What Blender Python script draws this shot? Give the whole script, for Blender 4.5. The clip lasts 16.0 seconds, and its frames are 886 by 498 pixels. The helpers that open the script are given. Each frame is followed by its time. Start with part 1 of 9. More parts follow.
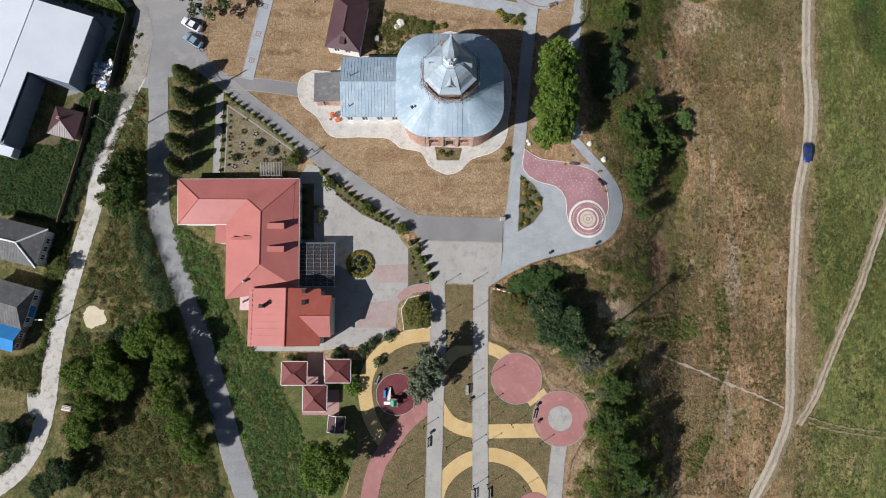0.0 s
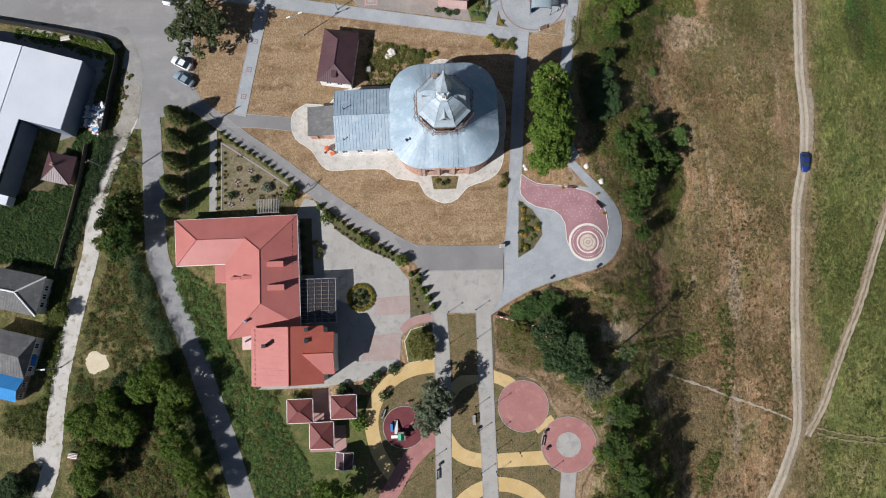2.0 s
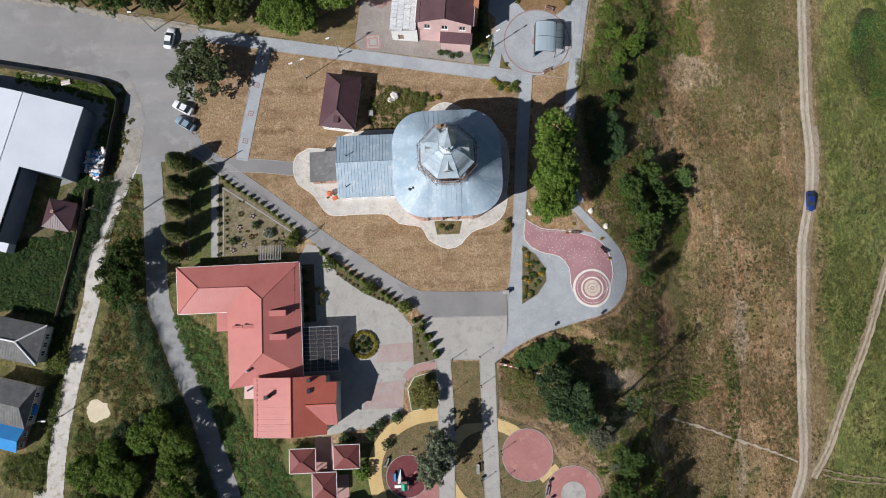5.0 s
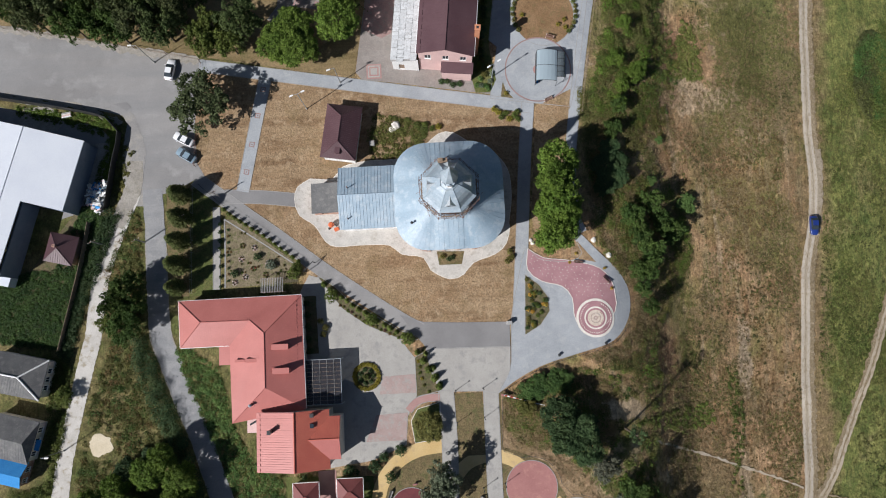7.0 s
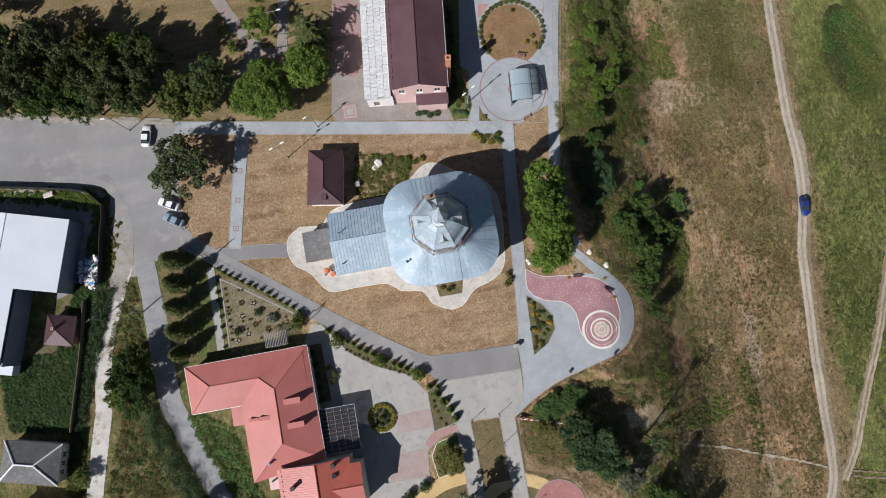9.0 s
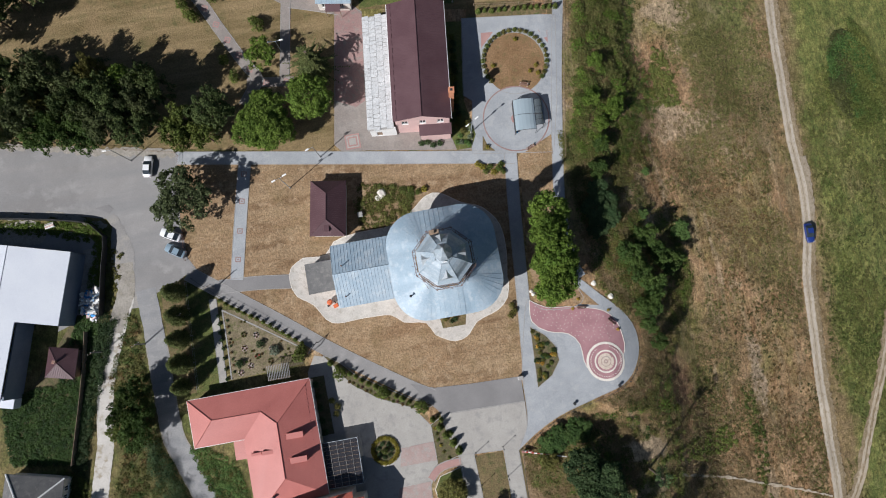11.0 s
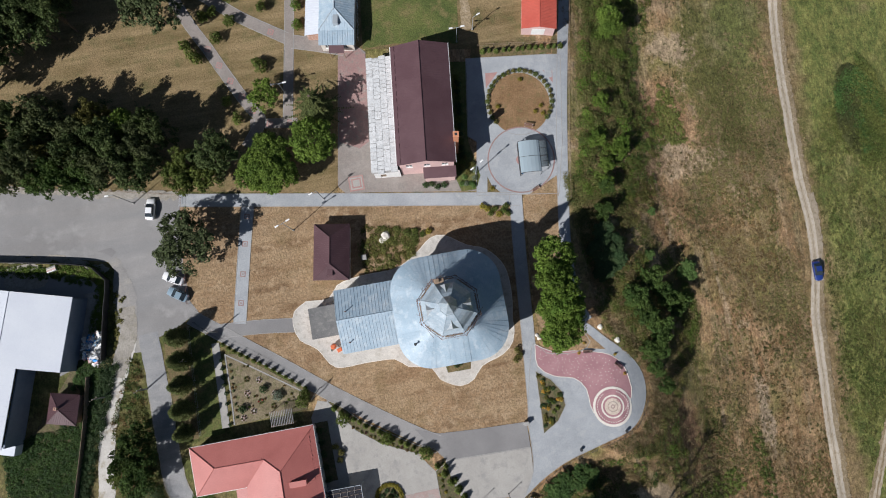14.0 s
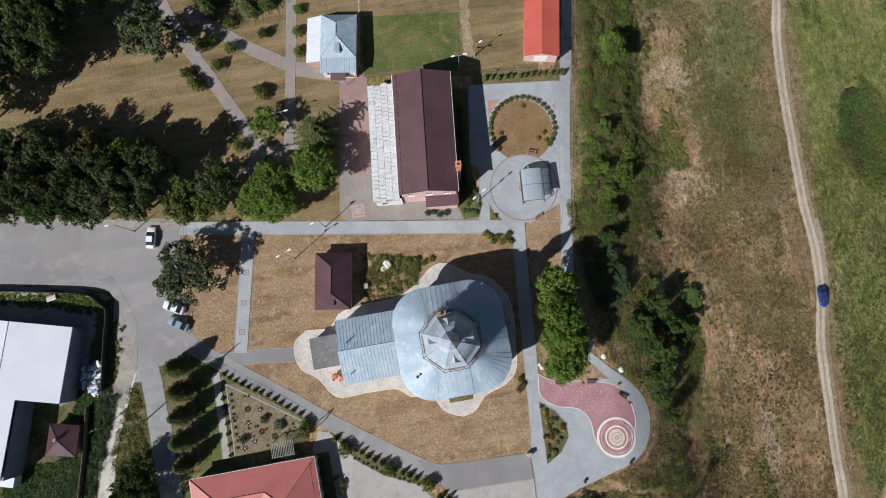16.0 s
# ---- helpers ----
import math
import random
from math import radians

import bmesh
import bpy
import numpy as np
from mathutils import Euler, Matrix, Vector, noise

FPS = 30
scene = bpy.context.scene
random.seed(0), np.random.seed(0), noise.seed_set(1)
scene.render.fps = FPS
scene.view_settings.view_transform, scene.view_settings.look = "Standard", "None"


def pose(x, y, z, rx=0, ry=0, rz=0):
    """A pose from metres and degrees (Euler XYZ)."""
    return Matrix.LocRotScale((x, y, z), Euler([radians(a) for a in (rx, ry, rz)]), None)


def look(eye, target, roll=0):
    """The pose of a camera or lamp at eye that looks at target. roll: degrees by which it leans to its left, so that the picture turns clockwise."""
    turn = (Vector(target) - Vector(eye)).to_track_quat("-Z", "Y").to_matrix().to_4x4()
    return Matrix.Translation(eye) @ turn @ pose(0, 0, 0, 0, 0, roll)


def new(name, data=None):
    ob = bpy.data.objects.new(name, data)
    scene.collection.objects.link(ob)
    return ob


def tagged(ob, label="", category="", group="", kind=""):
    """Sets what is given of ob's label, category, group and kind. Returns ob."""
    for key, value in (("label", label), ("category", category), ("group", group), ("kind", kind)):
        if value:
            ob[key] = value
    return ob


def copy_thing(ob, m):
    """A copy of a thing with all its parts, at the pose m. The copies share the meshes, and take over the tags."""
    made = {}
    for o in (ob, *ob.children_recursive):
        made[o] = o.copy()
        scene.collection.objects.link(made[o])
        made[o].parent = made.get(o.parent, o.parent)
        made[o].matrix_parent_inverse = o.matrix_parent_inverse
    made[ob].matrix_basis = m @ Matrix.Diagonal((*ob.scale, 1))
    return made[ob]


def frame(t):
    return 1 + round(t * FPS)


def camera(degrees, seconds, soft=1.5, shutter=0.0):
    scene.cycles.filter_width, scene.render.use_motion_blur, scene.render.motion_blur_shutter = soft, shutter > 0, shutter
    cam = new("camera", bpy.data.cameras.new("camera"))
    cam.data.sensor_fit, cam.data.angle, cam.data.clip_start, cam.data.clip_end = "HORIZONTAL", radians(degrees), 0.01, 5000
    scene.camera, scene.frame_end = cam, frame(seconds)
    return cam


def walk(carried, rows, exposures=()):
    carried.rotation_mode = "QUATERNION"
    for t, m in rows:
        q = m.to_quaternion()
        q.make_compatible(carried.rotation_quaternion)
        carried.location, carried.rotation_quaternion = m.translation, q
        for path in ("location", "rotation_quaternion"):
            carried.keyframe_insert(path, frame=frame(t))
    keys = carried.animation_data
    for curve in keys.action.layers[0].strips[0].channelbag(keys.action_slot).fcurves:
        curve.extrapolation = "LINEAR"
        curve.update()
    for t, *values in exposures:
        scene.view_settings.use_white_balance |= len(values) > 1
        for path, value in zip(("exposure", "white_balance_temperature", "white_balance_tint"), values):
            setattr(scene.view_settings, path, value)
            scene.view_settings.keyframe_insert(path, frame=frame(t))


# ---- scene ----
# ---- camera ----
cam = camera(71.99, 16.0, soft=1.05)
walk(cam, [
    (0.0, pose(0.000, 0.000, 120.000, 7.169, -0.015, 0.000)),
    (0.5, pose(-0.135, 1.474, 120.009, 7.161, -0.033, -0.021)),
    (1.0, pose(-0.263, 2.856, 120.074, 7.175, -0.033, -0.048)),
    (1.5, pose(-0.153, 4.534, 120.224, 7.060, 0.105, -1.550)),
    (2.0, pose(-0.113, 5.911, 120.233, 7.108, 0.199, -2.451)),
    (2.5, pose(-0.185, 7.441, 120.316, 7.082, 0.212, -2.456)),
    (3.0, pose(-0.135, 8.848, 120.321, 7.134, 0.268, -2.460)),
    (3.5, pose(-0.090, 10.346, 120.368, 7.136, 0.303, -2.465)),
    (4.0, pose(-0.189, 11.878, 120.399, 7.129, 0.276, -2.492)),
    (6.5, pose(-0.120, 19.208, 120.556, 7.195, 0.435, -2.585)),
    (7.0, pose(-0.050, 20.684, 120.751, 7.200, 0.502, -2.921)),
    (7.5, pose(-0.082, 22.128, 120.882, 7.220, 0.528, -3.470)),
    (8.0, pose(-0.161, 23.690, 121.053, 7.182, 0.556, -4.827)),
    (8.5, pose(0.124, 25.345, 121.290, 7.096, 0.772, -8.104)),
    (9.0, pose(0.283, 26.876, 121.387, 7.057, 0.900, -10.255)),
    (11.5, pose(0.863, 34.317, 121.480, 7.083, 0.956, -10.318)),
    (12.0, pose(0.842, 35.570, 121.401, 7.183, 0.919, -10.372)),
    (12.5, pose(1.078, 36.775, 121.395, 7.265, 0.998, -10.357)),
    (13.0, pose(1.181, 37.800, 121.316, 7.437, 1.037, -10.367)),
    (13.5, pose(1.531, 39.207, 121.375, 7.425, 1.135, -10.364)),
    (14.0, pose(1.764, 40.555, 121.340, 7.470, 1.183, -10.347)),
    (14.5, pose(2.029, 41.951, 121.293, 7.440, 1.230, -10.340)),
    (15.0, pose(2.070, 42.921, 121.226, 7.643, 1.217, -10.350)),
    (15.5, pose(2.139, 44.188, 121.228, 7.718, 1.203, -10.335)),
    (16.0, pose(2.436, 45.321, 121.186, 7.862, 1.302, -10.332)),
], exposures=((0.0, 0.0), (4.0, -0.02), (9.0, -0.04), (12.5, -0.06), (16.0, -0.06)))

# ---- light ----
SUN_ELEV, SHADOW_AZ = radians(40.5), radians(31.5)
to_sun = Vector((-math.cos(SHADOW_AZ) * math.cos(SUN_ELEV), -math.sin(SHADOW_AZ) * math.cos(SUN_ELEV), math.sin(SUN_ELEV)))
world = bpy.data.worlds.new("sky")
scene.world = world
world.use_nodes = True
wn = world.node_tree.nodes
sky = wn.new("ShaderNodeTexSky")
sky.sky_type = "NISHITA"
sky.sun_disc = False
sky.sun_elevation = SUN_ELEV
sky.ozone_density = 3.0
sky.sun_rotation = math.atan2(to_sun.x, to_sun.y)
wn["Background"].inputs["Strength"].default_value = 0.044
world.node_tree.links.new(sky.outputs["Color"], wn["Background"].inputs["Color"])
sun_data = bpy.data.lights.new("sun", "SUN")
sun_data.energy, sun_data.angle, sun_data.color = 5.7, radians(0.55), (1.0, 0.985, 1.0)
sun = new("sun", sun_data)
sun.matrix_world = look((0, 0, 0), -to_sun) @ pose(0, 0, 0)

# ---- terrain ----
PLATEAU = (2.063, -0.203, 1.327, 0.382, -0.438, 0.653)
FIELD = (0.2701, -0.2207, 0.0835)


def gz(x, y):
    """Height of the ground: a gently sloping hill top, and a hillside falling to the east."""
    u, v = min(max(x, -120), 70) / 50, (min(max(y, -70), 160) - 40) / 50
    c = PLATEAU
    top = c[0] + c[1] * u + c[2] * v + c[3] * u * u + c[4] * u * v + c[5] * v * v
    fx, fy = min(x, 190), min(max(y, -110), 190)
    low = FIELD[0] + FIELD[1] * fx + FIELD[2] * fy
    w = min(max((x - 29.5) / 20.5, 0), 1)
    w = 0.55 * w + 0.45 * w * w * (3 - 2 * w)
    bump = w * (0.5 * noise.noise((x * 0.09, y * 0.09, 1.0)) + 0.12 * noise.noise((x * 0.22, y * 0.22, 4.0)))
    return top * (1 - w) + low * w + bump


# ---- materials ----
def mat(name, c1, c2, scale=1.0, fine=14.0, rough=0.85, bump=0.25, c3=None, amount3=0.35, metal=0.0, spread=0.0, spec=0.4, bump_dist=0.03, grain_amp=0.13, streak=None, vary=0.0, patch=None):
    """Two-scale noise mix of colours, with fine grain in value and relief; spread varies it piece by piece."""
    m = bpy.data.materials.new(name)
    m.use_nodes = True
    n, l = m.node_tree.nodes, m.node_tree.links
    b = n["Principled BSDF"]
    b.inputs["Roughness"].default_value, b.inputs["Metallic"].default_value = rough, metal
    b.inputs["Specular IOR Level"].default_value = spec
    geo = n.new("ShaderNodeNewGeometry")

    def noise_tex(s, detail, rgh=0.6):
        t = n.new("ShaderNodeTexNoise")
        t.inputs["Scale"].default_value, t.inputs["Detail"].default_value, t.inputs["Roughness"].default_value = s, detail, rgh
        l.new(geo.outputs["Position"], t.inputs["Vector"])
        return t

    def ramp(src, lo, hi):
        r = n.new("ShaderNodeMapRange")
        r.inputs["From Min"].default_value, r.inputs["From Max"].default_value = lo, hi
        l.new(src, r.inputs["Value"])
        return r.outputs["Result"]

    def mix(fac, a, bb, blend="MIX"):
        x = n.new("ShaderNodeMix")
        x.data_type, x.blend_type = "RGBA", blend
        if isinstance(fac, float):
            x.inputs[0].default_value = fac
        else:
            l.new(fac, x.inputs[0])
        for k, s in ((6, a), (7, bb)):
            if isinstance(s, tuple):
                x.inputs[k].default_value = (*s, 1)
            else:
                l.new(s, x.inputs[k])
        return x.outputs[2]

    big, small = noise_tex(scale, 5), noise_tex(fine, 4, 0.7)
    col = mix(ramp(big.outputs["Fac"], 0.36, 0.64), c1, c2)
    if c3:
        third = noise_tex(scale * 2.7, 4)
        col = mix(ramp(third.outputs["Fac"], 0.62 - amount3 * 0.25, 0.72 - amount3 * 0.1), col, c3)
    if streak:
        mp = n.new("ShaderNodeMapping")
        mp.inputs["Rotation"].default_value = (0, 0, radians(streak[0]))
        mp.inputs["Scale"].default_value = (0.12, 1.0, 1.0)
        l.new(geo.outputs["Position"], mp.inputs[0])
        st = noise_tex(streak[1], 4, 0.65)
        l.new(mp.outputs[0], st.inputs["Vector"])
        col = mix(ramp(st.outputs["Fac"], 0.40, 0.70), col, streak[2])
    if patch:
        pt = noise_tex(patch[0], 6, 0.68)
        col = mix(ramp(pt.outputs["Fac"], patch[2], patch[3]), col, patch[1])
    grain = n.new("ShaderNodeMapRange")
    grain.inputs["From Min"].default_value, grain.inputs["From Max"].default_value = 0.25, 0.75
    grain.inputs["To Min"].default_value, grain.inputs["To Max"].default_value = 1 - grain_amp, 1 + grain_amp
    l.new(small.outputs["Fac"], grain.inputs["Value"])
    vm = n.new("ShaderNodeVectorMath")
    vm.operation = "SCALE"
    l.new(col, vm.inputs[0])
    l.new(grain.outputs["Result"], vm.inputs["Scale"])
    out = vm.outputs[0]
    if spread:
        k = n.new("ShaderNodeMapRange")
        k.inputs["To Min"].default_value, k.inputs["To Max"].default_value = 1 - spread, 1 + spread
        l.new(geo.outputs["Random Per Island"], k.inputs["Value"])
        vm2 = n.new("ShaderNodeVectorMath")
        vm2.operation = "SCALE"
        l.new(out, vm2.inputs[0])
        l.new(k.outputs["Result"], vm2.inputs["Scale"])
        out = vm2.outputs[0]
    if vary:
        info = n.new("ShaderNodeObjectInfo")
        k = n.new("ShaderNodeMapRange")
        k.inputs["To Min"].default_value, k.inputs["To Max"].default_value = 1 - vary, 1 + vary
        l.new(info.outputs["Random"], k.inputs["Value"])
        vm3 = n.new("ShaderNodeVectorMath")
        vm3.operation = "SCALE"
        l.new(out, vm3.inputs[0])
        l.new(k.outputs["Result"], vm3.inputs["Scale"])
        out = vm3.outputs[0]
    l.new(out, b.inputs["Base Color"])
    if bump:
        bp = n.new("ShaderNodeBump")
        bp.inputs["Strength"].default_value, bp.inputs["Distance"].default_value = bump, bump_dist
        l.new(small.outputs["Fac"], bp.inputs["Height"])
        l.new(bp.outputs["Normal"], b.inputs["Normal"])
    return m


ASPHALT = mat("asphalt", (0.21, 0.203, 0.197), (0.272, 0.263, 0.254), 0.1, 5, 0.9, 0.2, (0.30, 0.292, 0.282), 0.35, grain_amp=0.13, streak=(-20, 0.35, (0.225, 0.223, 0.221)))
ROAD = mat("pale_road_asphalt", (0.20, 0.203, 0.208), (0.255, 0.256, 0.258), 0.2, 5, 0.9, 0.2, (0.30, 0.295, 0.285), 0.35, grain_amp=0.2, streak=(72, 0.6, (0.285, 0.283, 0.28)))
DUST = mat("dusty_margin", (0.265, 0.245, 0.215), (0.33, 0.305, 0.265), 0.4, 3, 0.95, 0.4, (0.24, 0.22, 0.18), 0.5, grain_amp=0.3)
ASPHALT_DARK = mat("asphalt_old", (0.185, 0.18, 0.178), (0.228, 0.222, 0.218), 0.15, 6, 0.9, 0.2)
GRAVEL = mat("pale_gravel", (0.45, 0.425, 0.385), (0.54, 0.515, 0.475), 0.35, 5, 0.95, 0.5, (0.33, 0.29, 0.22), 0.4)
DUST_GREY = mat("grey_dusty_asphalt", (0.222, 0.214, 0.205), (0.278, 0.268, 0.256), 0.15, 4, 0.95, 0.3, (0.32, 0.30, 0.265), 0.5, grain_amp=0.2)
DIRT = mat("track_dirt", (0.40, 0.33, 0.24), (0.47, 0.40, 0.31), 0.3, 4, 0.95, 0.5, (0.33, 0.26, 0.17), 0.4)
RUT = mat("rut_dirt", (0.46, 0.40, 0.32), (0.53, 0.47, 0.385), 0.4, 4, 0.95, 0.4, (0.38, 0.32, 0.24), 0.4)
DIRT_MID = mat("strip_dirt", (0.30, 0.245, 0.175), (0.37, 0.31, 0.235), 0.5, 4, 0.95, 0.4, (0.24, 0.19, 0.12), 0.5)
DIRT_EDGE = mat("track_edge", (0.22, 0.165, 0.095), (0.29, 0.225, 0.14), 0.4, 3, 0.95, 0.7, (0.36, 0.29, 0.20), 0.4, grain_amp=0.45)
PAVER = mat("grey_pavers", (0.285, 0.302, 0.316), (0.345, 0.362, 0.376), 0.25, 5, 0.85, 0.3, (0.35, 0.362, 0.368), 0.4, grain_amp=0.17, patch=(0.2, (0.235, 0.25, 0.265), 0.55, 0.75))
PAVER_WARM = mat("warm_pavers", (0.32, 0.305, 0.28), (0.37, 0.355, 0.325), 0.25, 5, 0.85, 0.3, (0.28, 0.27, 0.255), 0.4)
# Worn park paving, its tone also lowered for tree shade on the hall yard
PAVER_PARK = mat("worn_shaded_park_pavers", (0.23, 0.20, 0.18), (0.275, 0.245, 0.222), 0.3, 4, 0.9, 0.3, (0.22, 0.20, 0.18), 0.5, grain_amp=0.2)
PAVER_PINK = mat("pink_pavers", (0.33, 0.19, 0.175), (0.38, 0.235, 0.21), 0.4, 5, 0.85, 0.3)
# Pink pavers with lightness lowered to carry the tree shade on the yard
PAVER_PINK_DIM = mat("worn_dim_pink_pavers", (0.255, 0.155, 0.145), (0.30, 0.195, 0.178), 0.4, 4, 0.9, 0.3, (0.24, 0.20, 0.18), 0.5, grain_amp=0.2)
PAVER_FADED = mat("faded_pink_pavers", (0.325, 0.235, 0.215), (0.37, 0.285, 0.26), 0.4, 4, 0.9, 0.3, (0.33, 0.30, 0.275), 0.5, grain_amp=0.15)
PAVER_ROSE = mat("rose_pavers", (0.30, 0.155, 0.17), (0.36, 0.20, 0.21), 0.4, 5, 0.85, 0.3)
RUBBER_RED = mat("red_rubber", (0.31, 0.14, 0.13), (0.36, 0.17, 0.155), 0.3, 6, 0.9, 0.25, (0.40, 0.20, 0.17), 0.3)
RUBBER_DARK = mat("dark_red_rubber", (0.115, 0.03, 0.035), (0.16, 0.042, 0.046), 0.5, 6, 0.9, 0.25)
YELLOW = mat("yellow_paving", (0.50, 0.35, 0.15), (0.56, 0.41, 0.20), 0.3, 6, 0.9, 0.25, (0.46, 0.33, 0.17), 0.3)
CONCRETE = mat("pale_concrete", (0.44, 0.42, 0.385), (0.53, 0.505, 0.46), 0.4, 4, 0.85, 0.3, (0.37, 0.345, 0.30), 0.45, grain_amp=0.18)
WHITE_STONE = mat("white_stone", (0.60, 0.56, 0.50), (0.68, 0.64, 0.57), 0.8, 5, 0.8, 0.2)
CREAM = mat("cream_stone", (0.50, 0.42, 0.34), (0.57, 0.49, 0.41), 0.8, 5, 0.85, 0.2, (0.42, 0.33, 0.27), 0.4)
KERB = mat("kerb_stone", (0.27, 0.262, 0.25), (0.335, 0.327, 0.31), 0.6, 5, 0.85, 0.2)
LAWN = mat("dry_lawn", (0.182, 0.113, 0.06), (0.275, 0.18, 0.10), 0.25, 2.6, 0.95, 1.0, (0.34, 0.245, 0.15), 0.5, bump_dist=0.16, grain_amp=0.48, streak=(12, 0.6, (0.325, 0.23, 0.135)), patch=(0.11, (0.185, 0.128, 0.06), 0.54, 0.72))
LAWN_PLAIN = mat("brown_burnt_lawn", (0.195, 0.115, 0.055), (0.25, 0.155, 0.08), 0.35, 4.2, 0.95, 1.0, (0.17, 0.125, 0.055), 0.4, bump_dist=0.12, grain_amp=0.5)
LAWN_GREEN = mat("green_lawn", (0.066, 0.09, 0.022), (0.115, 0.128, 0.036), 0.16, 3.4, 0.95, 1.0, (0.155, 0.135, 0.052), 0.5, bump_dist=0.15, grain_amp=0.5)
LAWN_OLIVE = mat("olive_lawn", (0.13, 0.10, 0.047), (0.18, 0.133, 0.066), 0.3, 3.2, 0.95, 1.0, (0.095, 0.095, 0.035), 0.5, bump_dist=0.15, grain_amp=0.5)
MEADOW = mat("mown_meadow", (0.135, 0.099, 0.042), (0.185, 0.135, 0.063), 0.16, 3.2, 0.95, 1.0, (0.112, 0.10, 0.038), 0.5, bump_dist=0.15, grain_amp=0.4, streak=(-24, 0.5, (0.275, 0.20, 0.105)), patch=(0.09, (0.235, 0.165, 0.085), 0.52, 0.70))
SOIL = mat("bed_soil", (0.10, 0.085, 0.045), (0.14, 0.11, 0.06), 0.6, 4, 0.95, 1.0, (0.075, 0.085, 0.03), 0.6, grain_amp=0.5, bump_dist=0.1)
SOIL_DRY = mat("dry_garden_soil", (0.155, 0.125, 0.075), (0.22, 0.18, 0.115), 0.5, 3.5, 0.95, 1.0, (0.12, 0.115, 0.05), 0.5, grain_amp=0.5, bump_dist=0.1)
SAND = mat("pale_sand", (0.55, 0.47, 0.33), (0.62, 0.54, 0.40), 0.5, 4, 0.95, 0.5)
BRICK = mat("weathered_brick", (0.38, 0.20, 0.145), (0.45, 0.27, 0.205), 0.7, 7, 0.9, 0.4, (0.55, 0.42, 0.35), 0.6)
BRICK_PALE = mat("lime_streaked_brick", (0.50, 0.36, 0.29), (0.58, 0.46, 0.39), 0.9, 7, 0.9, 0.4, (0.42, 0.25, 0.19), 0.5)
BLUE_ROOF = mat("pale_blue_sheet_roof", (0.275, 0.365, 0.435), (0.335, 0.42, 0.485), 0.3, 4, 0.5, 0.12, (0.40, 0.47, 0.515), 0.45, spec=0.45, grain_amp=0.1, patch=(0.55, (0.24, 0.29, 0.33), 0.60, 0.80))
DOME = mat("pale_blue_dome_sheet", (0.27, 0.335, 0.385), (0.33, 0.395, 0.44), 0.6, 3, 0.5, 0.3, (0.38, 0.43, 0.465), 0.5, spec=0.4)
ZINC = mat("bright_zinc_sheet", (0.38, 0.425, 0.455), (0.45, 0.49, 0.515), 0.8, 5, 0.4, 0.08, metal=0.3, spec=0.5)
RED_ROOF = mat("salmon_red_roof", (0.415, 0.140, 0.120), (0.455, 0.160, 0.138), 0.25, 6, 0.45, 0.08, spec=0.4)
RED_ROOF2 = mat("orange_red_roof", (0.46, 0.12, 0.085), (0.51, 0.145, 0.10), 0.3, 6, 0.5, 0.08, spec=0.4)
CORAL_ROOF = mat("coral_red_roof", (0.45, 0.095, 0.068), (0.50, 0.115, 0.082), 0.3, 6, 0.5, 0.08, spec=0.4)
BROWN_ROOF = mat("brown_sheet_roof", (0.088, 0.046, 0.052), (0.108, 0.060, 0.066), 0.3, 6, 0.45, 0.08, spec=0.4)
MAROON_ROOF = mat("maroon_sheet_roof", (0.165, 0.05, 0.045), (0.20, 0.065, 0.06), 0.4, 6, 0.5, 0.08)
SLATE = mat("grey_slate_sheet", (0.125, 0.125, 0.125), (0.17, 0.168, 0.163), 0.5, 5, 0.9, 0.3, (0.21, 0.205, 0.195), 0.35)
WHITE_ROOF = mat("white_sheet_roof", (0.56, 0.59, 0.64), (0.60, 0.63, 0.67), 0.2, 4, 0.5, 0.03, grain_amp=0.04)
POLY_ROOF = mat("weathered_white_sheet", (0.47, 0.485, 0.49), (0.56, 0.57, 0.57), 0.9, 3, 0.6, 0.15, (0.35, 0.35, 0.34), 0.55, vary=0.08, streak=(90, 0.9, (0.50, 0.51, 0.51)))
BLUE_PAINT = mat("bright_blue_sheet", (0.03, 0.21, 0.50), (0.045, 0.25, 0.55), 0.4, 6, 0.75, 0.05, spec=0.2)
PLASTER = mat("cream_plaster", (0.62, 0.58, 0.52), (0.68, 0.64, 0.58), 0.5, 5, 0.85, 0.2)
PINK_WALL = mat("pink_plaster", (0.62, 0.42, 0.40), (0.67, 0.47, 0.44), 0.5, 5, 0.85, 0.2)
WHITE_PAINT = mat("white_paint", (0.74, 0.74, 0.72), (0.80, 0.80, 0.78), 0.8, 6, 0.6, 0.1)
PANEL = mat("steel_blue_wall_panel", (0.16, 0.20, 0.26), (0.20, 0.24, 0.30), 0.4, 5, 0.5, 0.1)
DARK = mat("dark_steel", (0.03, 0.03, 0.033), (0.045, 0.045, 0.045), 2, 8, 0.5, 0.1)
WOOD = mat("weathered_wood", (0.22, 0.16, 0.11), (0.30, 0.22, 0.16), 1.5, 9, 0.85, 0.3)
RUSTY = mat("rusty_scaffold", (0.16, 0.085, 0.06), (0.23, 0.14, 0.105), 1.5, 9, 0.85, 0.3)
BARK = mat("bark", (0.10, 0.075, 0.05), (0.14, 0.11, 0.08), 1.5, 9, 0.95, 0.5)


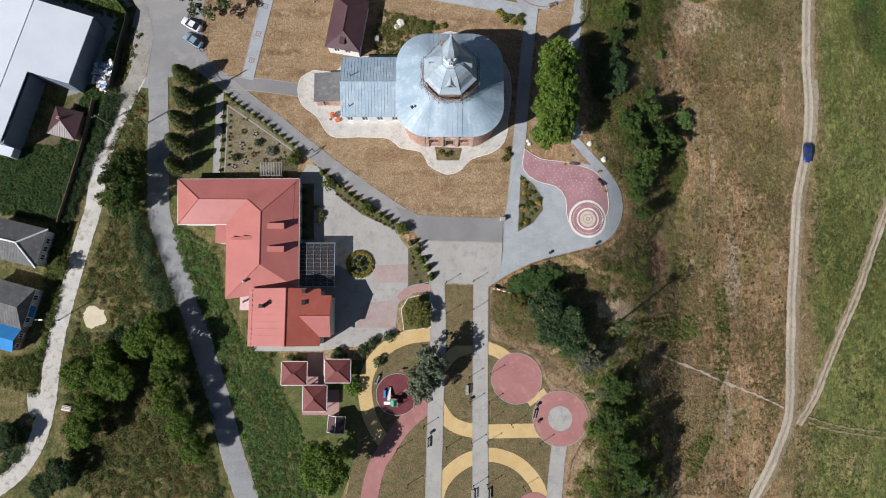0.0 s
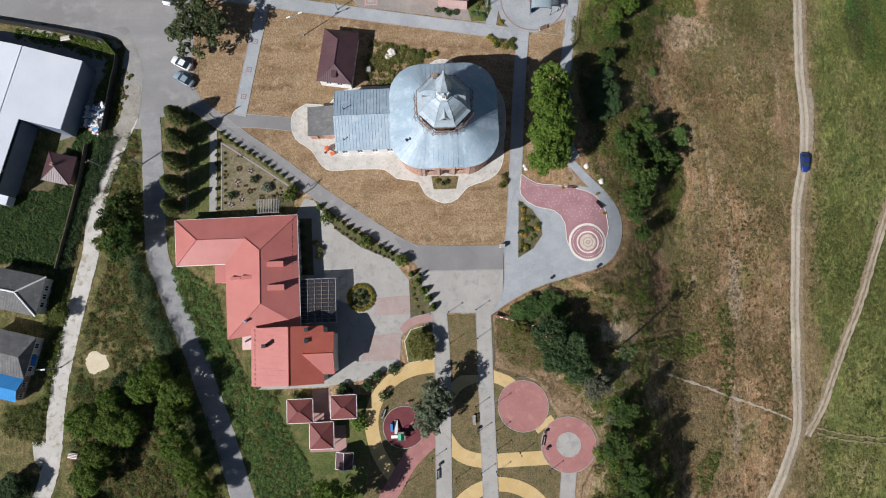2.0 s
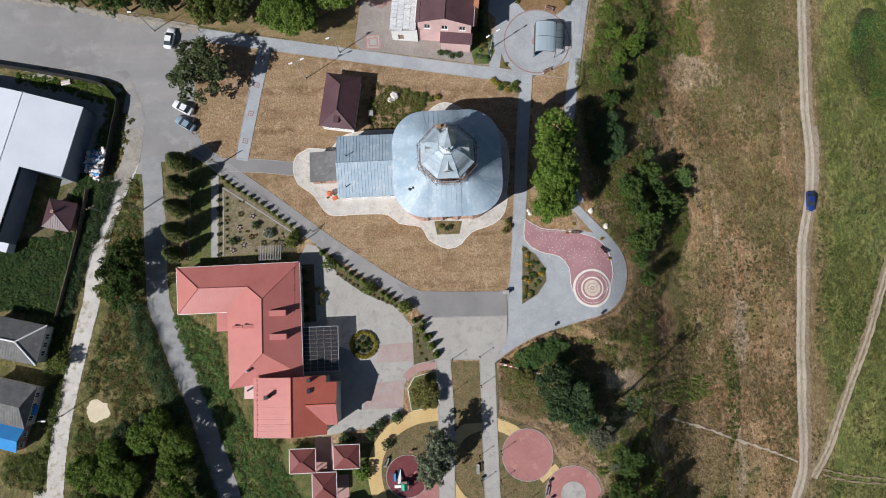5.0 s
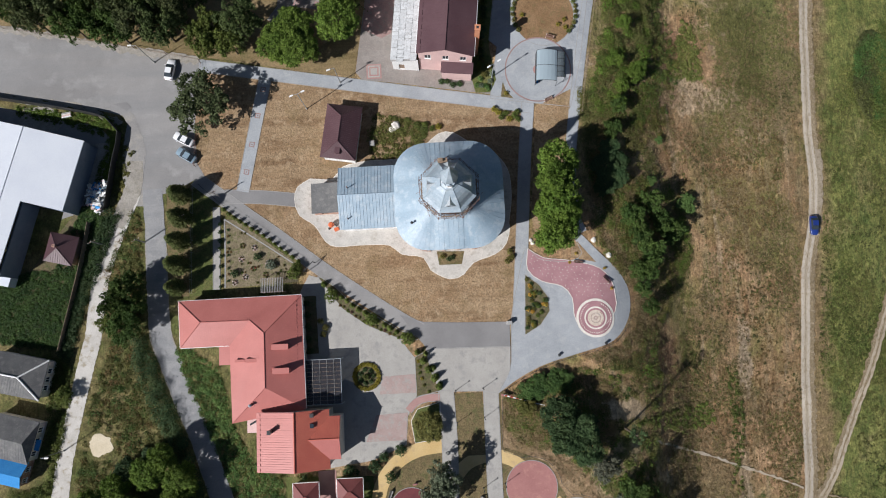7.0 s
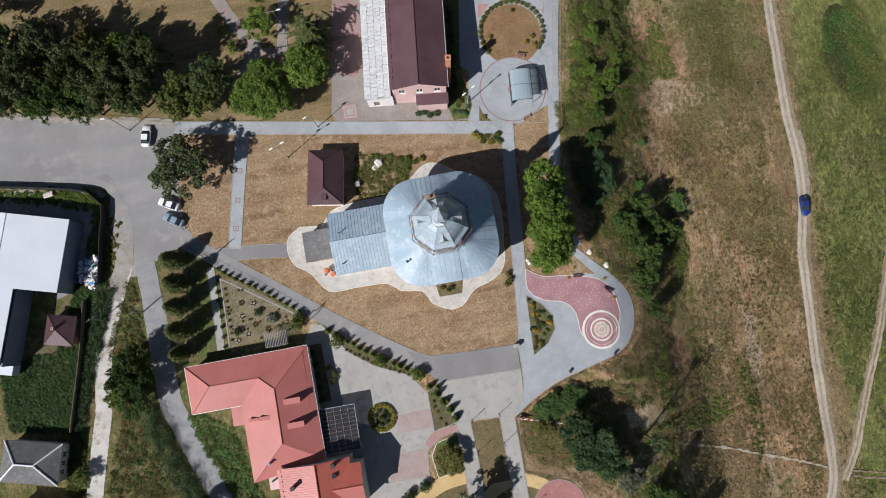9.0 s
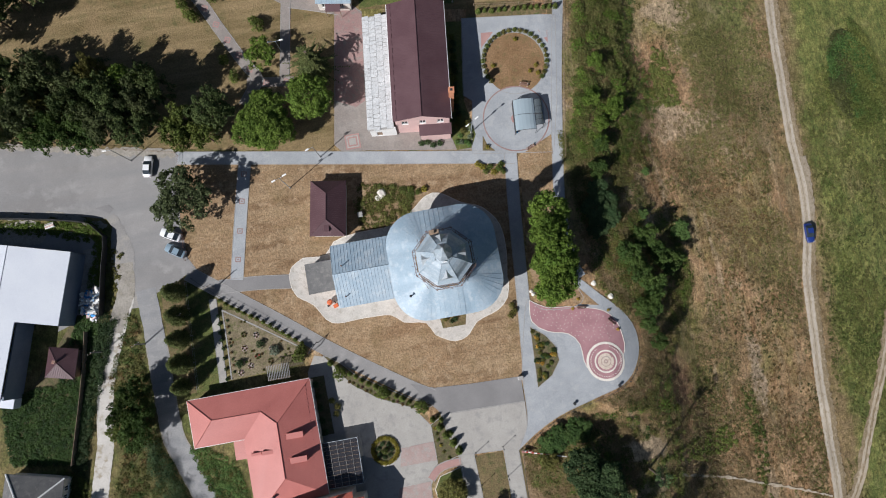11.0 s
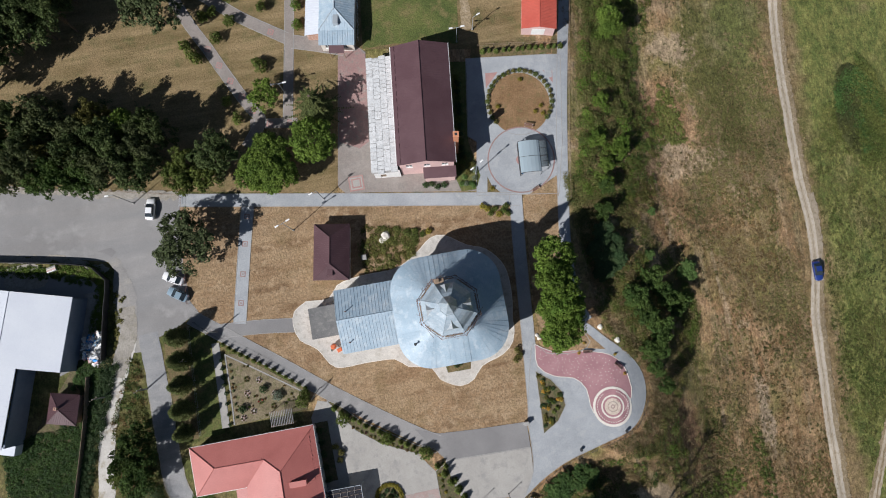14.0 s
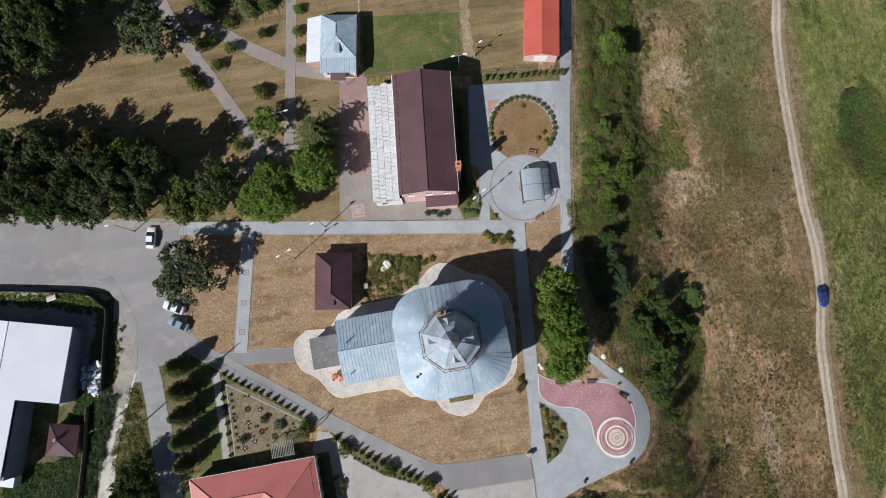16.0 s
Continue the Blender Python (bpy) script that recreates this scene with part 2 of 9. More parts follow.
def leaf_mat(name, c1, c2, scale=0.35, spread=0.45):
    m = mat(name, c1, c2, scale, 3, 0.6, 0.0, spread=spread, spec=0.12, vary=0.16)
    n, l = m.node_tree.nodes, m.node_tree.links
    b = n["Principled BSDF"]
    tr = n.new("ShaderNodeBsdfTranslucent")
    l.new(b.inputs["Base Color"].links[0].from_socket, tr.inputs["Color"])
    ms = n.new("ShaderNodeMixShader")
    ms.inputs[0].default_value = 0.22
    l.new(b.outputs[0], ms.inputs[1])
    l.new(tr.outputs[0], ms.inputs[2])
    l.new(ms.outputs[0], n["Material Output"].inputs["Surface"])
    return m


LEAF_BRIGHT = leaf_mat("bright_green_leaves", (0.085, 0.138, 0.024), (0.13, 0.19, 0.034))
LEAF_LIME = leaf_mat("lime_leaves", (0.080, 0.14, 0.023), (0.128, 0.19, 0.033), spread=0.35)
LEAF_MID = leaf_mat("mid_green_leaves", (0.080, 0.112, 0.026), (0.125, 0.150, 0.036))
LEAF_DARK = leaf_mat("dark_green_leaves", (0.039, 0.072, 0.029), (0.065, 0.098, 0.039))
LEAF_DEEP = leaf_mat("deep_green_leaves", (0.042, 0.078, 0.02), (0.075, 0.115, 0.028))
LEAF_GREY = leaf_mat("grey_green_leaves", (0.06, 0.082, 0.034), (0.095, 0.115, 0.05))
LEAF_SILVER = leaf_mat("silver_green_leaves", (0.13, 0.16, 0.11), (0.18, 0.21, 0.15))
LEAF_WILLOW = leaf_mat("willow_leaves", (0.15, 0.185, 0.115), (0.22, 0.255, 0.165))
LEAF_ASH = leaf_mat("ash_grey_twigs", (0.105, 0.11, 0.075), (0.15, 0.155, 0.11))
LEAF_OLIVE = leaf_mat("olive_leaves", (0.10, 0.105, 0.03), (0.15, 0.135, 0.04))
LEAF_BANK = leaf_mat("bank_weeds", (0.075, 0.14, 0.04), (0.125, 0.19, 0.056))
LEAF_YELLOW = leaf_mat("yellow_green_leaves", (0.20, 0.18, 0.03), (0.27, 0.22, 0.04))
LEAF_BROWN = leaf_mat("rusty_brown_leaves", (0.13, 0.085, 0.035), (0.17, 0.11, 0.05))
LEAF_FIR = leaf_mat("fir_needles", (0.085, 0.108, 0.036), (0.135, 0.152, 0.054))
LEAF_PINE = leaf_mat("pine_needles", (0.078, 0.102, 0.03), (0.13, 0.142, 0.05))
LEAF_SHADE = leaf_mat("shady_wood_leaves", (0.05, 0.076, 0.026), (0.085, 0.11, 0.038))
LEAF_DUSTY = leaf_mat("dusty_wood_leaves", (0.07, 0.09, 0.036), (0.108, 0.125, 0.052))
LEAF_WOOD = leaf_mat("wood_leaves", (0.078, 0.128, 0.021), (0.122, 0.175, 0.032))
LEAF_GARDEN = leaf_mat("garden_leaves", (0.046, 0.091, 0.026), (0.078, 0.130, 0.036))
FLOWER_RED = leaf_mat("red_flowers", (0.36, 0.05, 0.04), (0.30, 0.09, 0.06))
FLOWER = leaf_mat("orange_flowers", (0.45, 0.22, 0.04), (0.40, 0.30, 0.06))
SOIL_PLANT = leaf_mat("purple_brown_leaves", (0.11, 0.06, 0.05), (0.16, 0.09, 0.07))
DRY_STALKS = leaf_mat("dry_stalks", (0.20, 0.145, 0.07), (0.26, 0.19, 0.10), 0.15, 0.25)
GRASS_OLIVE = leaf_mat("olive_grass", (0.095, 0.10, 0.032), (0.165, 0.155, 0.058), 0.12, 0.38)
GRASS_STRAW = leaf_mat("straw_grass", (0.19, 0.14, 0.07), (0.29, 0.22, 0.125), 0.12, 0.35)
GRASS_DARK = leaf_mat("dark_grass", (0.05, 0.058, 0.022), (0.08, 0.085, 0.032), 0.12, 0.3)
GRASS_GREEN = leaf_mat("green_grass", (0.075, 0.105, 0.027), (0.15, 0.158, 0.046), 0.12, 0.4)


def glass_mat(name, tint, alpha):
    m = bpy.data.materials.new(name)
    m.use_nodes = True
    n, l = m.node_tree.nodes, m.node_tree.links
    b = n["Principled BSDF"]
    b.inputs["Base Color"].default_value = (*tint, 1)
    b.inputs["Roughness"].default_value = 0.12
    b.inputs["Alpha"].default_value = alpha
    return m


GLASS = glass_mat("dark_window_glass", (0.03, 0.04, 0.05), 1.0)
CLEAR = glass_mat("tinted_polycarbonate", (0.36, 0.44, 0.48), 0.7)
SMOKED = glass_mat("smoked_polycarbonate", (0.045, 0.045, 0.052), 0.72)


def car_paint(name, c):
    m = bpy.data.materials.new(name)
    m.use_nodes = True
    b = m.node_tree.nodes["Principled BSDF"]
    b.inputs["Base Color"].default_value = (*c, 1)
    b.inputs["Roughness"].default_value = 0.3
    b.inputs["Coat Weight"].default_value = 0.6
    b.inputs["Coat Roughness"].default_value = 0.08
    return m


# ---- mesh building ----
class Mesh:
    """Vertices and faces gathered for one part."""

    def __init__(self):
        self.v, self.f = [], []

    def add(self, verts, faces):
        k = len(self.v)
        self.v += [tuple(p) for p in verts]
        self.f += [tuple(i + k for i in q) for q in faces]
        return self

    def box(self, c, s, rz=0.0, m=None):
        """A box at centre c with size s, turned rz degrees; its rims are slightly chamfered on top."""
        ca, sa = math.cos(radians(rz)), math.sin(radians(rz))
        ch = min(0.02, s[0] * 0.15, s[1] * 0.15, s[2] * 0.3)
        vs = []
        for z, k in ((-s[2] / 2, 0), (s[2] / 2 - ch, 0), (s[2] / 2, ch)):
            for x, y in ((-1, -1), (1, -1), (1, 1), (-1, 1)):
                px_, py_ = x * (s[0] / 2 - k), y * (s[1] / 2 - k)
                vs.append(Vector((c[0] + px_ * ca - py_ * sa, c[1] + px_ * sa + py_ * ca, c[2] + z)))
        if m:
            vs = [m @ p for p in vs]
        fs = [(3, 2, 1, 0), (8, 9, 10, 11)]
        for r in (0, 4):
            fs += [(r + i, r + (i + 1) % 4, r + 4 + (i + 1) % 4, r + 4 + i) for i in range(4)]
        return self.add(vs, fs)

    def tube(self, a, b, ra, rb=None, n=6, caps=True):
        a, b = Vector(a), Vector(b)
        rb = ra if rb is None else rb
        d = (b - a).normalized()
        u = d.orthogonal().normalized()
        w = d.cross(u)
        vs = [p + (u * math.cos(2 * math.pi * i / n) + w * math.sin(2 * math.pi * i / n)) * r for p, r in ((a, ra), (b, rb)) for i in range(n)]
        fs = [(i, (i + 1) % n, n + (i + 1) % n, n + i) for i in range(n)]
        if caps:
            fs += [tuple(range(n))[::-1], tuple(range(n, 2 * n))]
        return self.add(vs, fs)

    def lathe(self, c, prof, n=16, sx=1.0, sy=1.0, turn=0.0):
        """Rings of (radius, z) round the centre c."""
        vs, fs = [], []
        for r, z in prof:
            vs += [(c[0] + sx * r * math.cos(turn + 2 * math.pi * i / n), c[1] + sy * r * math.sin(turn + 2 * math.pi * i / n), c[2] + z) for i in range(n)]
        for k in range(len(prof) - 1):
            fs += [(k * n + i, k * n + (i + 1) % n, (k + 1) * n + (i + 1) % n, (k + 1) * n + i) for i in range(n)]
        fs += [tuple(range(n))[::-1], tuple(range((len(prof) - 1) * n, len(prof) * n))]
        return self.add(vs, fs)

    def prism(self, pts, z0, z1):
        n = len(pts)
        if sum(pts[i][0] * pts[(i + 1) % n][1] - pts[(i + 1) % n][0] * pts[i][1] for i in range(n)) < 0:
            pts = pts[::-1]
        vs = [(x, y, z0) for x, y in pts] + [(x, y, z1) for x, y in pts]
        fs = [(i, (i + 1) % n, n + (i + 1) % n, n + i) for i in range(n)] + [tuple(range(n))[::-1], tuple(range(n, 2 * n))]
        return self.add(vs, fs)

    def slab(self, poly, thick):
        """A flat 3D polygon given thickness downwards."""
        n = len(poly)
        vs = [Vector(p) for p in poly]
        nrm = sum(((vs[i] - vs[0]).cross(vs[i + 1] - vs[0]) for i in range(1, n - 1)), Vector())
        if nrm.z < 0:
            vs = vs[::-1]
        vs = vs + [p - Vector((0, 0, thick)) for p in vs]
        fs = [tuple(range(n)), tuple(range(n, 2 * n))[::-1]] + [(i, n + i, n + (i + 1) % n, (i + 1) % n) for i in range(n)]
        return self.add(vs, fs)


def part(name, m, material, parent=None, label="", smooth=False, kind=""):
    me = bpy.data.meshes.new(name)
    me.from_pydata(m.v, [], m.f)
    me.materials.append(material)
    if smooth:
        me.shade_smooth()
    me.update()
    ob = new(name, me)
    if parent is not None:
        ob.parent = parent
    return tagged(ob, label, kind=kind)


def thing(name, x, y, rz=0.0, label="", category="", group="", z=None):
    """An Empty at the base of a thing."""
    ob = new(name)
    ob.empty_display_size = 0.3
    ob.matrix_basis = pose(x, y, gz(x, y) if z is None else z, 0, 0, rz)
    return tagged(ob, label, category, group)


def smooth_line(pts, step=2.0):
    """A soft curve through the points, resampled."""
    p = [Vector((a, b)) for a, b in pts]
    p = [2 * p[0] - p[1]] + p + [2 * p[-1] - p[-2]]
    out = []
    for i in range(1, len(p) - 2):
        n = max(1, int((p[i + 1] - p[i]).length / step))
        for k in range(n):
            t = k / n
            out.append(0.5 * (2 * p[i] + (p[i + 1] - p[i - 1]) * t + (2 * p[i - 1] - 5 * p[i] + 4 * p[i + 1] - p[i + 2]) * t * t + (3 * p[i] - p[i - 1] - 3 * p[i + 1] + p[i + 2]) * t ** 3))
    return out + [p[-2]]


def sides(line, half):
    """Points to the left and right of a line."""
    left, right = [], []
    for i, q in enumerate(line):
        d = (line[min(i + 1, len(line) - 1)] - line[max(i - 1, 0)]).normalized()
        nrm = Vector((-d.y, d.x))
        h = half(i / (len(line) - 1)) if callable(half) else half
        left.append(q + nrm * h)
        right.append(q - nrm * h)
    return left, right


def blob(c, rx, ry, seed, turn=0.0):
    """An uneven rounded outline."""
    out = []
    for i in range(40):
        a = 2 * math.pi * i / 40
        k = 1 + 0.38 * noise.noise((1.3 * math.cos(a), 1.3 * math.sin(a), seed * 2.7)) + 0.16 * noise.noise((4 * math.cos(a), 4 * math.sin(a), seed))
        x, y = rx * k * math.cos(a), ry * k * math.sin(a)
        out.append((c[0] + x * math.cos(turn) - y * math.sin(turn), c[1] + x * math.sin(turn) + y * math.cos(turn)))
    return out


def ribbon(name, pts, width, material, lift, label, category="path", kerb=False, ragged=0.0, step=0.9):
    """A road or path that follows the ground."""
    line = smooth_line(pts, step)
    left, right = sides(line, width / 2)
    m = Mesh()
    vs, n = [], len(line)
    rows = 4
    for a, b in zip(left, right):
        ja = ragged * (random.random() - 0.5)
        jb = ragged * (random.random() - 0.5)
        a2, b2 = a + (a - b).normalized() * ja, b + (b - a).normalized() * jb
        for k in range(rows + 1):
            q = a2.lerp(b2, k / rows)
            vs.append((q.x, q.y, gz(q.x, q.y) + lift))
    fs = [(i * (rows + 1) + k, i * (rows + 1) + k + 1, (i + 1) * (rows + 1) + k + 1, (i + 1) * (rows + 1) + k) for i in range(n - 1) for k in range(rows)]
    m.add(vs, fs)
    ob = tagged(part(name, m, material), label, category, kind="structure")
    if kerb:
        for edge in sides(line, width / 2 + 0.07):
            kerb_line(edge, ob, lift)
    return ob


def kerb_line(line, parent, lift, wide=0.12, high=0.025, material=None):
    a, b = sides(line, wide / 2)
    vs = []
    for p, q in zip(a, b):
        z = gz(p.x, p.y) + lift
        vs += [(p.x, p.y, z - 0.1), (p.x, p.y, z + high), (q.x, q.y, z + high), (q.x, q.y, z - 0.1)]
    fs = []
    for i in range(len(a) - 1):
        fs += [(i * 4 + k, i * 4 + k + 1, i * 4 + 5 + k, i * 4 + 4 + k) for k in range(3)]
    return part("kerb", Mesh().add(vs, fs), material or KERB, parent)


def sheet(name, pts, material, lift, label, category="ground", curve=False, kerb=False, cell=4.0, kerb_mat=None):
    """A flat area that follows the ground, cut to an outline."""
    if curve:
        pts = [(q.x, q.y) for q in smooth_line(list(pts) + [pts[0]], 1.2)[:-1]]
    bm = bmesh.new()
    vs = [bm.verts.new((x, y, 0)) for x, y in pts]
    es = [bm.edges.new((vs[i], vs[(i + 1) % len(vs)])) for i in range(len(vs))]
    bmesh.ops.triangle_fill(bm, edges=es, use_beauty=True)
    xs, ys = [p[0] for p in pts], [p[1] for p in pts]
    for axis, lo, hi in ((0, min(xs), max(xs)), (1, min(ys), max(ys))):
        k = math.ceil(lo / cell) * cell
        while k < hi:
            no = (1, 0, 0) if axis == 0 else (0, 1, 0)
            bmesh.ops.bisect_plane(bm, geom=bm.verts[:] + bm.edges[:] + bm.faces[:], plane_co=tuple(c * k for c in no), plane_no=no)
            k += cell
    for v in bm.verts:
        v.co.z = gz(v.co.x, v.co.y) + lift
    bmesh.ops.recalc_face_normals(bm, faces=bm.faces)
    if bm.faces and sum(f.normal.z * f.calc_area() for f in bm.faces) < 0:
        bmesh.ops.reverse_faces(bm, faces=bm.faces)
    me = bpy.data.meshes.new(name)
    bm.to_mesh(me)
    bm.free()
    me.materials.append(material)
    ob = tagged(new(name, me), label, category, kind="structure")
    if kerb:
        ringed = [Vector(p) for p in list(pts) + [pts[0]]]
        if not curve:
            ringed = [a.lerp(b, k / max(1, int((b - a).length / 1.5))) for a, b in zip(ringed, ringed[1:]) for k in range(max(1, int((b - a).length / 1.5)))] + [ringed[-1]]
        kerb_line(ringed, ob, lift, material=kerb_mat)
    return ob


def ellipse(c, rx, ry=None, turn=0.0, n=40, a0=0.0, a1=360.0):
    ry = ry or rx
    out = []
    for i in range(n):
        a = radians(a0 + (a1 - a0) * i / n)
        x, y = rx * math.cos(a), ry * math.sin(a)
        t = radians(turn)
        out.append((c[0] + x * math.cos(t) - y * math.sin(t), c[1] + x * math.sin(t) + y * math.cos(t)))
    return out


def ring(name, c, r0, r1, material, lift, label, category="paving"):
    vs, fs, n = [], [], 64
    for i in range(n):
        for r in (r0, r1):
            x, y = c[0] + r * math.cos(2 * math.pi * i / n), c[1] + r * math.sin(2 * math.pi * i / n)
            vs.append((x, y, gz(x, y) + lift))
    fs = [(2 * i, 2 * i + 1, (2 * i + 3) % (2 * n), (2 * i + 2) % (2 * n)) for i in range(n)]
    return tagged(part(name, Mesh().add(vs, fs), material), label, category, kind="structure")


def inside(x, y, poly):
    hit, n = False, len(poly)
    for i in range(n):
        (x1, y1), (x2, y2) = poly[i], poly[(i + 1) % n]
        if (y1 > y) != (y2 > y) and x < (x2 - x1) * (y - y1) / (y2 - y1) + x1:
            hit = not hit
    return hit


def ribs(m, face, gap, wide=0.05, high=0.05):
    """Standing seams down a sloping roof face, cut to its outline."""
    p = [Vector(q) for q in face]
    nrm = sum(((p[i] - p[0]).cross(p[i + 1] - p[0]) for i in range(1, len(p) - 1)), Vector())
    if nrm.z < 0:
        nrm = -nrm
    nrm.normalize()
    down = Vector((nrm.x, nrm.y, 0))
    if down.length < 1e-4:
        return m
    across = Vector((-down.y, down.x, 0)).normalized()
    down = across.cross(nrm).normalized()
    uv = [((q - p[0]).dot(across), (q - p[0]).dot(down)) for q in p]
    lo, hi = min(u for u, _ in uv), max(u for u, _ in uv)
    u = lo + gap * 0.5
    while u < hi:
        cuts = []
        for i in range(len(uv)):
            (u1, v1), (u2, v2) = uv[i], uv[(i + 1) % len(uv)]
            if (u1 > u) != (u2 > u):
                cuts.append(v1 + (v2 - v1) * (u - u1) / (u2 - u1))
        cuts.sort()
        for a, b in zip(cuts[::2], cuts[1::2]):
            if b - a > 0.15:
                q = [p[0] + across * (u + s * wide / 2) + down * t for t in (a, b) for s in (-1, 1)]
                top = [k + nrm * high for k in q]
                m.add(q + top, [(4, 5, 7, 6), (0, 1, 5, 4), (2, 6, 7, 3), (0, 4, 6, 2), (1, 3, 7, 5)])
        u += gap
    return m


def roof(parent, faces, material, gap=0.45, thick=0.14, name="roof", wide=0.05, high=0.05, label=""):
    """Sloping planes, each a part with its own seams."""
    for f in faces:
        ob = part(name, Mesh().slab(f, thick), material, parent, label)
        if gap:
            s = Mesh()
            ribs(s, f, gap, wide, high)
            if s.f:
                part("seams", s, material, ob, kind="stuff")
    return ob


def ridge_caps(parent, lines, material, r=0.09):
    for a, b in lines:
        part("ridge_cap", Mesh().tube(Vector(a) + Vector((0, 0, 0.02)), Vector(b) + Vector((0, 0, 0.02)), r, n=6), material, parent)


def wall_run(m, a, b, z0, z1, openings=(), thick=0.3):
    """A straight wall from a to b; openings are (from, to, sill, head) along it, cut right through."""
    a, b = Vector(a), Vector(b)
    d = (b - a).normalized()
    length = (b - a).length
    rz = math.degrees(math.atan2(d.y, d.x))

    def piece(s0, s1, h0, h1):
        if s1 - s0 > 0.01 and h1 - h0 > 0.01:
            c = a + d * (s0 + s1) / 2
            m.box((c.x, c.y, (h0 + h1) / 2), (s1 - s0, thick, h1 - h0), rz)

    at = 0.0
    for s0, s1, h0, h1 in sorted(openings):
        piece(at, s0, z0, z1)
        piece(s0, s1, z0, h0)
        piece(s0, s1, h1, z1)
        at = s1
    piece(at, length, z0, z1)
    return m


def window(parent, c, size, rz, frame_mat=None, depth=0.12, name="window"):
    """A framed window: four bars, a mullion, a pane and a sill, facing -y before it is turned."""
    w, h = size
    m4 = pose(c[0], c[1], c[2], 0, 0, rz)
    f = Mesh()
    for x in (-w / 2 + 0.04, 0, w / 2 - 0.04):
        f.box((x, 0, 0), (0.08, depth, h), m=m4)
    for z in (-h / 2 + 0.04, h / 2 - 0.04):
        f.box((0, 0, z), (w, depth * 0.9, 0.08), m=m4)
    ob = part(name, f, frame_mat or WHITE_PAINT, parent)
    part("pane", Mesh().box((0, 0.02, 0), (w - 0.1, 0.02, h - 0.1), m=m4), GLASS, ob)
    part("sill", Mesh().box((0, -depth * 0.7, -h / 2 - 0.03), (w + 0.16, 0.2, 0.05), m=m4), frame_mat or WHITE_PAINT, ob)
    return ob


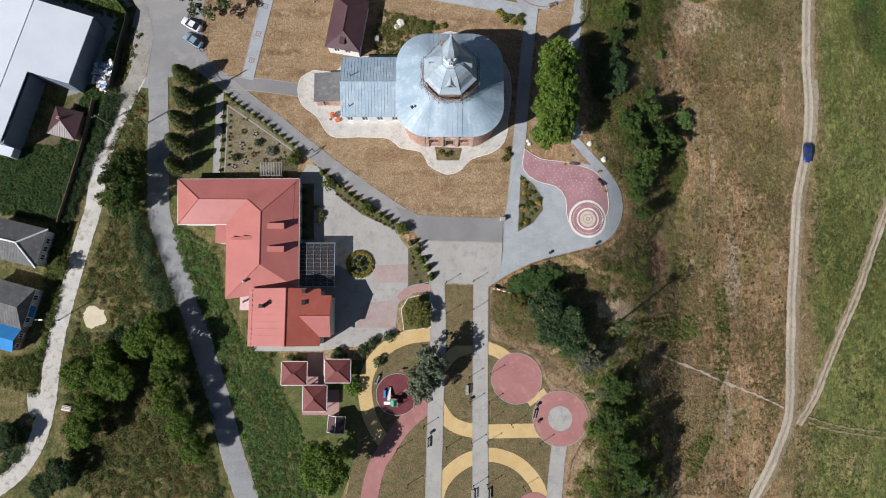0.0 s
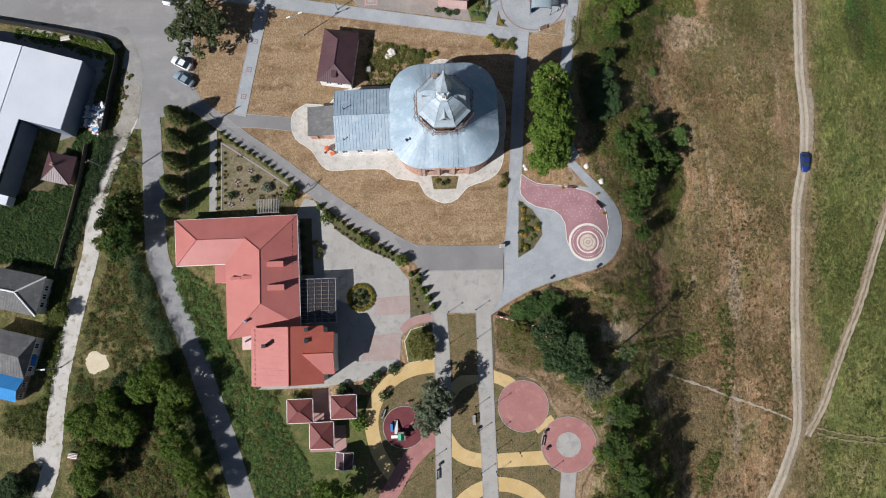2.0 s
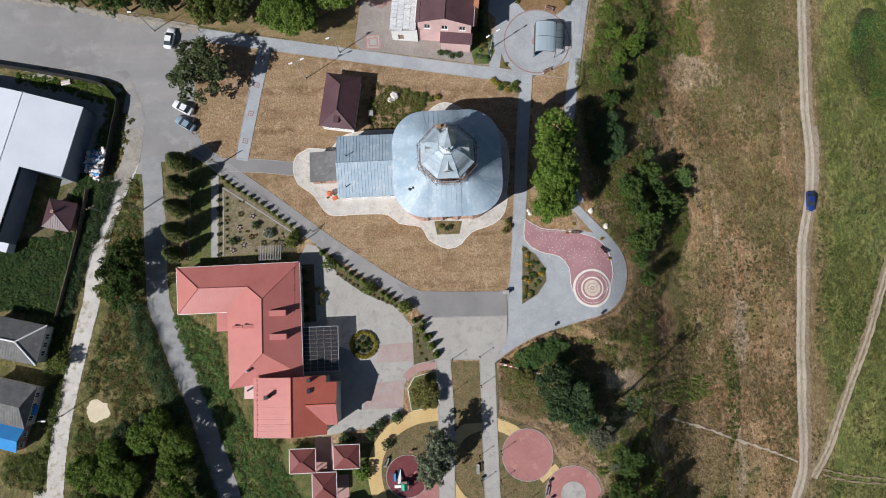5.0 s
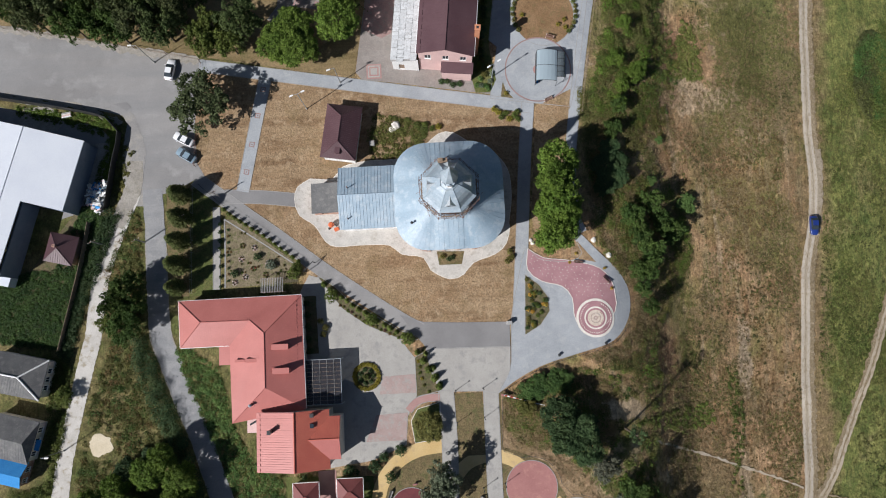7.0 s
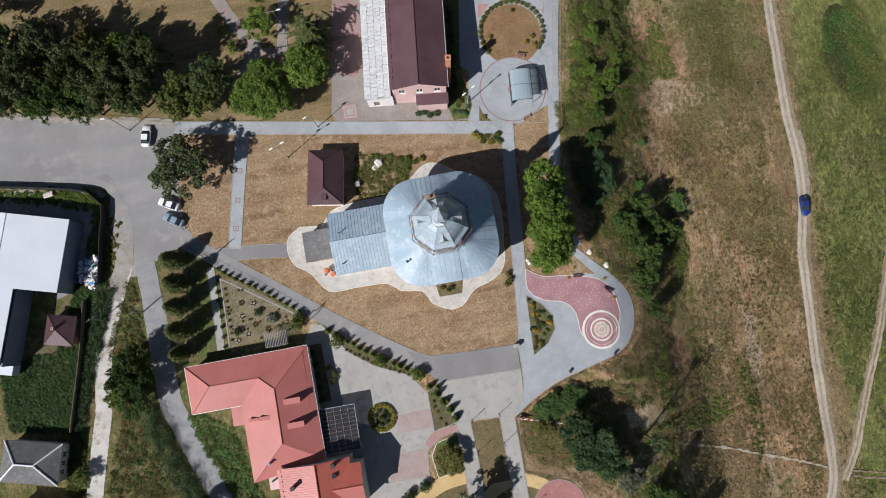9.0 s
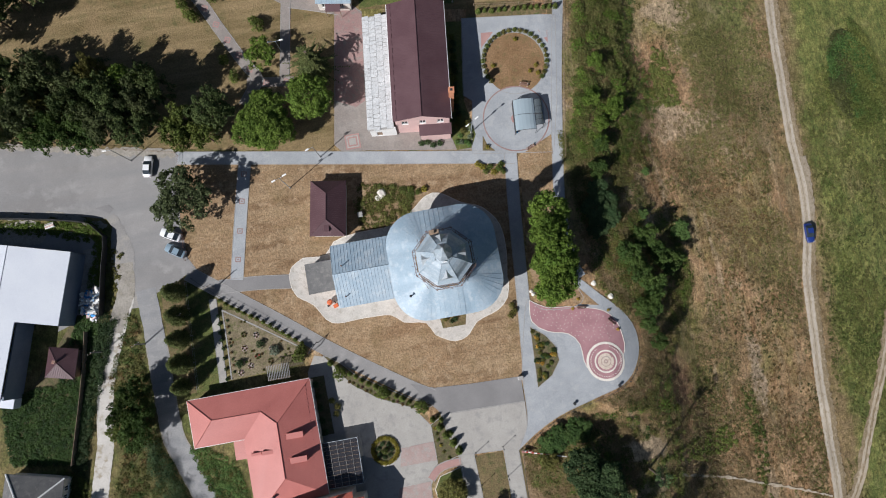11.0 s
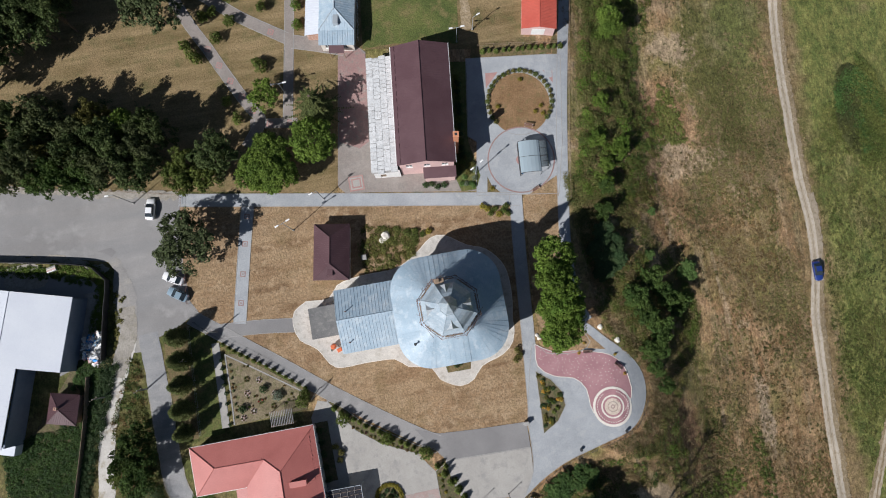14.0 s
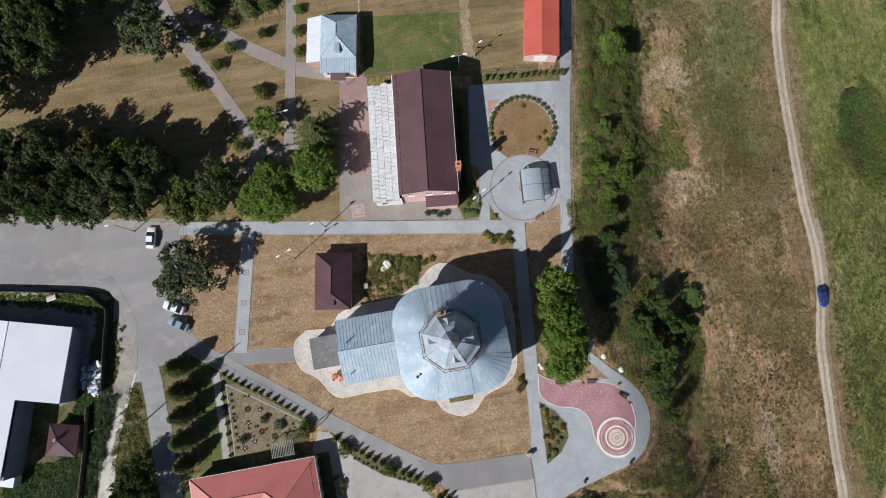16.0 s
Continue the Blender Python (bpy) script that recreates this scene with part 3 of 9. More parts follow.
# ---- ground sheet ----
def ground_material():
    m = bpy.data.materials.new("rough_grassland")
    m.use_nodes = True
    n, l = m.node_tree.nodes, m.node_tree.links
    b = n["Principled BSDF"]
    b.inputs["Roughness"].default_value = 0.95
    b.inputs["Specular IOR Level"].default_value = 0.2
    geo = n.new("ShaderNodeNewGeometry")
    sep = n.new("ShaderNodeSeparateXYZ")
    l.new(geo.outputs["Position"], sep.inputs[0])

    def nz(s, detail=5, rough=0.6, stretch=None):
        t = n.new("ShaderNodeTexNoise")
        t.inputs["Scale"].default_value, t.inputs["Detail"].default_value, t.inputs["Roughness"].default_value = s, detail, rough
        if stretch:
            mp = n.new("ShaderNodeMapping")
            mp.inputs["Scale"].default_value = stretch
            l.new(geo.outputs["Position"], mp.inputs[0])
            l.new(mp.outputs[0], t.inputs["Vector"])
        else:
            l.new(geo.outputs["Position"], t.inputs["Vector"])
        return t.outputs["Fac"]

    def rng(src, lo, hi, to0=0.0, to1=1.0):
        r = n.new("ShaderNodeMapRange")
        for k, v in zip(("From Min", "From Max", "To Min", "To Max"), (lo, hi, to0, to1)):
            r.inputs[k].default_value = v
        l.new(src, r.inputs["Value"])
        return r.outputs[0]

    def op(kind, a, bb):
        o = n.new("ShaderNodeMath")
        o.operation = kind
        for k, s in enumerate((a, bb)):
            if isinstance(s, (int, float)):
                o.inputs[k].default_value = s
            else:
                l.new(s, o.inputs[k])
        return o.outputs[0]

    def mix(fac, a, bb):
        x = n.new("ShaderNodeMix")
        x.data_type = "RGBA"
        l.new(fac, x.inputs[0])
        for k, s in ((6, a), (7, bb)):
            if isinstance(s, tuple):
                x.inputs[k].default_value = (*s, 1)
            else:
                l.new(s, x.inputs[k])
        return x.outputs[2]

    big, mid = nz(0.045, 6), nz(0.22, 5)
    streak = nz(0.5, 4, 0.65, (1.0, 0.10, 1.0))
    # hillside and upper field: olive, brown and straw growth in patches, with faint lines along the slope
    brown = mix(rng(mid, 0.38, 0.62), (0.235, 0.142, 0.072), (0.345, 0.222, 0.124))
    olive = mix(rng(nz(0.3, 5, 0.65), 0.36, 0.64), (0.135, 0.128, 0.044), (0.235, 0.19, 0.076))
    col = mix(rng(nz(0.05, 8, 0.68), 0.47, 0.60), brown, olive)
    col = mix(rng(streak, 0.50, 0.70), col, (0.265, 0.20, 0.115))
    col = mix(rng(nz(0.17, 6, 0.7), 0.60, 0.68), col, (0.075, 0.09, 0.03))
    col = mix(rng(nz(0.05, 7, 0.72, (1.0, 0.6, 1.0)), 0.575, 0.66), col, (0.33, 0.245, 0.155))
    col = mix(rng(nz(0.11, 7, 0.72), 0.60, 0.68), col, (0.37, 0.285, 0.19))
    col = mix(rng(nz(0.021, 4, 0.6), 0.52, 0.64, 0.0, 0.4), col, (0.115, 0.115, 0.04))
    lines = nz(0.42, 3, 0.55, (1.0, 0.035, 1.0))
    col = mix(rng(lines, 0.61, 0.70, 0.0, 0.75), col, (0.35, 0.265, 0.17))
    wob = nz(0.28, 6, 0.7)

    def spot(base, xy, rx, ry, colour, strength=0.85):
        d = n.new("ShaderNodeVectorMath")
        d.operation = "SUBTRACT"
        l.new(geo.outputs["Position"], d.inputs[0])
        d.inputs[1].default_value = (xy[0], xy[1], 0)
        s2 = n.new("ShaderNodeVectorMath")
        s2.operation = "MULTIPLY"
        l.new(d.outputs[0], s2.inputs[0])
        s2.inputs[1].default_value = (1 / rx, 1 / ry, 0)
        ln = n.new("ShaderNodeVectorMath")
        ln.operation = "LENGTH"
        l.new(s2.outputs[0], ln.inputs[0])
        return mix(rng(op("ADD", ln.outputs["Value"], rng(wob, 0.3, 0.7, -0.55, 0.55)), 1.1, 0.72, 0.0, strength), base, colour)

    col = spot(col, (71.0, 92.0), 10, 22, (0.13, 0.132, 0.046), 0.6)
    dry_c, russet, grassy = (0.36, 0.27, 0.175), (0.20, 0.115, 0.07), (0.105, 0.125, 0.036)
    col = spot(col, (76.84, 97.05), 7.5, 11, grassy, 0.7)
    col = spot(col, (72.31, 74.98), 9.5, 14, (0.12, 0.122, 0.042), 0.7)
    col = spot(col, (59.42, 90.83), 6.5, 4.5, dry_c)
    col = spot(col, (58.21, 103.57), 6, 5, (0.26, 0.19, 0.115), 0.7)
    col = spot(col, (49.96, 78.14), 3.5, 4.5, russet, 0.8)
    col = spot(col, (54.12, 67.24), 11, 4.5, dry_c)
    col = spot(col, (48.77, 67.26), 4, 3, russet, 0.6)
    col = spot(col, (32.59, 3.14), 5.5, 2.6, dry_c, 0.95)
    col = spot(col, (42.56, 12.88), 4, 5, russet, 0.8)
    col = spot(col, (63.32, 10.62), 1.7, 10, (0.31, 0.24, 0.165), 0.8)
    col = spot(col, (61.52, -14.92), 1.5, 12, (0.29, 0.22, 0.145), 0.7)
    col = spot(col, (53.77, -13.54), 6, 9, (0.24, 0.17, 0.09), 0.5)
    # lower field: greener, dry beside the track
    green = mix(rng(nz(0.4, 6, 0.65), 0.36, 0.64), (0.108, 0.132, 0.037), (0.205, 0.20, 0.064))
    green = mix(rng(nz(0.07, 7, 0.7), 0.52, 0.66), green, (0.235, 0.20, 0.09))
    mp = n.new("ShaderNodeMapping")
    mp.inputs["Rotation"].default_value, mp.inputs["Scale"].default_value = (0, 0, radians(32)), (1.0, 0.3, 1.0)
    l.new(geo.outputs["Position"], mp.inputs[0])
    comb = n.new("ShaderNodeTexNoise")
    comb.inputs["Scale"].default_value, comb.inputs["Detail"].default_value, comb.inputs["Roughness"].default_value = 0.9, 4, 0.6
    l.new(mp.outputs[0], comb.inputs["Vector"])
    green = mix(rng(comb.outputs["Fac"], 0.50, 0.70, 0.0, 0.8), green, (0.078, 0.102, 0.03))
    green = mix(rng(nz(0.13, 5, 0.65), 0.58, 0.68), green, (0.07, 0.095, 0.027))
    east = op("ADD", op("SUBTRACT", sep.outputs["X"], op("MULTIPLY", sep.outputs["Y"], 0.06)), rng(nz(0.15, 5), 0.2, 0.8, -4.0, 4.0))
    dry = mix(rng(nz(0.35, 5), 0.4, 0.6), (0.15, 0.12, 0.052), (0.245, 0.18, 0.095))
    col = mix(rng(east, 75.5, 79.5, 0.0, 0.75), col, dry)
    col = mix(rng(east, 82.0, 85.5), col, green)
    west = op("ADD", op("MULTIPLY", sep.outputs["X"], -1.0), rng(big, 0.2, 0.8, -8.0, 8.0))
    weeds = mix(rng(mid, 0.4, 0.6), (0.085, 0.092, 0.03), (0.165, 0.135, 0.06))
    col = mix(rng(west, 24.0, 30.0), col, weeds)
    fine = nz(2.6, 6, 0.8)
    blade = nz(1.7, 5, 0.75, (1.0, 0.35, 1.0))
    vm = n.new("ShaderNodeVectorMath")
    vm.operation = "SCALE"
    l.new(col, vm.inputs[0])
    l.new(op("MULTIPLY", op("MULTIPLY", rng(fine, 0.3, 0.7, 0.42, 1.72), rng(blade, 0.3, 0.7, 0.62, 1.42)), rng(nz(0.75, 4, 0.7), 0.3, 0.7, 0.68, 1.34)), vm.inputs["Scale"])
    l.new(vm.outputs[0], b.inputs["Base Color"])
    bp = n.new("ShaderNodeBump")
    bp.inputs["Strength"].default_value, bp.inputs["Distance"].default_value = 0.9, 0.25
    l.new(op("ADD", fine, mid), bp.inputs["Height"])
    l.new(bp.outputs[0], b.inputs["Normal"])
    return m


def build_ground():
    def axis(lo, hi, step, far):
        inner = [lo + i * step for i in range(int((hi - lo) / step) + 1)]
        return [-f for f in far[::-1]] + inner + list(far)

    xs = axis(-116, 144, 1.0, (220, 400, 900, 2500))
    ys = axis(-64, 166, 1.0, (240, 400, 900, 2500))
    vs = []
    for y in ys:
        for x in xs:
            z = gz(x, y)
            vs.append((x, y, z))
    w = len(xs)
    fs = [(j * w + i, j * w + i + 1, (j + 1) * w + i + 1, (j + 1) * w + i) for j in range(len(ys) - 1) for i in range(w - 1)]
    me = bpy.data.meshes.new("ground")
    me.from_pydata(vs, [], fs)
    me.materials.append(ground_material())
    me.shade_smooth()
    tagged(new("ground", me), "dry grassy hill top and field sloping to the east", "ground", kind="structure")


build_ground()

# ---- lawns ----
sheet("lawn", [(-47.60, 74.35), (16.51, 62.65), (15.53, 46.24), (12.26, 19.43), (5.37, 19.61), (-3.19, 20.09), (-9.36, 21.92), (-17.22, 26.69), (-26.83, 34.59), (-34.59, 40.95), (-42.32, 48.00), (-49.18, 53.85), (-49.03, 58.02), (-48.08, 67.89)], LAWN, 0.03, "dry brown mown lawn round the church", "lawn")
sheet("lawn", [(19.71, 63.42), (26.69, 63.84), (23.89, 44.71), (25.01, 35.76), (18.11, 37.01), (17.36, 41.51)], LAWN, 0.03, "dry lawn strip under the lime trees", "lawn")
sheet("lawn", [(-16.38, 71.42), (-14.74, 81.25), (-21.35, 78.98), (-29.59, 73.37)], MEADOW, 0.03, "dry grass below the park trees", "lawn")
sheet("lawn", [(15.62, 96.86), (33.90, 94.92), (33.05, 90.83), (14.30, 92.94)], LAWN_OLIVE, 0.02, "dry grass strip at the hedge", "lawn")
sheet("meadow", [(-3.57, 119.58), (17.99, 115.70), (29.33, 113.62), (25.81, 95.57), (15.29, 95.13), (-7.10, 99.21)], MEADOW, 0.02, "mown yellow meadow behind the hall", "meadow")
sheet("lawn", [(-5.00, 111.38), (14.59, 108.81), (12.71, 96.80), (-0.18, 99.15), (-6.54, 99.11)], LAWN_GREEN, 0.045, "green grass behind the hall", "lawn")
sheet("meadow", [(-81.36, 135.02), (-41.91, 126.20), (-38.65, 110.15), (-29.08, 83.84), (-27.37, 73.19), (-87.93, 84.62)], MEADOW, 0.02, "mown meadow in the park", "meadow")
sheet("lawn", [(-45.27, 126.76), (-18.86, 122.26), (-24.34, 86.47), (-28.9, 87.6), (-36.6, 104.2), (-42.0, 114.0)], MEADOW, 0.035, "dry grass between the park paths", "lawn")
sheet("lawn", [(-16.93, 121.92), (-3.01, 119.48), (-5.00, 111.38), (-11.86, 98.30), (-14.74, 81.25), (-23.01, 82.75)], MEADOW, 0.035, "dry grass beside the small house", "lawn")
sheet("lawn", [(-15.56, -6.80), (-10.20, -1.43), (-2.58, -0.89), (9.48, 8.37), (12.70, 1.81), (24.46, -6.78), (28.43, -17.30), (24.94, -27.57), (22.50, -39.55), (-19.17, -39.69), (-17.33, -27.65), (-15.35, -19.43)], LAWN_OLIVE, 0.03, "worn olive grass of the playground", "lawn")
sheet("lawn", [(9.26, 7.49), (12.72, 3.44), (19.15, -2.51), (24.46, -6.78), (28.43, -17.30), (24.94, -27.57), (22.50, -39.55), (8.99, -39.62), (9.00, -19.41)], LAWN, 0.036, "dry brown grass round the play surfaces", "lawn")
sheet("lawn", [(9.1, -2.5), (12.6, -3.8), (17.4, -5.7), (19.2, -9.8), (20.5, -12.0), (19.0, -14.0), (18.0, -17.0), (18.5, -20.0), (22.0, -24.0), (22.5, -39.0), (9.0, -39.0)], LAWN_OLIVE, 0.041, "worn olive grass inside the play area railing", "lawn")
# Green grass whose dark tone also holds some of the tree shade
sheet("lawn", [(-32.0, -6.0), (-15.6, -6.6), (-15.4, -19.4), (-17.3, -27.6), (-20.5, -36.0), (-26.5, -32.0), (-29.5, -20.0), (-32.3, -10.0)], LAWN_GREEN, 0.028, "green grass round the kiosks, dark tone partly for tree shade", "lawn")
sheet("lawn", [(0.36, 7.82), (5.74, 7.82), (5.89, -3.80), (0.25, -3.80)], LAWN_OLIVE, 0.045, "grass strip between two paths", "lawn")
sheet("lawn", [(-54.30, 52.52), (-49.20, 51.41), (-48.95, 28.98), (-53.93, 28.95)], LAWN_OLIVE, 0.03, "dry grass verge under the road trees", "lawn")
# Darker green here puts part of the verge trees' shade into the grass colour
sheet("lawn", [(-49.70, 49.65), (-45.38, 47.94), (-45.07, 28.99), (-50.06, 28.97)], LAWN_GREEN, 0.035, "grass inside the fence, darker green for shade", "lawn")

# ---- roads ----
sheet("asphalt_yard", [(-94.22, 86.52), (-47.31, 76.34), (-47.61, 71.18), (-48.53, 62.37), (-48.13, 55.09), (-46.90, 52.89), (-52.83, 49.70), (-58.63, 48.80), (-59.55, 56.62), (-60.48, 62.87), (-62.44, 65.45), (-72.51, 68.17), (-95.80, 72.82)], ASPHALT, 0.05, "worn pale asphalt turning yard", "road", cell=6)
ribbon("road", [(-32.65, -42.16), (-36.52, -31.91), (-39.62, -23.55), (-42.85, -13.14), (-46.55, -2.51), (-47.93, 1.81), (-50.72, 8.35), (-52.83, 13.85), (-54.94, 19.40), (-55.75, 22.75), (-56.21, 30.64), (-56.58, 42.07), (-57.02, 50.40)], 3.9, ROAD, 0.075, "narrow grey asphalt road past the trees", "road", ragged=0.2)
for edge in sides(smooth_line([(-32.65, -42.16), (-36.52, -31.91), (-39.62, -23.55), (-42.85, -13.14), (-46.55, -2.51), (-47.93, 1.81), (-50.72, 8.35), (-52.83, 13.85), (-54.94, 19.40), (-55.75, 22.75), (-56.21, 30.64), (-56.49, 39.77)], 0.7), 1.95):
    ribbon("verge", [(q.x, q.y) for q in edge[::2]], 0.34, DUST, 0.06, "pale crumbling road edge", "verge", ragged=0.2, step=0.6)
ribbon("gravel_lane", [(-60.64, 51.29), (-61.41, 48.38), (-63.24, 44.32), (-65.42, 38.56), (-66.86, 33.99), (-67.73, 29.45), (-68.47, 22.70), (-69.80, 17.13), (-71.10, 11.61), (-72.79, 3.97), (-73.97, -2.50), (-74.59, -8.88), (-74.88, -15.19), (-76.21, -21.41), (-78.94, -26.53), (-83.02, -30.07), (-88.29, -33.56)], 3.2, GRAVEL, 0.06, "white gravel lane between gardens", "lane", ragged=0.18, step=0.4)
for line in ([(92.3, 127.6), (89.2, 114.1), (87.4, 106.2), (85.9, 99.7), (84.7, 92.0), (84.2, 86.6), (83.8, 80.2), (83.55, 73.7), (83.1, 66.0), (82.95, 60.0), (83.2, 54.6), (83.4, 48.2), (82.8, 41.8), (81.3, 35.3), (79.9, 29.0), (79.1, 22.2), (78.4, 14.2), (77.9, 8.0), (77.5, 1.0), (77.2, -4.2), (76.8, -12.0), (76.3, -18.2), (75.3, -22.4), (72.84, -27.43), (69.4, -33.5), (63.92, -41.7)],):
    q = smooth_line(line, 1.5)
    ribbon("track_margin", [(p.x + 0.9, p.y) for p in q], 2.9, DIRT_EDGE, 0.15, "worn brown margin of the field track", "track", ragged=0.7, step=0.35)
    ribbon("dirt_track", [(p.x, p.y) for p in q], 2.3, DIRT, 0.17, "pale dirt track along the field", "track", ragged=0.22, step=0.35)
    ribbon("grass_strip", [(p.x, p.y) for p in q], 0.24, DIRT_MID, 0.185, "worn strip between the wheel ruts", "track", ragged=0.14, step=0.6)
    for half in (0.72,):
        for edge in sides(q, half):
            ribbon("wheel_rut", [(p.x, p.y) for p in edge], 0.55, RUT, 0.185, "pale worn wheel rut of the field track", "track", ragged=0.12, step=0.6)
ribbon("track_margin", [(107.3, 35.0), (101.6, 23.1), (95.75, 9.9), (89.1, -3.0), (82.7, -15.5), (78.3, -21.5)], 2.2, DIRT_EDGE, 0.14, "worn brown margin of the field track", "track", ragged=0.8, step=0.7)
ribbon("dirt_track", [(85.2, 56.0), (85.1, 50.0), (84.7, 44.5), (83.3, 39.5)], 1.7, DIRT_MID, 0.16, "brown worn shoulder of the field track", "track", ragged=0.5, step=0.5)
for dx in (0, 9):
    ribbon("wheel_rut", [(x + dx * 0.11, y - dx * 0.05) for x, y in [(107.3, 35.0), (101.6, 23.1), (95.75, 9.9), (89.1, -3.0), (82.7, -15.5), (78.3, -21.5)]], 0.62, DIRT, 0.16, "worn wheel rut across the green field", "track", ragged=0.3, step=1.0)
for line in ([(80.59, -20.11), (85.65, -21.52), (91.53, -22.85), (106.76, -25.08)], [(81.28, -21.37), (86.33, -23.04), (92.98, -24.29), (106.72, -26.36)]):
    ribbon("wheel_rut", line, 0.35, DIRT_EDGE, 0.14, "faint wheel rut in the green field", "track", ragged=0.4, step=0.8)
ribbon("footpath", [(39.73, -3.96), (47.55, -6.85), (55.17, -9.75), (61.85, -12.52), (68.67, -15.10), (74.92, -17.96)], 0.42, DIRT, 0.14, "narrow trodden footpath down the slope", "path", ragged=0.4, step=0.8)
ribbon("footpath", [(17.08, 115.87), (15.77, 108.83), (15.35, 104.09), (14.93, 99.37)], 1.9, DIRT_EDGE, 0.05, "trodden path across the meadow", "path", ragged=0.7, step=0.8)
ribbon("dusty_margin", [(-61.86, 66.06), (-60.08, 62.27), (-59.21, 58.29), (-59.55, 54.48), (-60.79, 49.91), (-62.56, 46.19)], 1.7, DUST_GREY, 0.07, "dusty pale margin where the lane meets the yard", "verge", ragged=0.35, step=0.7)
ribbon("dusty_margin", [(-60.33, 56.24), (-60.56, 51.63), (-62.34, 47.10), (-64.33, 43.51)], 3.2, DUST, 0.08, "pale gravel mouth of the lane", "lane", ragged=0.4, step=0.7)
ribbon("dusty_margin", [(-88.56, 71.17), (-79.79, 69.13), (-73.19, 68.11), (-67.68, 66.21), (-62.72, 64.12)], 1.1, DUST, 0.075, "dusty strip along the warehouse fence", "verge", ragged=0.9, step=0.7)
ribbon("dusty_margin", [(-88.39, 84.28), (-79.58, 82.95), (-70.72, 81.14), (-60.71, 78.79), (-52.90, 77.23), (-47.53, 76.01)], 1.5, DUST, 0.075, "dusty strip along the park fence", "verge", ragged=0.9, step=0.7)
sheet("tar_patch", [(-64.54, 67.89), (-61.86, 68.20), (-60.99, 67.24), (-61.90, 66.37), (-63.21, 67.36)], ASPHALT_DARK, 0.08, "dark tar repair on the asphalt", "paving", curve=True)
sheet("sand_patch", blob((-67.05, 1.70), 2.3, 2.0, 3), SAND, 0.05, "patch of pale sand", "sand", curve=True)

sheet("warehouse_yard", [(-89.78, 68.96), (-67.62, 63.62), (-64.90, 60.91), (-66.01, 52.33), (-68.05, 47.28), (-74.77, 45.28), (-70.51, 59.72), (-90.25, 64.86)], ASPHALT, 0.03, "dusty grey yard beside the warehouse", "yard")

sheet("dusty_ground", [(-61.40, 65.19), (-59.72, 62.86), (-58.67, 59.30), (-58.28, 52.54), (-58.80, 47.11), (-60.33, 47.17), (-61.50, 49.81), (-62.89, 53.38), (-62.55, 60.01)], DUST_GREY, 0.036, "bare dusty ground between lane and road", "ground", curve=True)
sheet("dusty_ground", [(-82.08, 67.79), (-77.16, 67.81), (-74.69, 65.79), (-75.49, 63.01), (-82.83, 63.66)], DUST, 0.05, "pale dusty ground behind the warehouse", "ground", curve=True)
sheet("dusty_ground", [(-67.99, 60.08), (-65.99, 60.17), (-66.58, 54.24), (-68.51, 47.93), (-70.28, 47.71)], DUST, 0.05, "pale dusty ground beside the warehouse wall", "ground", curve=True)

# ---- paving round the church ----
sheet("church_apron", [(-25.91, 51.00), (-28.49, 49.46), (-29.11, 46.89), (-28.26, 43.87), (-25.28, 41.57), (-22.28, 37.54), (-16.20, 37.32), (-10.79, 36.99), (-8.52, 35.15), (-4.24, 34.24), (-2.89, 31.72), (0.70, 29.78), (3.51, 30.58), (5.54, 32.76), (9.93, 34.25), (12.21, 36.32), (13.03, 39.45)]
      + [(12.88, 40.14), (13.71, 45.47), (13.32, 50.86), (10.48, 54.73), (6.85, 56.29), (2.85, 58.94), (0.04, 58.89), (-2.95, 56.63), (-6.32, 54.68), (-9.21, 54.09), (-14.81, 54.00), (-19.42, 53.07), (-21.46, 50.78)], CONCRETE, 0.10, "pale concrete apron round the church", "paving", curve=True, kerb=True, kerb_mat=WHITE_STONE)
ribbon("path", [(18.19, 64.28), (16.80, 52.67), (15.24, 36.45), (13.41, 19.22)], 2.3, PAVER, 0.09, "grey paved path beside the church", kerb=True)
ribbon("path", [(38.55, 115.36), (35.37, 100.81), (33.17, 91.41), (30.43, 78.78), (27.33, 62.01), (25.75, 51.03), (25.69, 41.63), (27.04, 37.56)], 2.0, PAVER, 0.08, "grey paved path along the hilltop edge", kerb=True)
ribbon("path", [(-47.48, 75.12), (-27.61, 71.64), (-5.71, 67.76), (9.63, 65.06), (18.91, 63.34)], 2.4, PAVER, 0.08, "grey paved path from the yard to the plaza", kerb=True)
ribbon("path", [(-34.16, 72.15), (-36.43, 62.40), (-39.30, 49.09)], 2.3, PAVER, 0.085, "grey paved path across the lawn", kerb=True)
ribbon("path", [(-42.91, 48.31), (-35.57, 47.78), (-28.77, 46.89)], 2.5, ASPHALT_DARK, 0.065, "grey asphalt path to the church apron", kerb=True)
ribbon("path", [(-48.55, 52.11), (-45.78, 49.92), (-38.86, 44.51), (-31.98, 39.23), (-23.99, 32.82), (-16.06, 27.03), (-9.32, 22.40), (-5.41, 20.04)], 2.7, ASPHALT, 0.075, "grey asphalt path running diagonally past the gardens", kerb=True)
sheet("asphalt_strip", [(-9.33, 23.30), (-4.87, 21.73), (1.81, 21.28), (11.82, 20.94), (11.66, 16.12), (-4.29, 16.46), (-6.19, 18.92)], ASPHALT_DARK, 0.095, "dark asphalt strip in the forecourt", "paving")
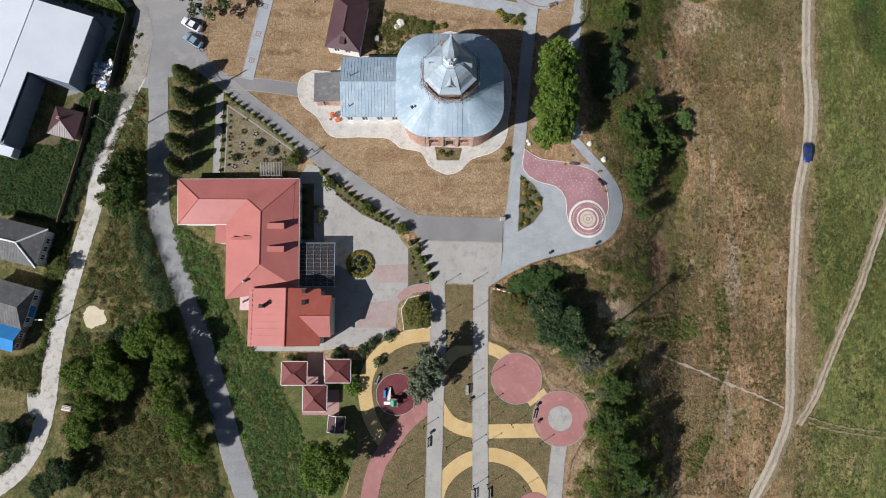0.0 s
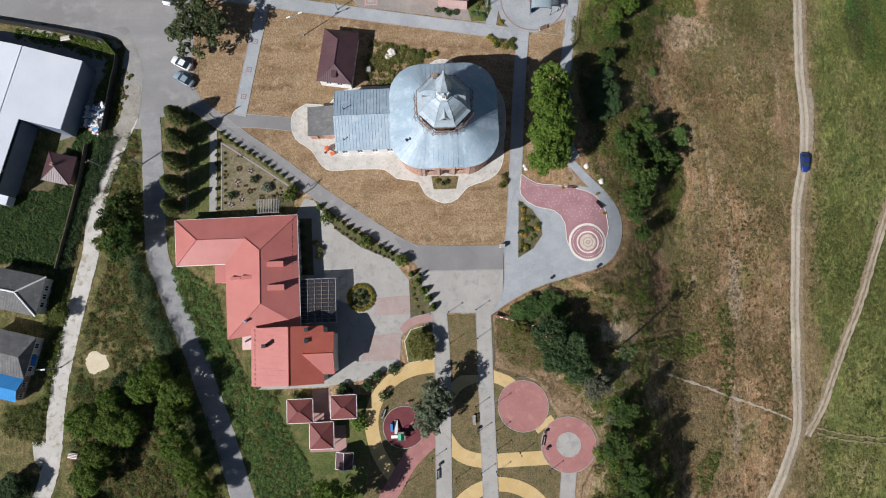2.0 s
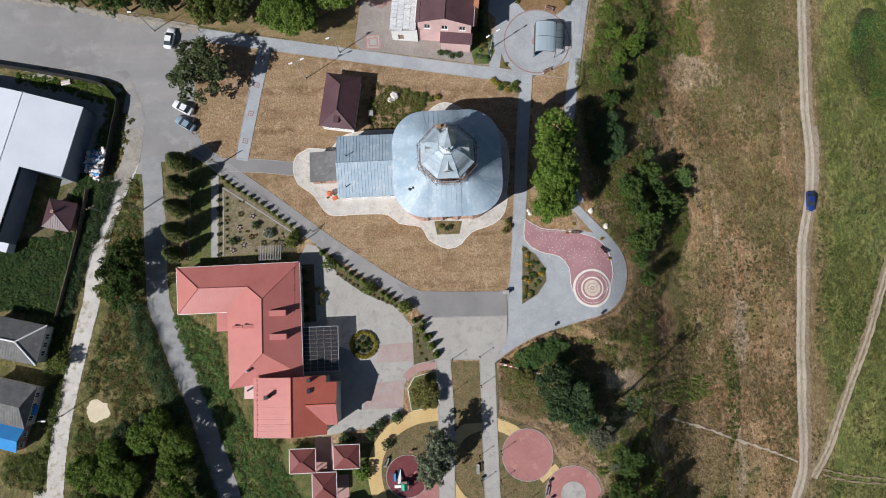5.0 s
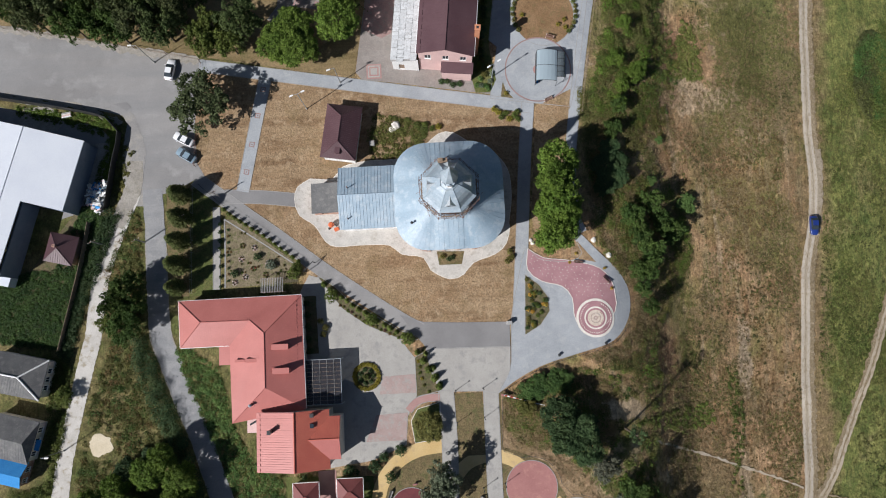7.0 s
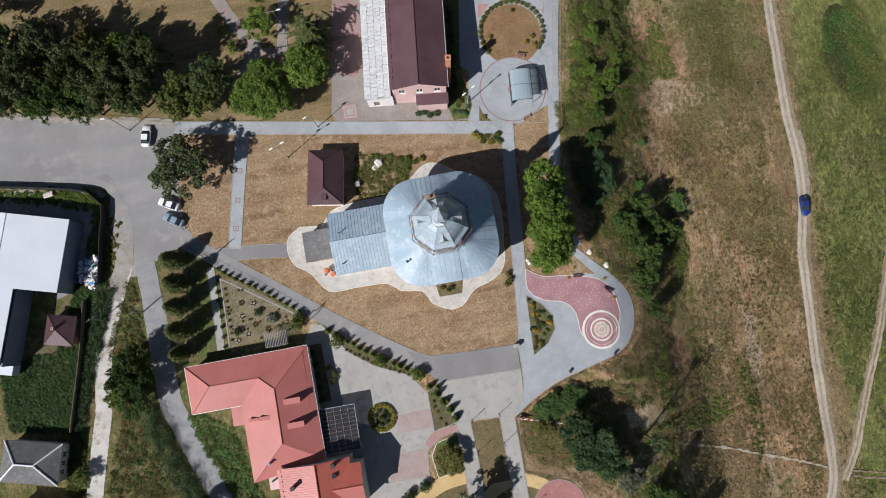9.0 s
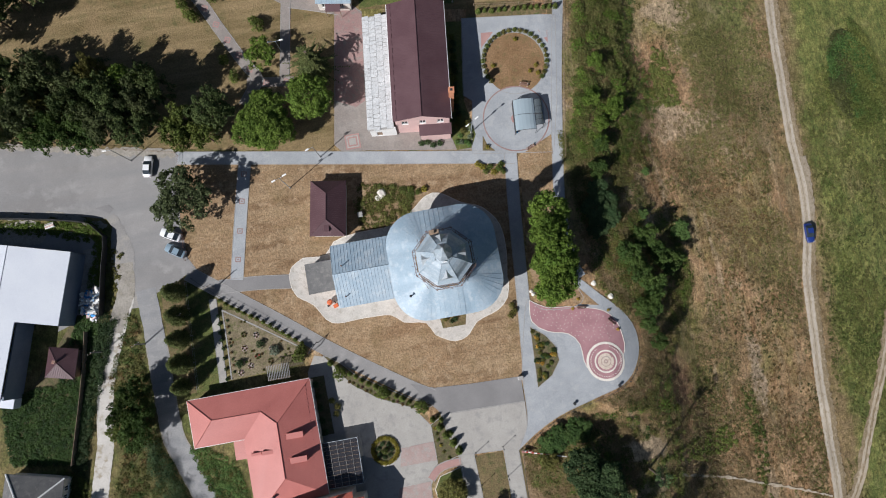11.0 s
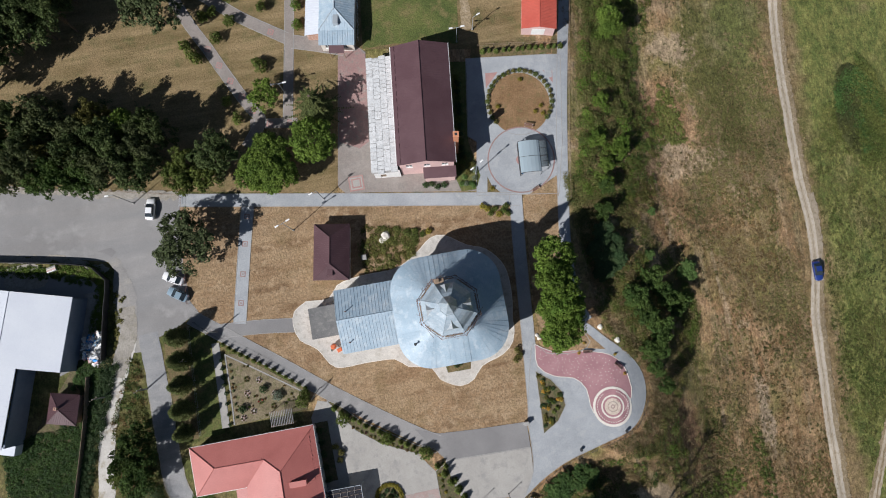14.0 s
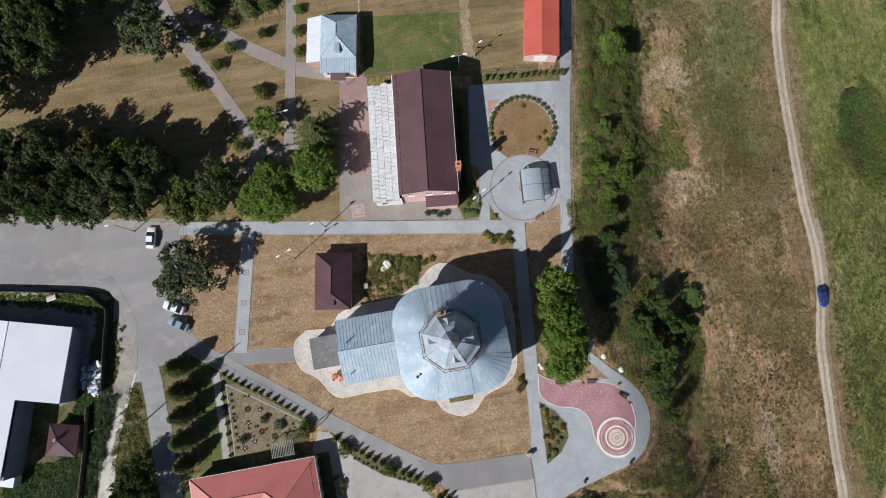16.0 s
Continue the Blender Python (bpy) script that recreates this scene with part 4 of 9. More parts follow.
sheet("forecourt", [(-4.62, 16.57), (11.66, 16.23), (11.28, 11.68), (8.82, 7.49), (5.75, 8.04), (0.47, 8.26), (-2.39, 8.59), (-3.94, 12.56)], PAVER_WARM, 0.09, "large warm grey paved forecourt", "paving", kerb=True)
sheet("courtyard", [(-28.49, 28.93), (-26.77, 31.90), (-24.52, 31.22), (-19.38, 25.10), (-9.29, 18.36), (-6.83, 15.01), (-6.78, 7.82), (-8.62, 3.99), (-9.12, -1.22), (-15.61, -3.80), (-24.27, -4.87), (-37.26, -4.87), (-37.73, 8.36), (-27.98, 8.36)], PAVER_WARM, 0.05, "grey paved courtyard of the red-roofed house", "paving")
sheet("pink_band", [(-13.20, 11.68), (-6.92, 11.90), (-6.78, 8.37), (-13.82, 8.37)], PAVER_FADED, 0.075, "faded pink paving band", "paving")
sheet("pink_band", [(-14.64, 4.54), (-8.62, 4.75), (-9.12, -0.35), (-16.75, -0.35)], PAVER_FADED, 0.075, "faded pink paving band", "paving")
ribbon("pink_path", [(-8.52, 5.08), (-6.99, 6.61), (-4.80, 7.27), (-2.38, 7.27)], 1.3, PAVER_PINK, 0.11, "curved pink path with pale kerb", kerb=True)

sheet("lawn", [(-1.60, 35.30), (3.82, 35.08), (3.22, 32.56), (-1.21, 32.61)], LAWN_OLIVE, 0.125, "small planted patch before the church door", "lawn")

# ---- fountain plaza ----
sheet("plaza", [(8.82, 7.49), (11.28, 11.68), (11.88, 16.12), (12.16, 21.16), (13.57, 27.39), (15.91, 35.17), (18.13, 32.87), (24.29, 32.06), (26.79, 33.55), (25.51, 36.55), (26.65, 37.35), (29.96, 33.68), (33.83, 29.69), (35.87, 25.52), (35.33, 20.67), (31.82, 16.40), (25.00, 14.33), (18.34, 12.56), (13.35, 10.35)], PAVER, 0.095, "blue-grey paved plaza", "paving", curve=True, kerb=True, cell=1.0)
sheet("rose_paving", [(16.25, 34.94), (15.96, 30.81), (18.62, 28.41), (22.40, 27.27), (24.24, 24.88), (24.70, 20.37), (28.41, 18.34), (32.47, 21.84), (32.82, 25.04), (32.18, 28.07), (30.10, 30.36), (27.19, 31.48), (23.17, 32.41), (19.25, 32.98)], PAVER_ROSE, 0.12, "rose paving with white inlaid stones and a pale border", "paving", curve=True, kerb=True, kerb_mat=WHITE_STONE, cell=1.0)
sheet("lawn", [(24.6, 34.5), (26.0, 35.9), (27.8, 33.6), (29.4, 31.6), (27.9, 31.95), (24.6, 32.75)], LAWN, 0.115, "dry grass wedge between two plaza paths", "lawn", cell=1.0)
FC = (28.48, 20.81)
ring("ring_paving", FC, 3.3, 3.75, WHITE_STONE, 0.165, "white stone ring of the fountain floor")
ring("ring_paving", FC, 2.15, 3.3, PAVER_ROSE, 0.158, "rose patterned ring of the fountain floor")
ring("ring_paving", FC, 1.9, 2.2, WHITE_STONE, 0.17, "white stone ring of the fountain floor")
ring("ring_paving", FC, 1.35, 1.9, PAVER_ROSE, 0.16, "rose ring of the fountain floor")
sheet("disc_paving", ellipse(FC, 1.55), CREAM, 0.172, "cream stone disc of the fountain floor", "paving")
ring("ring_paving", FC, 0.85, 1.0, PAVER_FADED, 0.18, "thin rose ring of the fountain floor")
ring("ring_paving", FC, 0.18, 0.42, PAVER_FADED, 0.186, "worn drain ring at the middle of the fountain")
sheet("flower_bed", [(15.39, 29.89), (17.94, 27.84), (19.57, 25.34), (19.74, 22.62), (17.81, 20.03), (14.67, 18.24)], SOIL, 0.12, "planted bed at the plaza edge", "bed", kerb=True)

sheet("lawn", [(10.4, 93.3), (13.6, 92.8), (11.0, 76.5), (12.10, 69.37), (10.81, 66.81), (7.85, 66.89), (7.10, 70.29)], LAWN_GREEN, 0.09, "green strip along the hall wall", "lawn")

# ---- round plaza by the hall ----
RC = (20.65, 71.05)
sheet("hall_paving", [(13.59, 93.43), (32.61, 91.00), (29.38, 73.12), (26.75, 63.03), (10.63, 65.56), (12.65, 76.23), (11.09, 77.68)], PAVER, 0.085, "blue-grey paving beside the hall", "paving", kerb=True, cell=1.0)
sheet("round_lawn", ellipse((22.52, 82.33), 6.1, 6.4), LAWN_PLAIN, 0.10, "dry round lawn ringed by small bushes", "lawn", kerb=True)
for tri_ in ([(16.93, 89.73), (19.43, 89.50), (16.46, 86.63)], [(28.42, 88.30), (30.33, 87.98), (29.91, 85.32)]):
    sheet("pink_corner", tri_, PAVER_PINK, 0.09, "pink paving corner beside the round lawn", "paving")
sheet("round_plaza", ellipse(RC, 6.6, n=56), PAVER, 0.118, "round paved plaza", "paving")
ring("ring_paving", RC, 6.45, 6.7, PAVER_PINK_DIM, 0.13, "pink edge ring of the round plaza")
sheet("pink_disc", ellipse((20.65, 71.05), 1.0), PAVER_PINK, 0.13, "pink disc inlaid in the plaza", "paving")
sheet("lawn", [(19.71, 63.42), (26.93, 66.66), (26.55, 62.61)], LAWN, 0.09, "dry grass corner by the plaza", "lawn")
sheet("lawn", [(13.42, 68.93), (13.96, 67.00), (15.35, 65.37), (12.83, 65.84)], LAWN_OLIVE, 0.095, "small grass corner by the plaza", "lawn")
sheet("hall_yard", [(-13.58, 87.43), (-16.12, 72.29), (-14.81, 70.68), (-9.84, 70.00), (11.01, 66.40), (11.81, 70.61), (0.28, 72.73), (-8.69, 76.68), (-6.08, 98.44), (-7.85, 100.18), (-11.46, 100.00)], PAVER_PARK, 0.05, "worn paved yard round the hall, toned down for tree shade", "paving")
sheet("pink_yard", [(-11.42, 100.23), (-8.06, 100.34), (-6.18, 97.86), (-8.55, 80.12), (-10.55, 79.09), (-14.40, 81.19)], PAVER_PINK_DIM, 0.07, "pink paving between hall and house, dimmed for tree shade", "paving")
for k in range(2):
    for s, mt in ((1.5 - 0.55 * k, PAVER_PINK), (1.22 - 0.55 * k, PAVER_WARM)):
        cx, cy = (-12.39, 72.29)
        sheet("inlay", [(cx - s, cy - s), (cx + s, cy - s), (cx + s, cy + s), (cx - s, cy + s)], mt, 0.075 + 0.01 * k + (0.005 if mt is PAVER_WARM else 0), "square pink inlay in the paving", "paving")

# ---- park paths ----
ribbon("path", [(-17.34, 124.41), (-19.65, 110.39), (-21.47, 100.02), (-23.87, 86.61)], 1.7, PAVER_PARK, 0.07, "pale paved park path", kerb=True)
ribbon("path", [(-46.59, 129.38), (-44.39, 121.24), (-41.7, 114.0), (-39.61, 109.17), (-37.23, 104.62), (-35.48, 100.78), (-33.75, 97.24), (-32.02, 93.71), (-30.25, 90.48), (-29.1, 88.2), (-32.55, 83.31)], 2.1, PAVER_PARK, 0.065, "pale paved park path with pink squares", kerb=True)
ribbon("path", [(-39.67, 118.41), (-35.11, 114.52), (-29.55, 109.74), (-21.27, 104.01)], 2.2, PAVER_PARK, 0.06, "pale paved park path with pink squares", kerb=True)
ribbon("path", [(-20.27, 103.12), (-15.89, 101.74), (-10.23, 99.78)], 2.6, PAVER_PARK, 0.055, "pale paved path to the small house", kerb=True)
ribbon("path", [(-31.27, 87.95), (-21.84, 86.48)], 2.0, PAVER_PARK, 0.075, "pale paved park path")
for q in [(-37.23, 104.5), (-35.48, 100.78), (-33.75, 97.24), (-32.02, 93.71), (-30.25, 90.48), (-27.42, 87.18), (-23.39, 86.7), (-24.20, 105.83), (-38.28, 116.66)]:
    for s, mt, z in ((0.85, PAVER_PINK, 0.088), (0.5, PAVER_PARK, 0.095), (0.22, PAVER_PINK, 0.10)):
        sheet("inlay", ellipse(q, s, n=4, turn=20), mt, z, "pink square inlaid in the path", "paving")

for q in [(-37.25, 58.5), (-38.45, 53.0), (-35.95, 64.3), (-34.75, 69.6)]:
    for w_, mt, z in ((0.75, PAVER_PINK_DIM, 0.098), (0.48, PAVER, 0.106), (0.2, PAVER_PINK_DIM, 0.112)):
        sheet("inlay", ellipse(q, w_, n=4, turn=33), mt, z, "pink square inlaid in the path", "paving")

# ---- playground paths ----
ribbon("path", [(-1.18, 8.92), (-0.95, -2.51), (-1.47, -18.38), (-1.95, -39.65)], 2.8, PAVER_WARM, 0.085, "grey paved path through the playground", kerb=True)
ribbon("path", [(7.40, 8.37), (7.17, -7.86), (7.04, -23.53), (6.91, -39.62)], 2.7, PAVER_WARM, 0.085, "grey paved path through the playground", kerb=True)
ribbon("path", [(21.93, -21.96), (21.15, -27.58), (19.90, -39.56)], 2.6, PAVER_WARM, 0.08, "grey paved path through the playground", kerb=True)
ribbon("yellow_path", [(-2.36, -1.65), (-6.93, -2.29), (-10.72, -4.12), (-13.60, -7.33), (-14.84, -11.57), (-14.12, -16.30), (-12.35, -19.94), (-9.97, -23.04)], 2.6, YELLOW, 0.045, "ochre yellow curved path")
ribbon("yellow_path", [(-0.40, -8.07), (2.31, -5.19), (6.65, -3.91), (10.44, -4.87), (13.12, -6.79)], 2.3, YELLOW, 0.045, "ochre yellow curved path")
ribbon("yellow_path", [(-1.69, -12.10), (-0.61, -15.46), (1.74, -18.38), (6.01, -19.72), (12.40, -19.71), (18.26, -19.60)], 2.6, YELLOW, 0.045, "ochre yellow curved path")
ribbon("yellow_path", [(-1.64, -39.65), (-1.23, -32.69), (0.14, -28.65), (3.85, -25.38), (8.84, -24.04), (13.91, -25.57), (17.32, -29.11), (18.30, -32.63), (18.35, -39.57)], 2.6, YELLOW, 0.045, "ochre yellow arched path")
ribbon("yellow_path", [(16.22, -14.71), (19.49, -12.29)], 1.2, YELLOW, 0.05, "short ochre link between two discs")
ribbon("red_path", [(-2.87, -14.73), (-7.35, -18.59), (-10.50, -23.04), (-12.88, -27.65), (-15.00, -39.69)], 3.2, RUBBER_RED, 0.048, "dull red curved path")
sheet("red_disc", ellipse((14.05, -9.98), 4.8), RUBBER_RED, 0.10, "round dull red play surface", "paving", kerb=True)
sheet("red_disc", ellipse((22.15, -17.41), 5.15), RUBBER_RED, 0.10, "round dull red play surface with grey centre", "paving", kerb=True)
sheet("grey_disc", ellipse((22.15, -17.41), 2.3), PAVER_WARM, 0.125, "grey centre of the red play surface", "paving")
sheet("red_disc", ellipse((-8.68, -12.94), 4.0, 3.9), RUBBER_DARK, 0.10, "dark red rubber playground surface", "paving", kerb=True)
sheet("red_disc", ellipse((16.90, -34.13), 3.4), RUBBER_RED, 0.10, "round dull red play surface", "paving")
sheet("kiosk_paving", [(-25.99, -5.19), (-22.63, -5.19), (-22.47, -12.10), (-19.78, -12.10), (-19.68, -16.82), (-26.64, -16.82), (-26.78, -12.10), (-25.81, -12.10)], PAVER_PINK, 0.06, "pink paving between the kiosks", "paving")

# ---- garden beds ----
sheet("flower_garden", [(-43.11, 43.90), (-40.52, 43.34), (-29.06, 34.41), (-28.98, 30.75), (-43.11, 30.13)], SOIL_DRY, 0.05, "triangular flower garden with small shrubs", "bed")
ribbon("path", [(-44.53, 46.21), (-44.63, 38.70), (-44.77, 30.01)], 1.2, PAVER_WARM, 0.07, "narrow paved path beside the flower garden", kerb=True)
ribbon("bed_edge", [(-43.11, 43.78), (-38.76, 40.81), (-34.18, 37.60), (-29.39, 34.18)], 0.25, KERB, 0.11, "pale edging of the flower garden", "edging")
ribbon("bed_edge", [(-43.00, 43.79), (-42.99, 36.41), (-43.11, 30.25)], 0.25, KERB, 0.11, "pale edging of the flower garden", "edging")
sheet("hedge_bed", [(-25.08, 31.56), (-23.05, 30.77), (-19.41, 26.80), (-9.30, 20.26), (-5.41, 18.92), (-6.18, 18.36), (-9.29, 18.58), (-15.99, 21.72), (-20.49, 25.10)], SOIL, 0.09, "planted strip along the courtyard", "bed", kerb=True)
sheet("hedge_bed", [(-6.83, 15.01), (-4.62, 16.12), (-1.95, 8.59), (-6.78, 7.49)], SOIL, 0.09, "planted strip along the courtyard", "bed", kerb=True)
sheet("hedge_bed", [(-8.06, 3.12), (-6.76, 5.30), (-2.38, 6.39), (-2.37, -0.35), (-7.48, -1.00)], LAWN_GREEN, 0.09, "small green bed with a round bush", "bed", kerb=True, kerb_mat=WHITE_STONE)
sheet("hedge_bed", [(-28.13, 27.91), (-25.45, 27.92), (-25.21, 16.67), (-27.86, 16.66)], SOIL, 0.075, "narrow planted bed by the house wall", "bed", kerb=True)
RB = (-16.18, 11.90)
sheet("round_bed", ellipse(RB, 2.75), SOIL, 0.16, "round planted bed in the courtyard", "bed", kerb=True)
sheet("vegetable_plot", [(-87.08, 33.26), (-80.67, 35.58), (-69.28, 50.04), (-66.29, 45.44), (-70.53, 30.56), (-74.85, 19.89), (-86.33, 21.50)], SOIL, 0.03, "dark vegetable plot", "garden")
sheet("bare_earth", [(-78.77, -12.67), (-76.88, -12.46), (-75.73, -13.72), (-75.77, -16.02), (-77.37, -17.27), (-78.30, -16.02)], GRAVEL, 0.035, "pale bare earth at a garden gate", "ground", curve=True)

# ---- buildings ----
def hip_faces(x0, y0, x1, y1, z0, z1, ridge=None):
    """Faces of a hipped roof over a rectangle; the ridge runs along the longer side."""
    w, d = x1 - x0, y1 - y0
    h = min(w, d) / 2 if ridge is None else ridge
    if d >= w:
        a, b = ((x0 + x1) / 2, y0 + h, z1), ((x0 + x1) / 2, y1 - h, z1)
        fs = [[(x0, y0, z0), (x1, y0, z0), a], [(x1, y1, z0), (x0, y1, z0), b], [(x1, y0, z0), (x1, y1, z0), b, a], [(x0, y1, z0), (x0, y0, z0), a, b]]
    else:
        a, b = (x0 + h, (y0 + y1) / 2, z1), (x1 - h, (y0 + y1) / 2, z1)
        fs = [[(x0, y1, z0), (x0, y0, z0), a], [(x1, y0, z0), (x1, y1, z0), b], [(x0, y0, z0), (x1, y0, z0), b, a], [(x1, y1, z0), (x0, y1, z0), a, b]]
    if (Vector(a) - Vector(b)).length < 0.02:
        fs = [[p for i, p in enumerate(f) if i < 3] for f in fs]
    lines = [(a, b)] if (Vector(a) - Vector(b)).length > 0.05 else []
    near = lambda c: min((a, b), key=lambda q: (Vector(q) - Vector(c)).length)
    lines += [(c, near(c)) for c in ((x0, y0, z0), (x1, y0, z0), (x1, y1, z0), (x0, y1, z0))]
    return fs, lines


def gable_faces(x0, y0, x1, y1, z0, z1, ridge=0.5):
    """Ridge along y."""
    r = x0 + (x1 - x0) * ridge
    return [[(x0, y0, z0), (r, y0, z1), (r, y1, z1), (x0, y1, z0)], [(r, y0, z1), (x1, y0, z0), (x1, y1, z0), (r, y1, z1)]], [((r, y0, z1), (r, y1, z1))]


def box_walls(parent, x0, y0, x1, y1, z1, material, south=(), thick=0.3, z0=-0.6, gable=None):
    m = Mesh()
    t = thick / 2
    wall_run(m, (x0, y0 + t), (x1, y0 + t), z0, z1, south, thick)
    wall_run(m, (x0, y1 - t), (x1, y1 - t), z0, z1, (), thick)
    wall_run(m, (x0 + t, y0 + thick), (x0 + t, y1 - thick), z0, z1, (), thick)
    wall_run(m, (x1 - t, y0 + thick), (x1 - t, y1 - thick), z0, z1, (), thick)
    if gable:
        r, zr = gable
        for y in (y0, y1 - thick):
            vs = [(x0, y, z1), (x1, y, z1), (r, y, zr), (x0, y + thick, z1), (x1, y + thick, z1), (r, y + thick, zr)]
            m.add(vs, [(0, 1, 2), (5, 4, 3), (0, 2, 5, 3), (1, 4, 5, 2), (0, 3, 4, 1)])
    return part("wall", m, material, parent)


def local(pts, o, rz=0.0):
    c, s = math.cos(radians(-rz)), math.sin(radians(-rz))
    return [((x - o[0]) * c - (y - o[1]) * s, (x - o[0]) * s + (y - o[1]) * c) for x, y in pts]


def chimney(parent, x, y, z0, z1, s=0.6, material=None):
    m = Mesh().box((x, y, (z0 + z1) / 2), (s, s, z1 - z0)).box((x, y, z1 + 0.06), (s + 0.16, s + 0.16, 0.12))
    c = part("chimney", m, material or BRICK, parent)
    part("flue", Mesh().box((x, y, z1 + 0.13), (s * 0.5, s * 0.5, 0.06)), DARK, c)
    return c


# the church
CH = (1.30, 44.40)


def rounded_square(half, r, n=72):
    """Points of a rounded square by angle from the east, anticlockwise."""
    out = []
    for i in range(n):
        a = 2 * math.pi * (i + 0.5) / n
        c, s = math.cos(a), math.sin(a)
        t = half / max(abs(c), abs(s))
        x, y = t * c, t * s
        k = half - r
        if abs(x) > k and abs(y) > k:
            sx, sy = math.copysign(1, x), math.copysign(1, y)
            d = Vector((c, s))
            q = Vector((sx * k, sy * k))
            b = d.dot(q)
            t = b + math.sqrt(max(b * b - q.length_squared + r * r, 0))
            x, y = t * c, t * s
        out.append((x, y))
    return out


def build_church():
    ch = thing("church", *CH, label="octagonal brick church under repair with pale blue metal roof", category="church", z=gz(*CH))
    n = 72
    eave = rounded_square(10.0, 6.0, n)
    inner = []
    for x, y in eave:
        # seams run straight up each side and fan out at the corners
        u, v = (x, y) if abs(x) < abs(y) else (y, x)
        k = min(abs(u), 3.04)
        q = (math.copysign(k, u), math.copysign(min(4.3, 6.08 - k), v))
        inner.append(q if abs(x) < abs(y) else q[::-1])
    wall = rounded_square(9.1, 5.2, n)
    # walls with two rows of window openings on the flat sides
    m = Mesh()
    flat = 4.2
    for k in range(4):
        rot = pose(0, 0, 0, 0, 0, 90 * k)
        s = Mesh()
        ops = []
        for c in (-2.9, 0.0, 2.9):
            ops.append((flat + c - 0.7, flat + c + 0.7, 0.0 if c == 0 else 1.6, 3.2 if c == 0 else 3.9))
        wall_run(s, (-flat, -8.6), (flat, -8.6), -1.0, 4.6, ops, 0.5)
        wall_run(s, (-flat, -8.6), (flat, -8.6), 4.6, 9.1, [(flat + c - 0.65, flat + c + 0.65, 5.3, 7.6) for c in (-2.9, 0.0, 2.9)], 0.5)
        for c in (-4.3, -1.45, 1.45, 4.3):
            p = part("pilaster", Mesh().box((c, -8.95, 4.0), (0.55, 0.28, 10.0), m=rot), BRICK_PALE, ch, "lime-streaked pale brick pilaster")
        s.box((0, -8.95, 4.75), (8.4, 0.24, 0.3)).box((0, -8.98, 8.9), (8.6, 0.4, 0.45))
        m.add([rot @ Vector(p) for p in s.v], s.f)
    for k in range(4):
        arc = [wall[i] for i in range(n) if abs(((math.degrees(math.atan2(wall[i][1], wall[i][0])) - 45 - 90 * k + 180) % 360) - 180) < 20]
        outer = [(x, y) for x, y in arc] + [(x * 0.93, y * 0.93) for x, y in arc[::-1]]
        m.prism(outer, -1.0, 9.1)
    part("wall", m, BRICK, ch, "weathered red brick wall with pilasters")
    for k in range(4):
        for c in (-2.9, 0.0, 2.9):
            for z, h in ((2.75, 2.3), (6.45, 2.3)):
                if z < 4 and c == 0:
                    continue
                p = pose(0, 0, 0, 0, 0, 90 * k) @ Vector((c, -8.55, z))
                window(ch, p, (1.3, h), 90 * k, WOOD)
        p = pose(0, 0, 0, 0, 0, 90 * k)
        d = part("door", Mesh().box((-0.36, -8.55, 1.6), (0.68, 0.1, 3.2), m=p).box((0.36, -8.55, 1.6), (0.68, 0.1, 3.2), m=p), DARK, ch)
        part("handle", Mesh().box((0.12, -8.64, 1.2), (0.04, 0.06, 0.3), m=p), ZINC, d)
    part("cornice", Mesh().prism([(x * 0.975, y * 0.975) for x, y in eave], 8.95, 9.12), WHITE_PAINT, ch)
    # main roof
    z0, z1 = 9.3, 13.4
    vs = [(x, y, z0) for x, y in eave] + [(x, y, z1) for x, y in inner]
    r = part("roof", Mesh().add(vs, [(i, (i + 1) % n, n + (i + 1) % n, n + i) for i in range(n)]), BLUE_ROOF, ch, "pale blue standing-seam metal roof", smooth=True)
    vs = [(x, y, z) for z in (z0 - 0.15, z0) for x, y in eave]
    part("fascia", Mesh().add(vs, [(i, (i + 1) % n, n + (i + 1) % n, n + i) for i in range(n)]), BLUE_ROOF, ch)
    s = Mesh()
    for i in range(n):
        s.tube((*eave[i], z0 + 0.02), (*inner[i], z1 + 0.02), 0.024, n=4)
    part("seams", s, BLUE_ROOF, r, kind="stuff")
    # drum, dome roof and dormers
    ang = [math.pi / 8 + k * math.pi / 4 for k in range(8)]
    octo = lambda h: [(h / math.cos(math.pi / 8) * math.cos(a), h / math.cos(math.pi / 8) * math.sin(a)) for a in ang]
    m = Mesh()
    drum = octo(3.65)
    for k in range(8):
        a, b = drum[k], drum[(k + 1) % 8]
        length = (Vector(a) - Vector(b)).length
        wall_run(m, a, b, 12.6, 16.3, [(length / 2 - 0.55, length / 2 + 0.55, 13.7, 15.6)], 0.35)
    part("drum", m, BRICK, ch, "octagonal brick drum with openings")
    for k in range(8):
        a, b = Vector(drum[k]), Vector(drum[(k + 1) % 8])
        c = (a + b) / 2
        window(ch, (c.x, c.y, 14.65), (1.1, 1.9), math.degrees(math.atan2(b.y - a.y, b.x - a.x)), WOOD)
    rings = [(4.58, 16.0), (4.58, 16.2), (4.02, 16.62), (3.82, 16.95), (3.45, 17.75), (2.9, 18.55), (2.2, 19.2), (1.45, 19.65)]
    vs = [(x, y, z) for h, z in rings for x, y in octo(h)]
    fs = [(k * 8 + i, k * 8 + (i + 1) % 8, (k + 1) * 8 + (i + 1) % 8, (k + 1) * 8 + i) for k in range(len(rings) - 1) for i in range(8)] + [tuple(range(8))[::-1]]
    dome = part("dome_roof", Mesh().add(vs, fs), DOME, ch, "faceted pale metal dome roof with a flared eave")
    for i in range(8):
        s = Mesh()
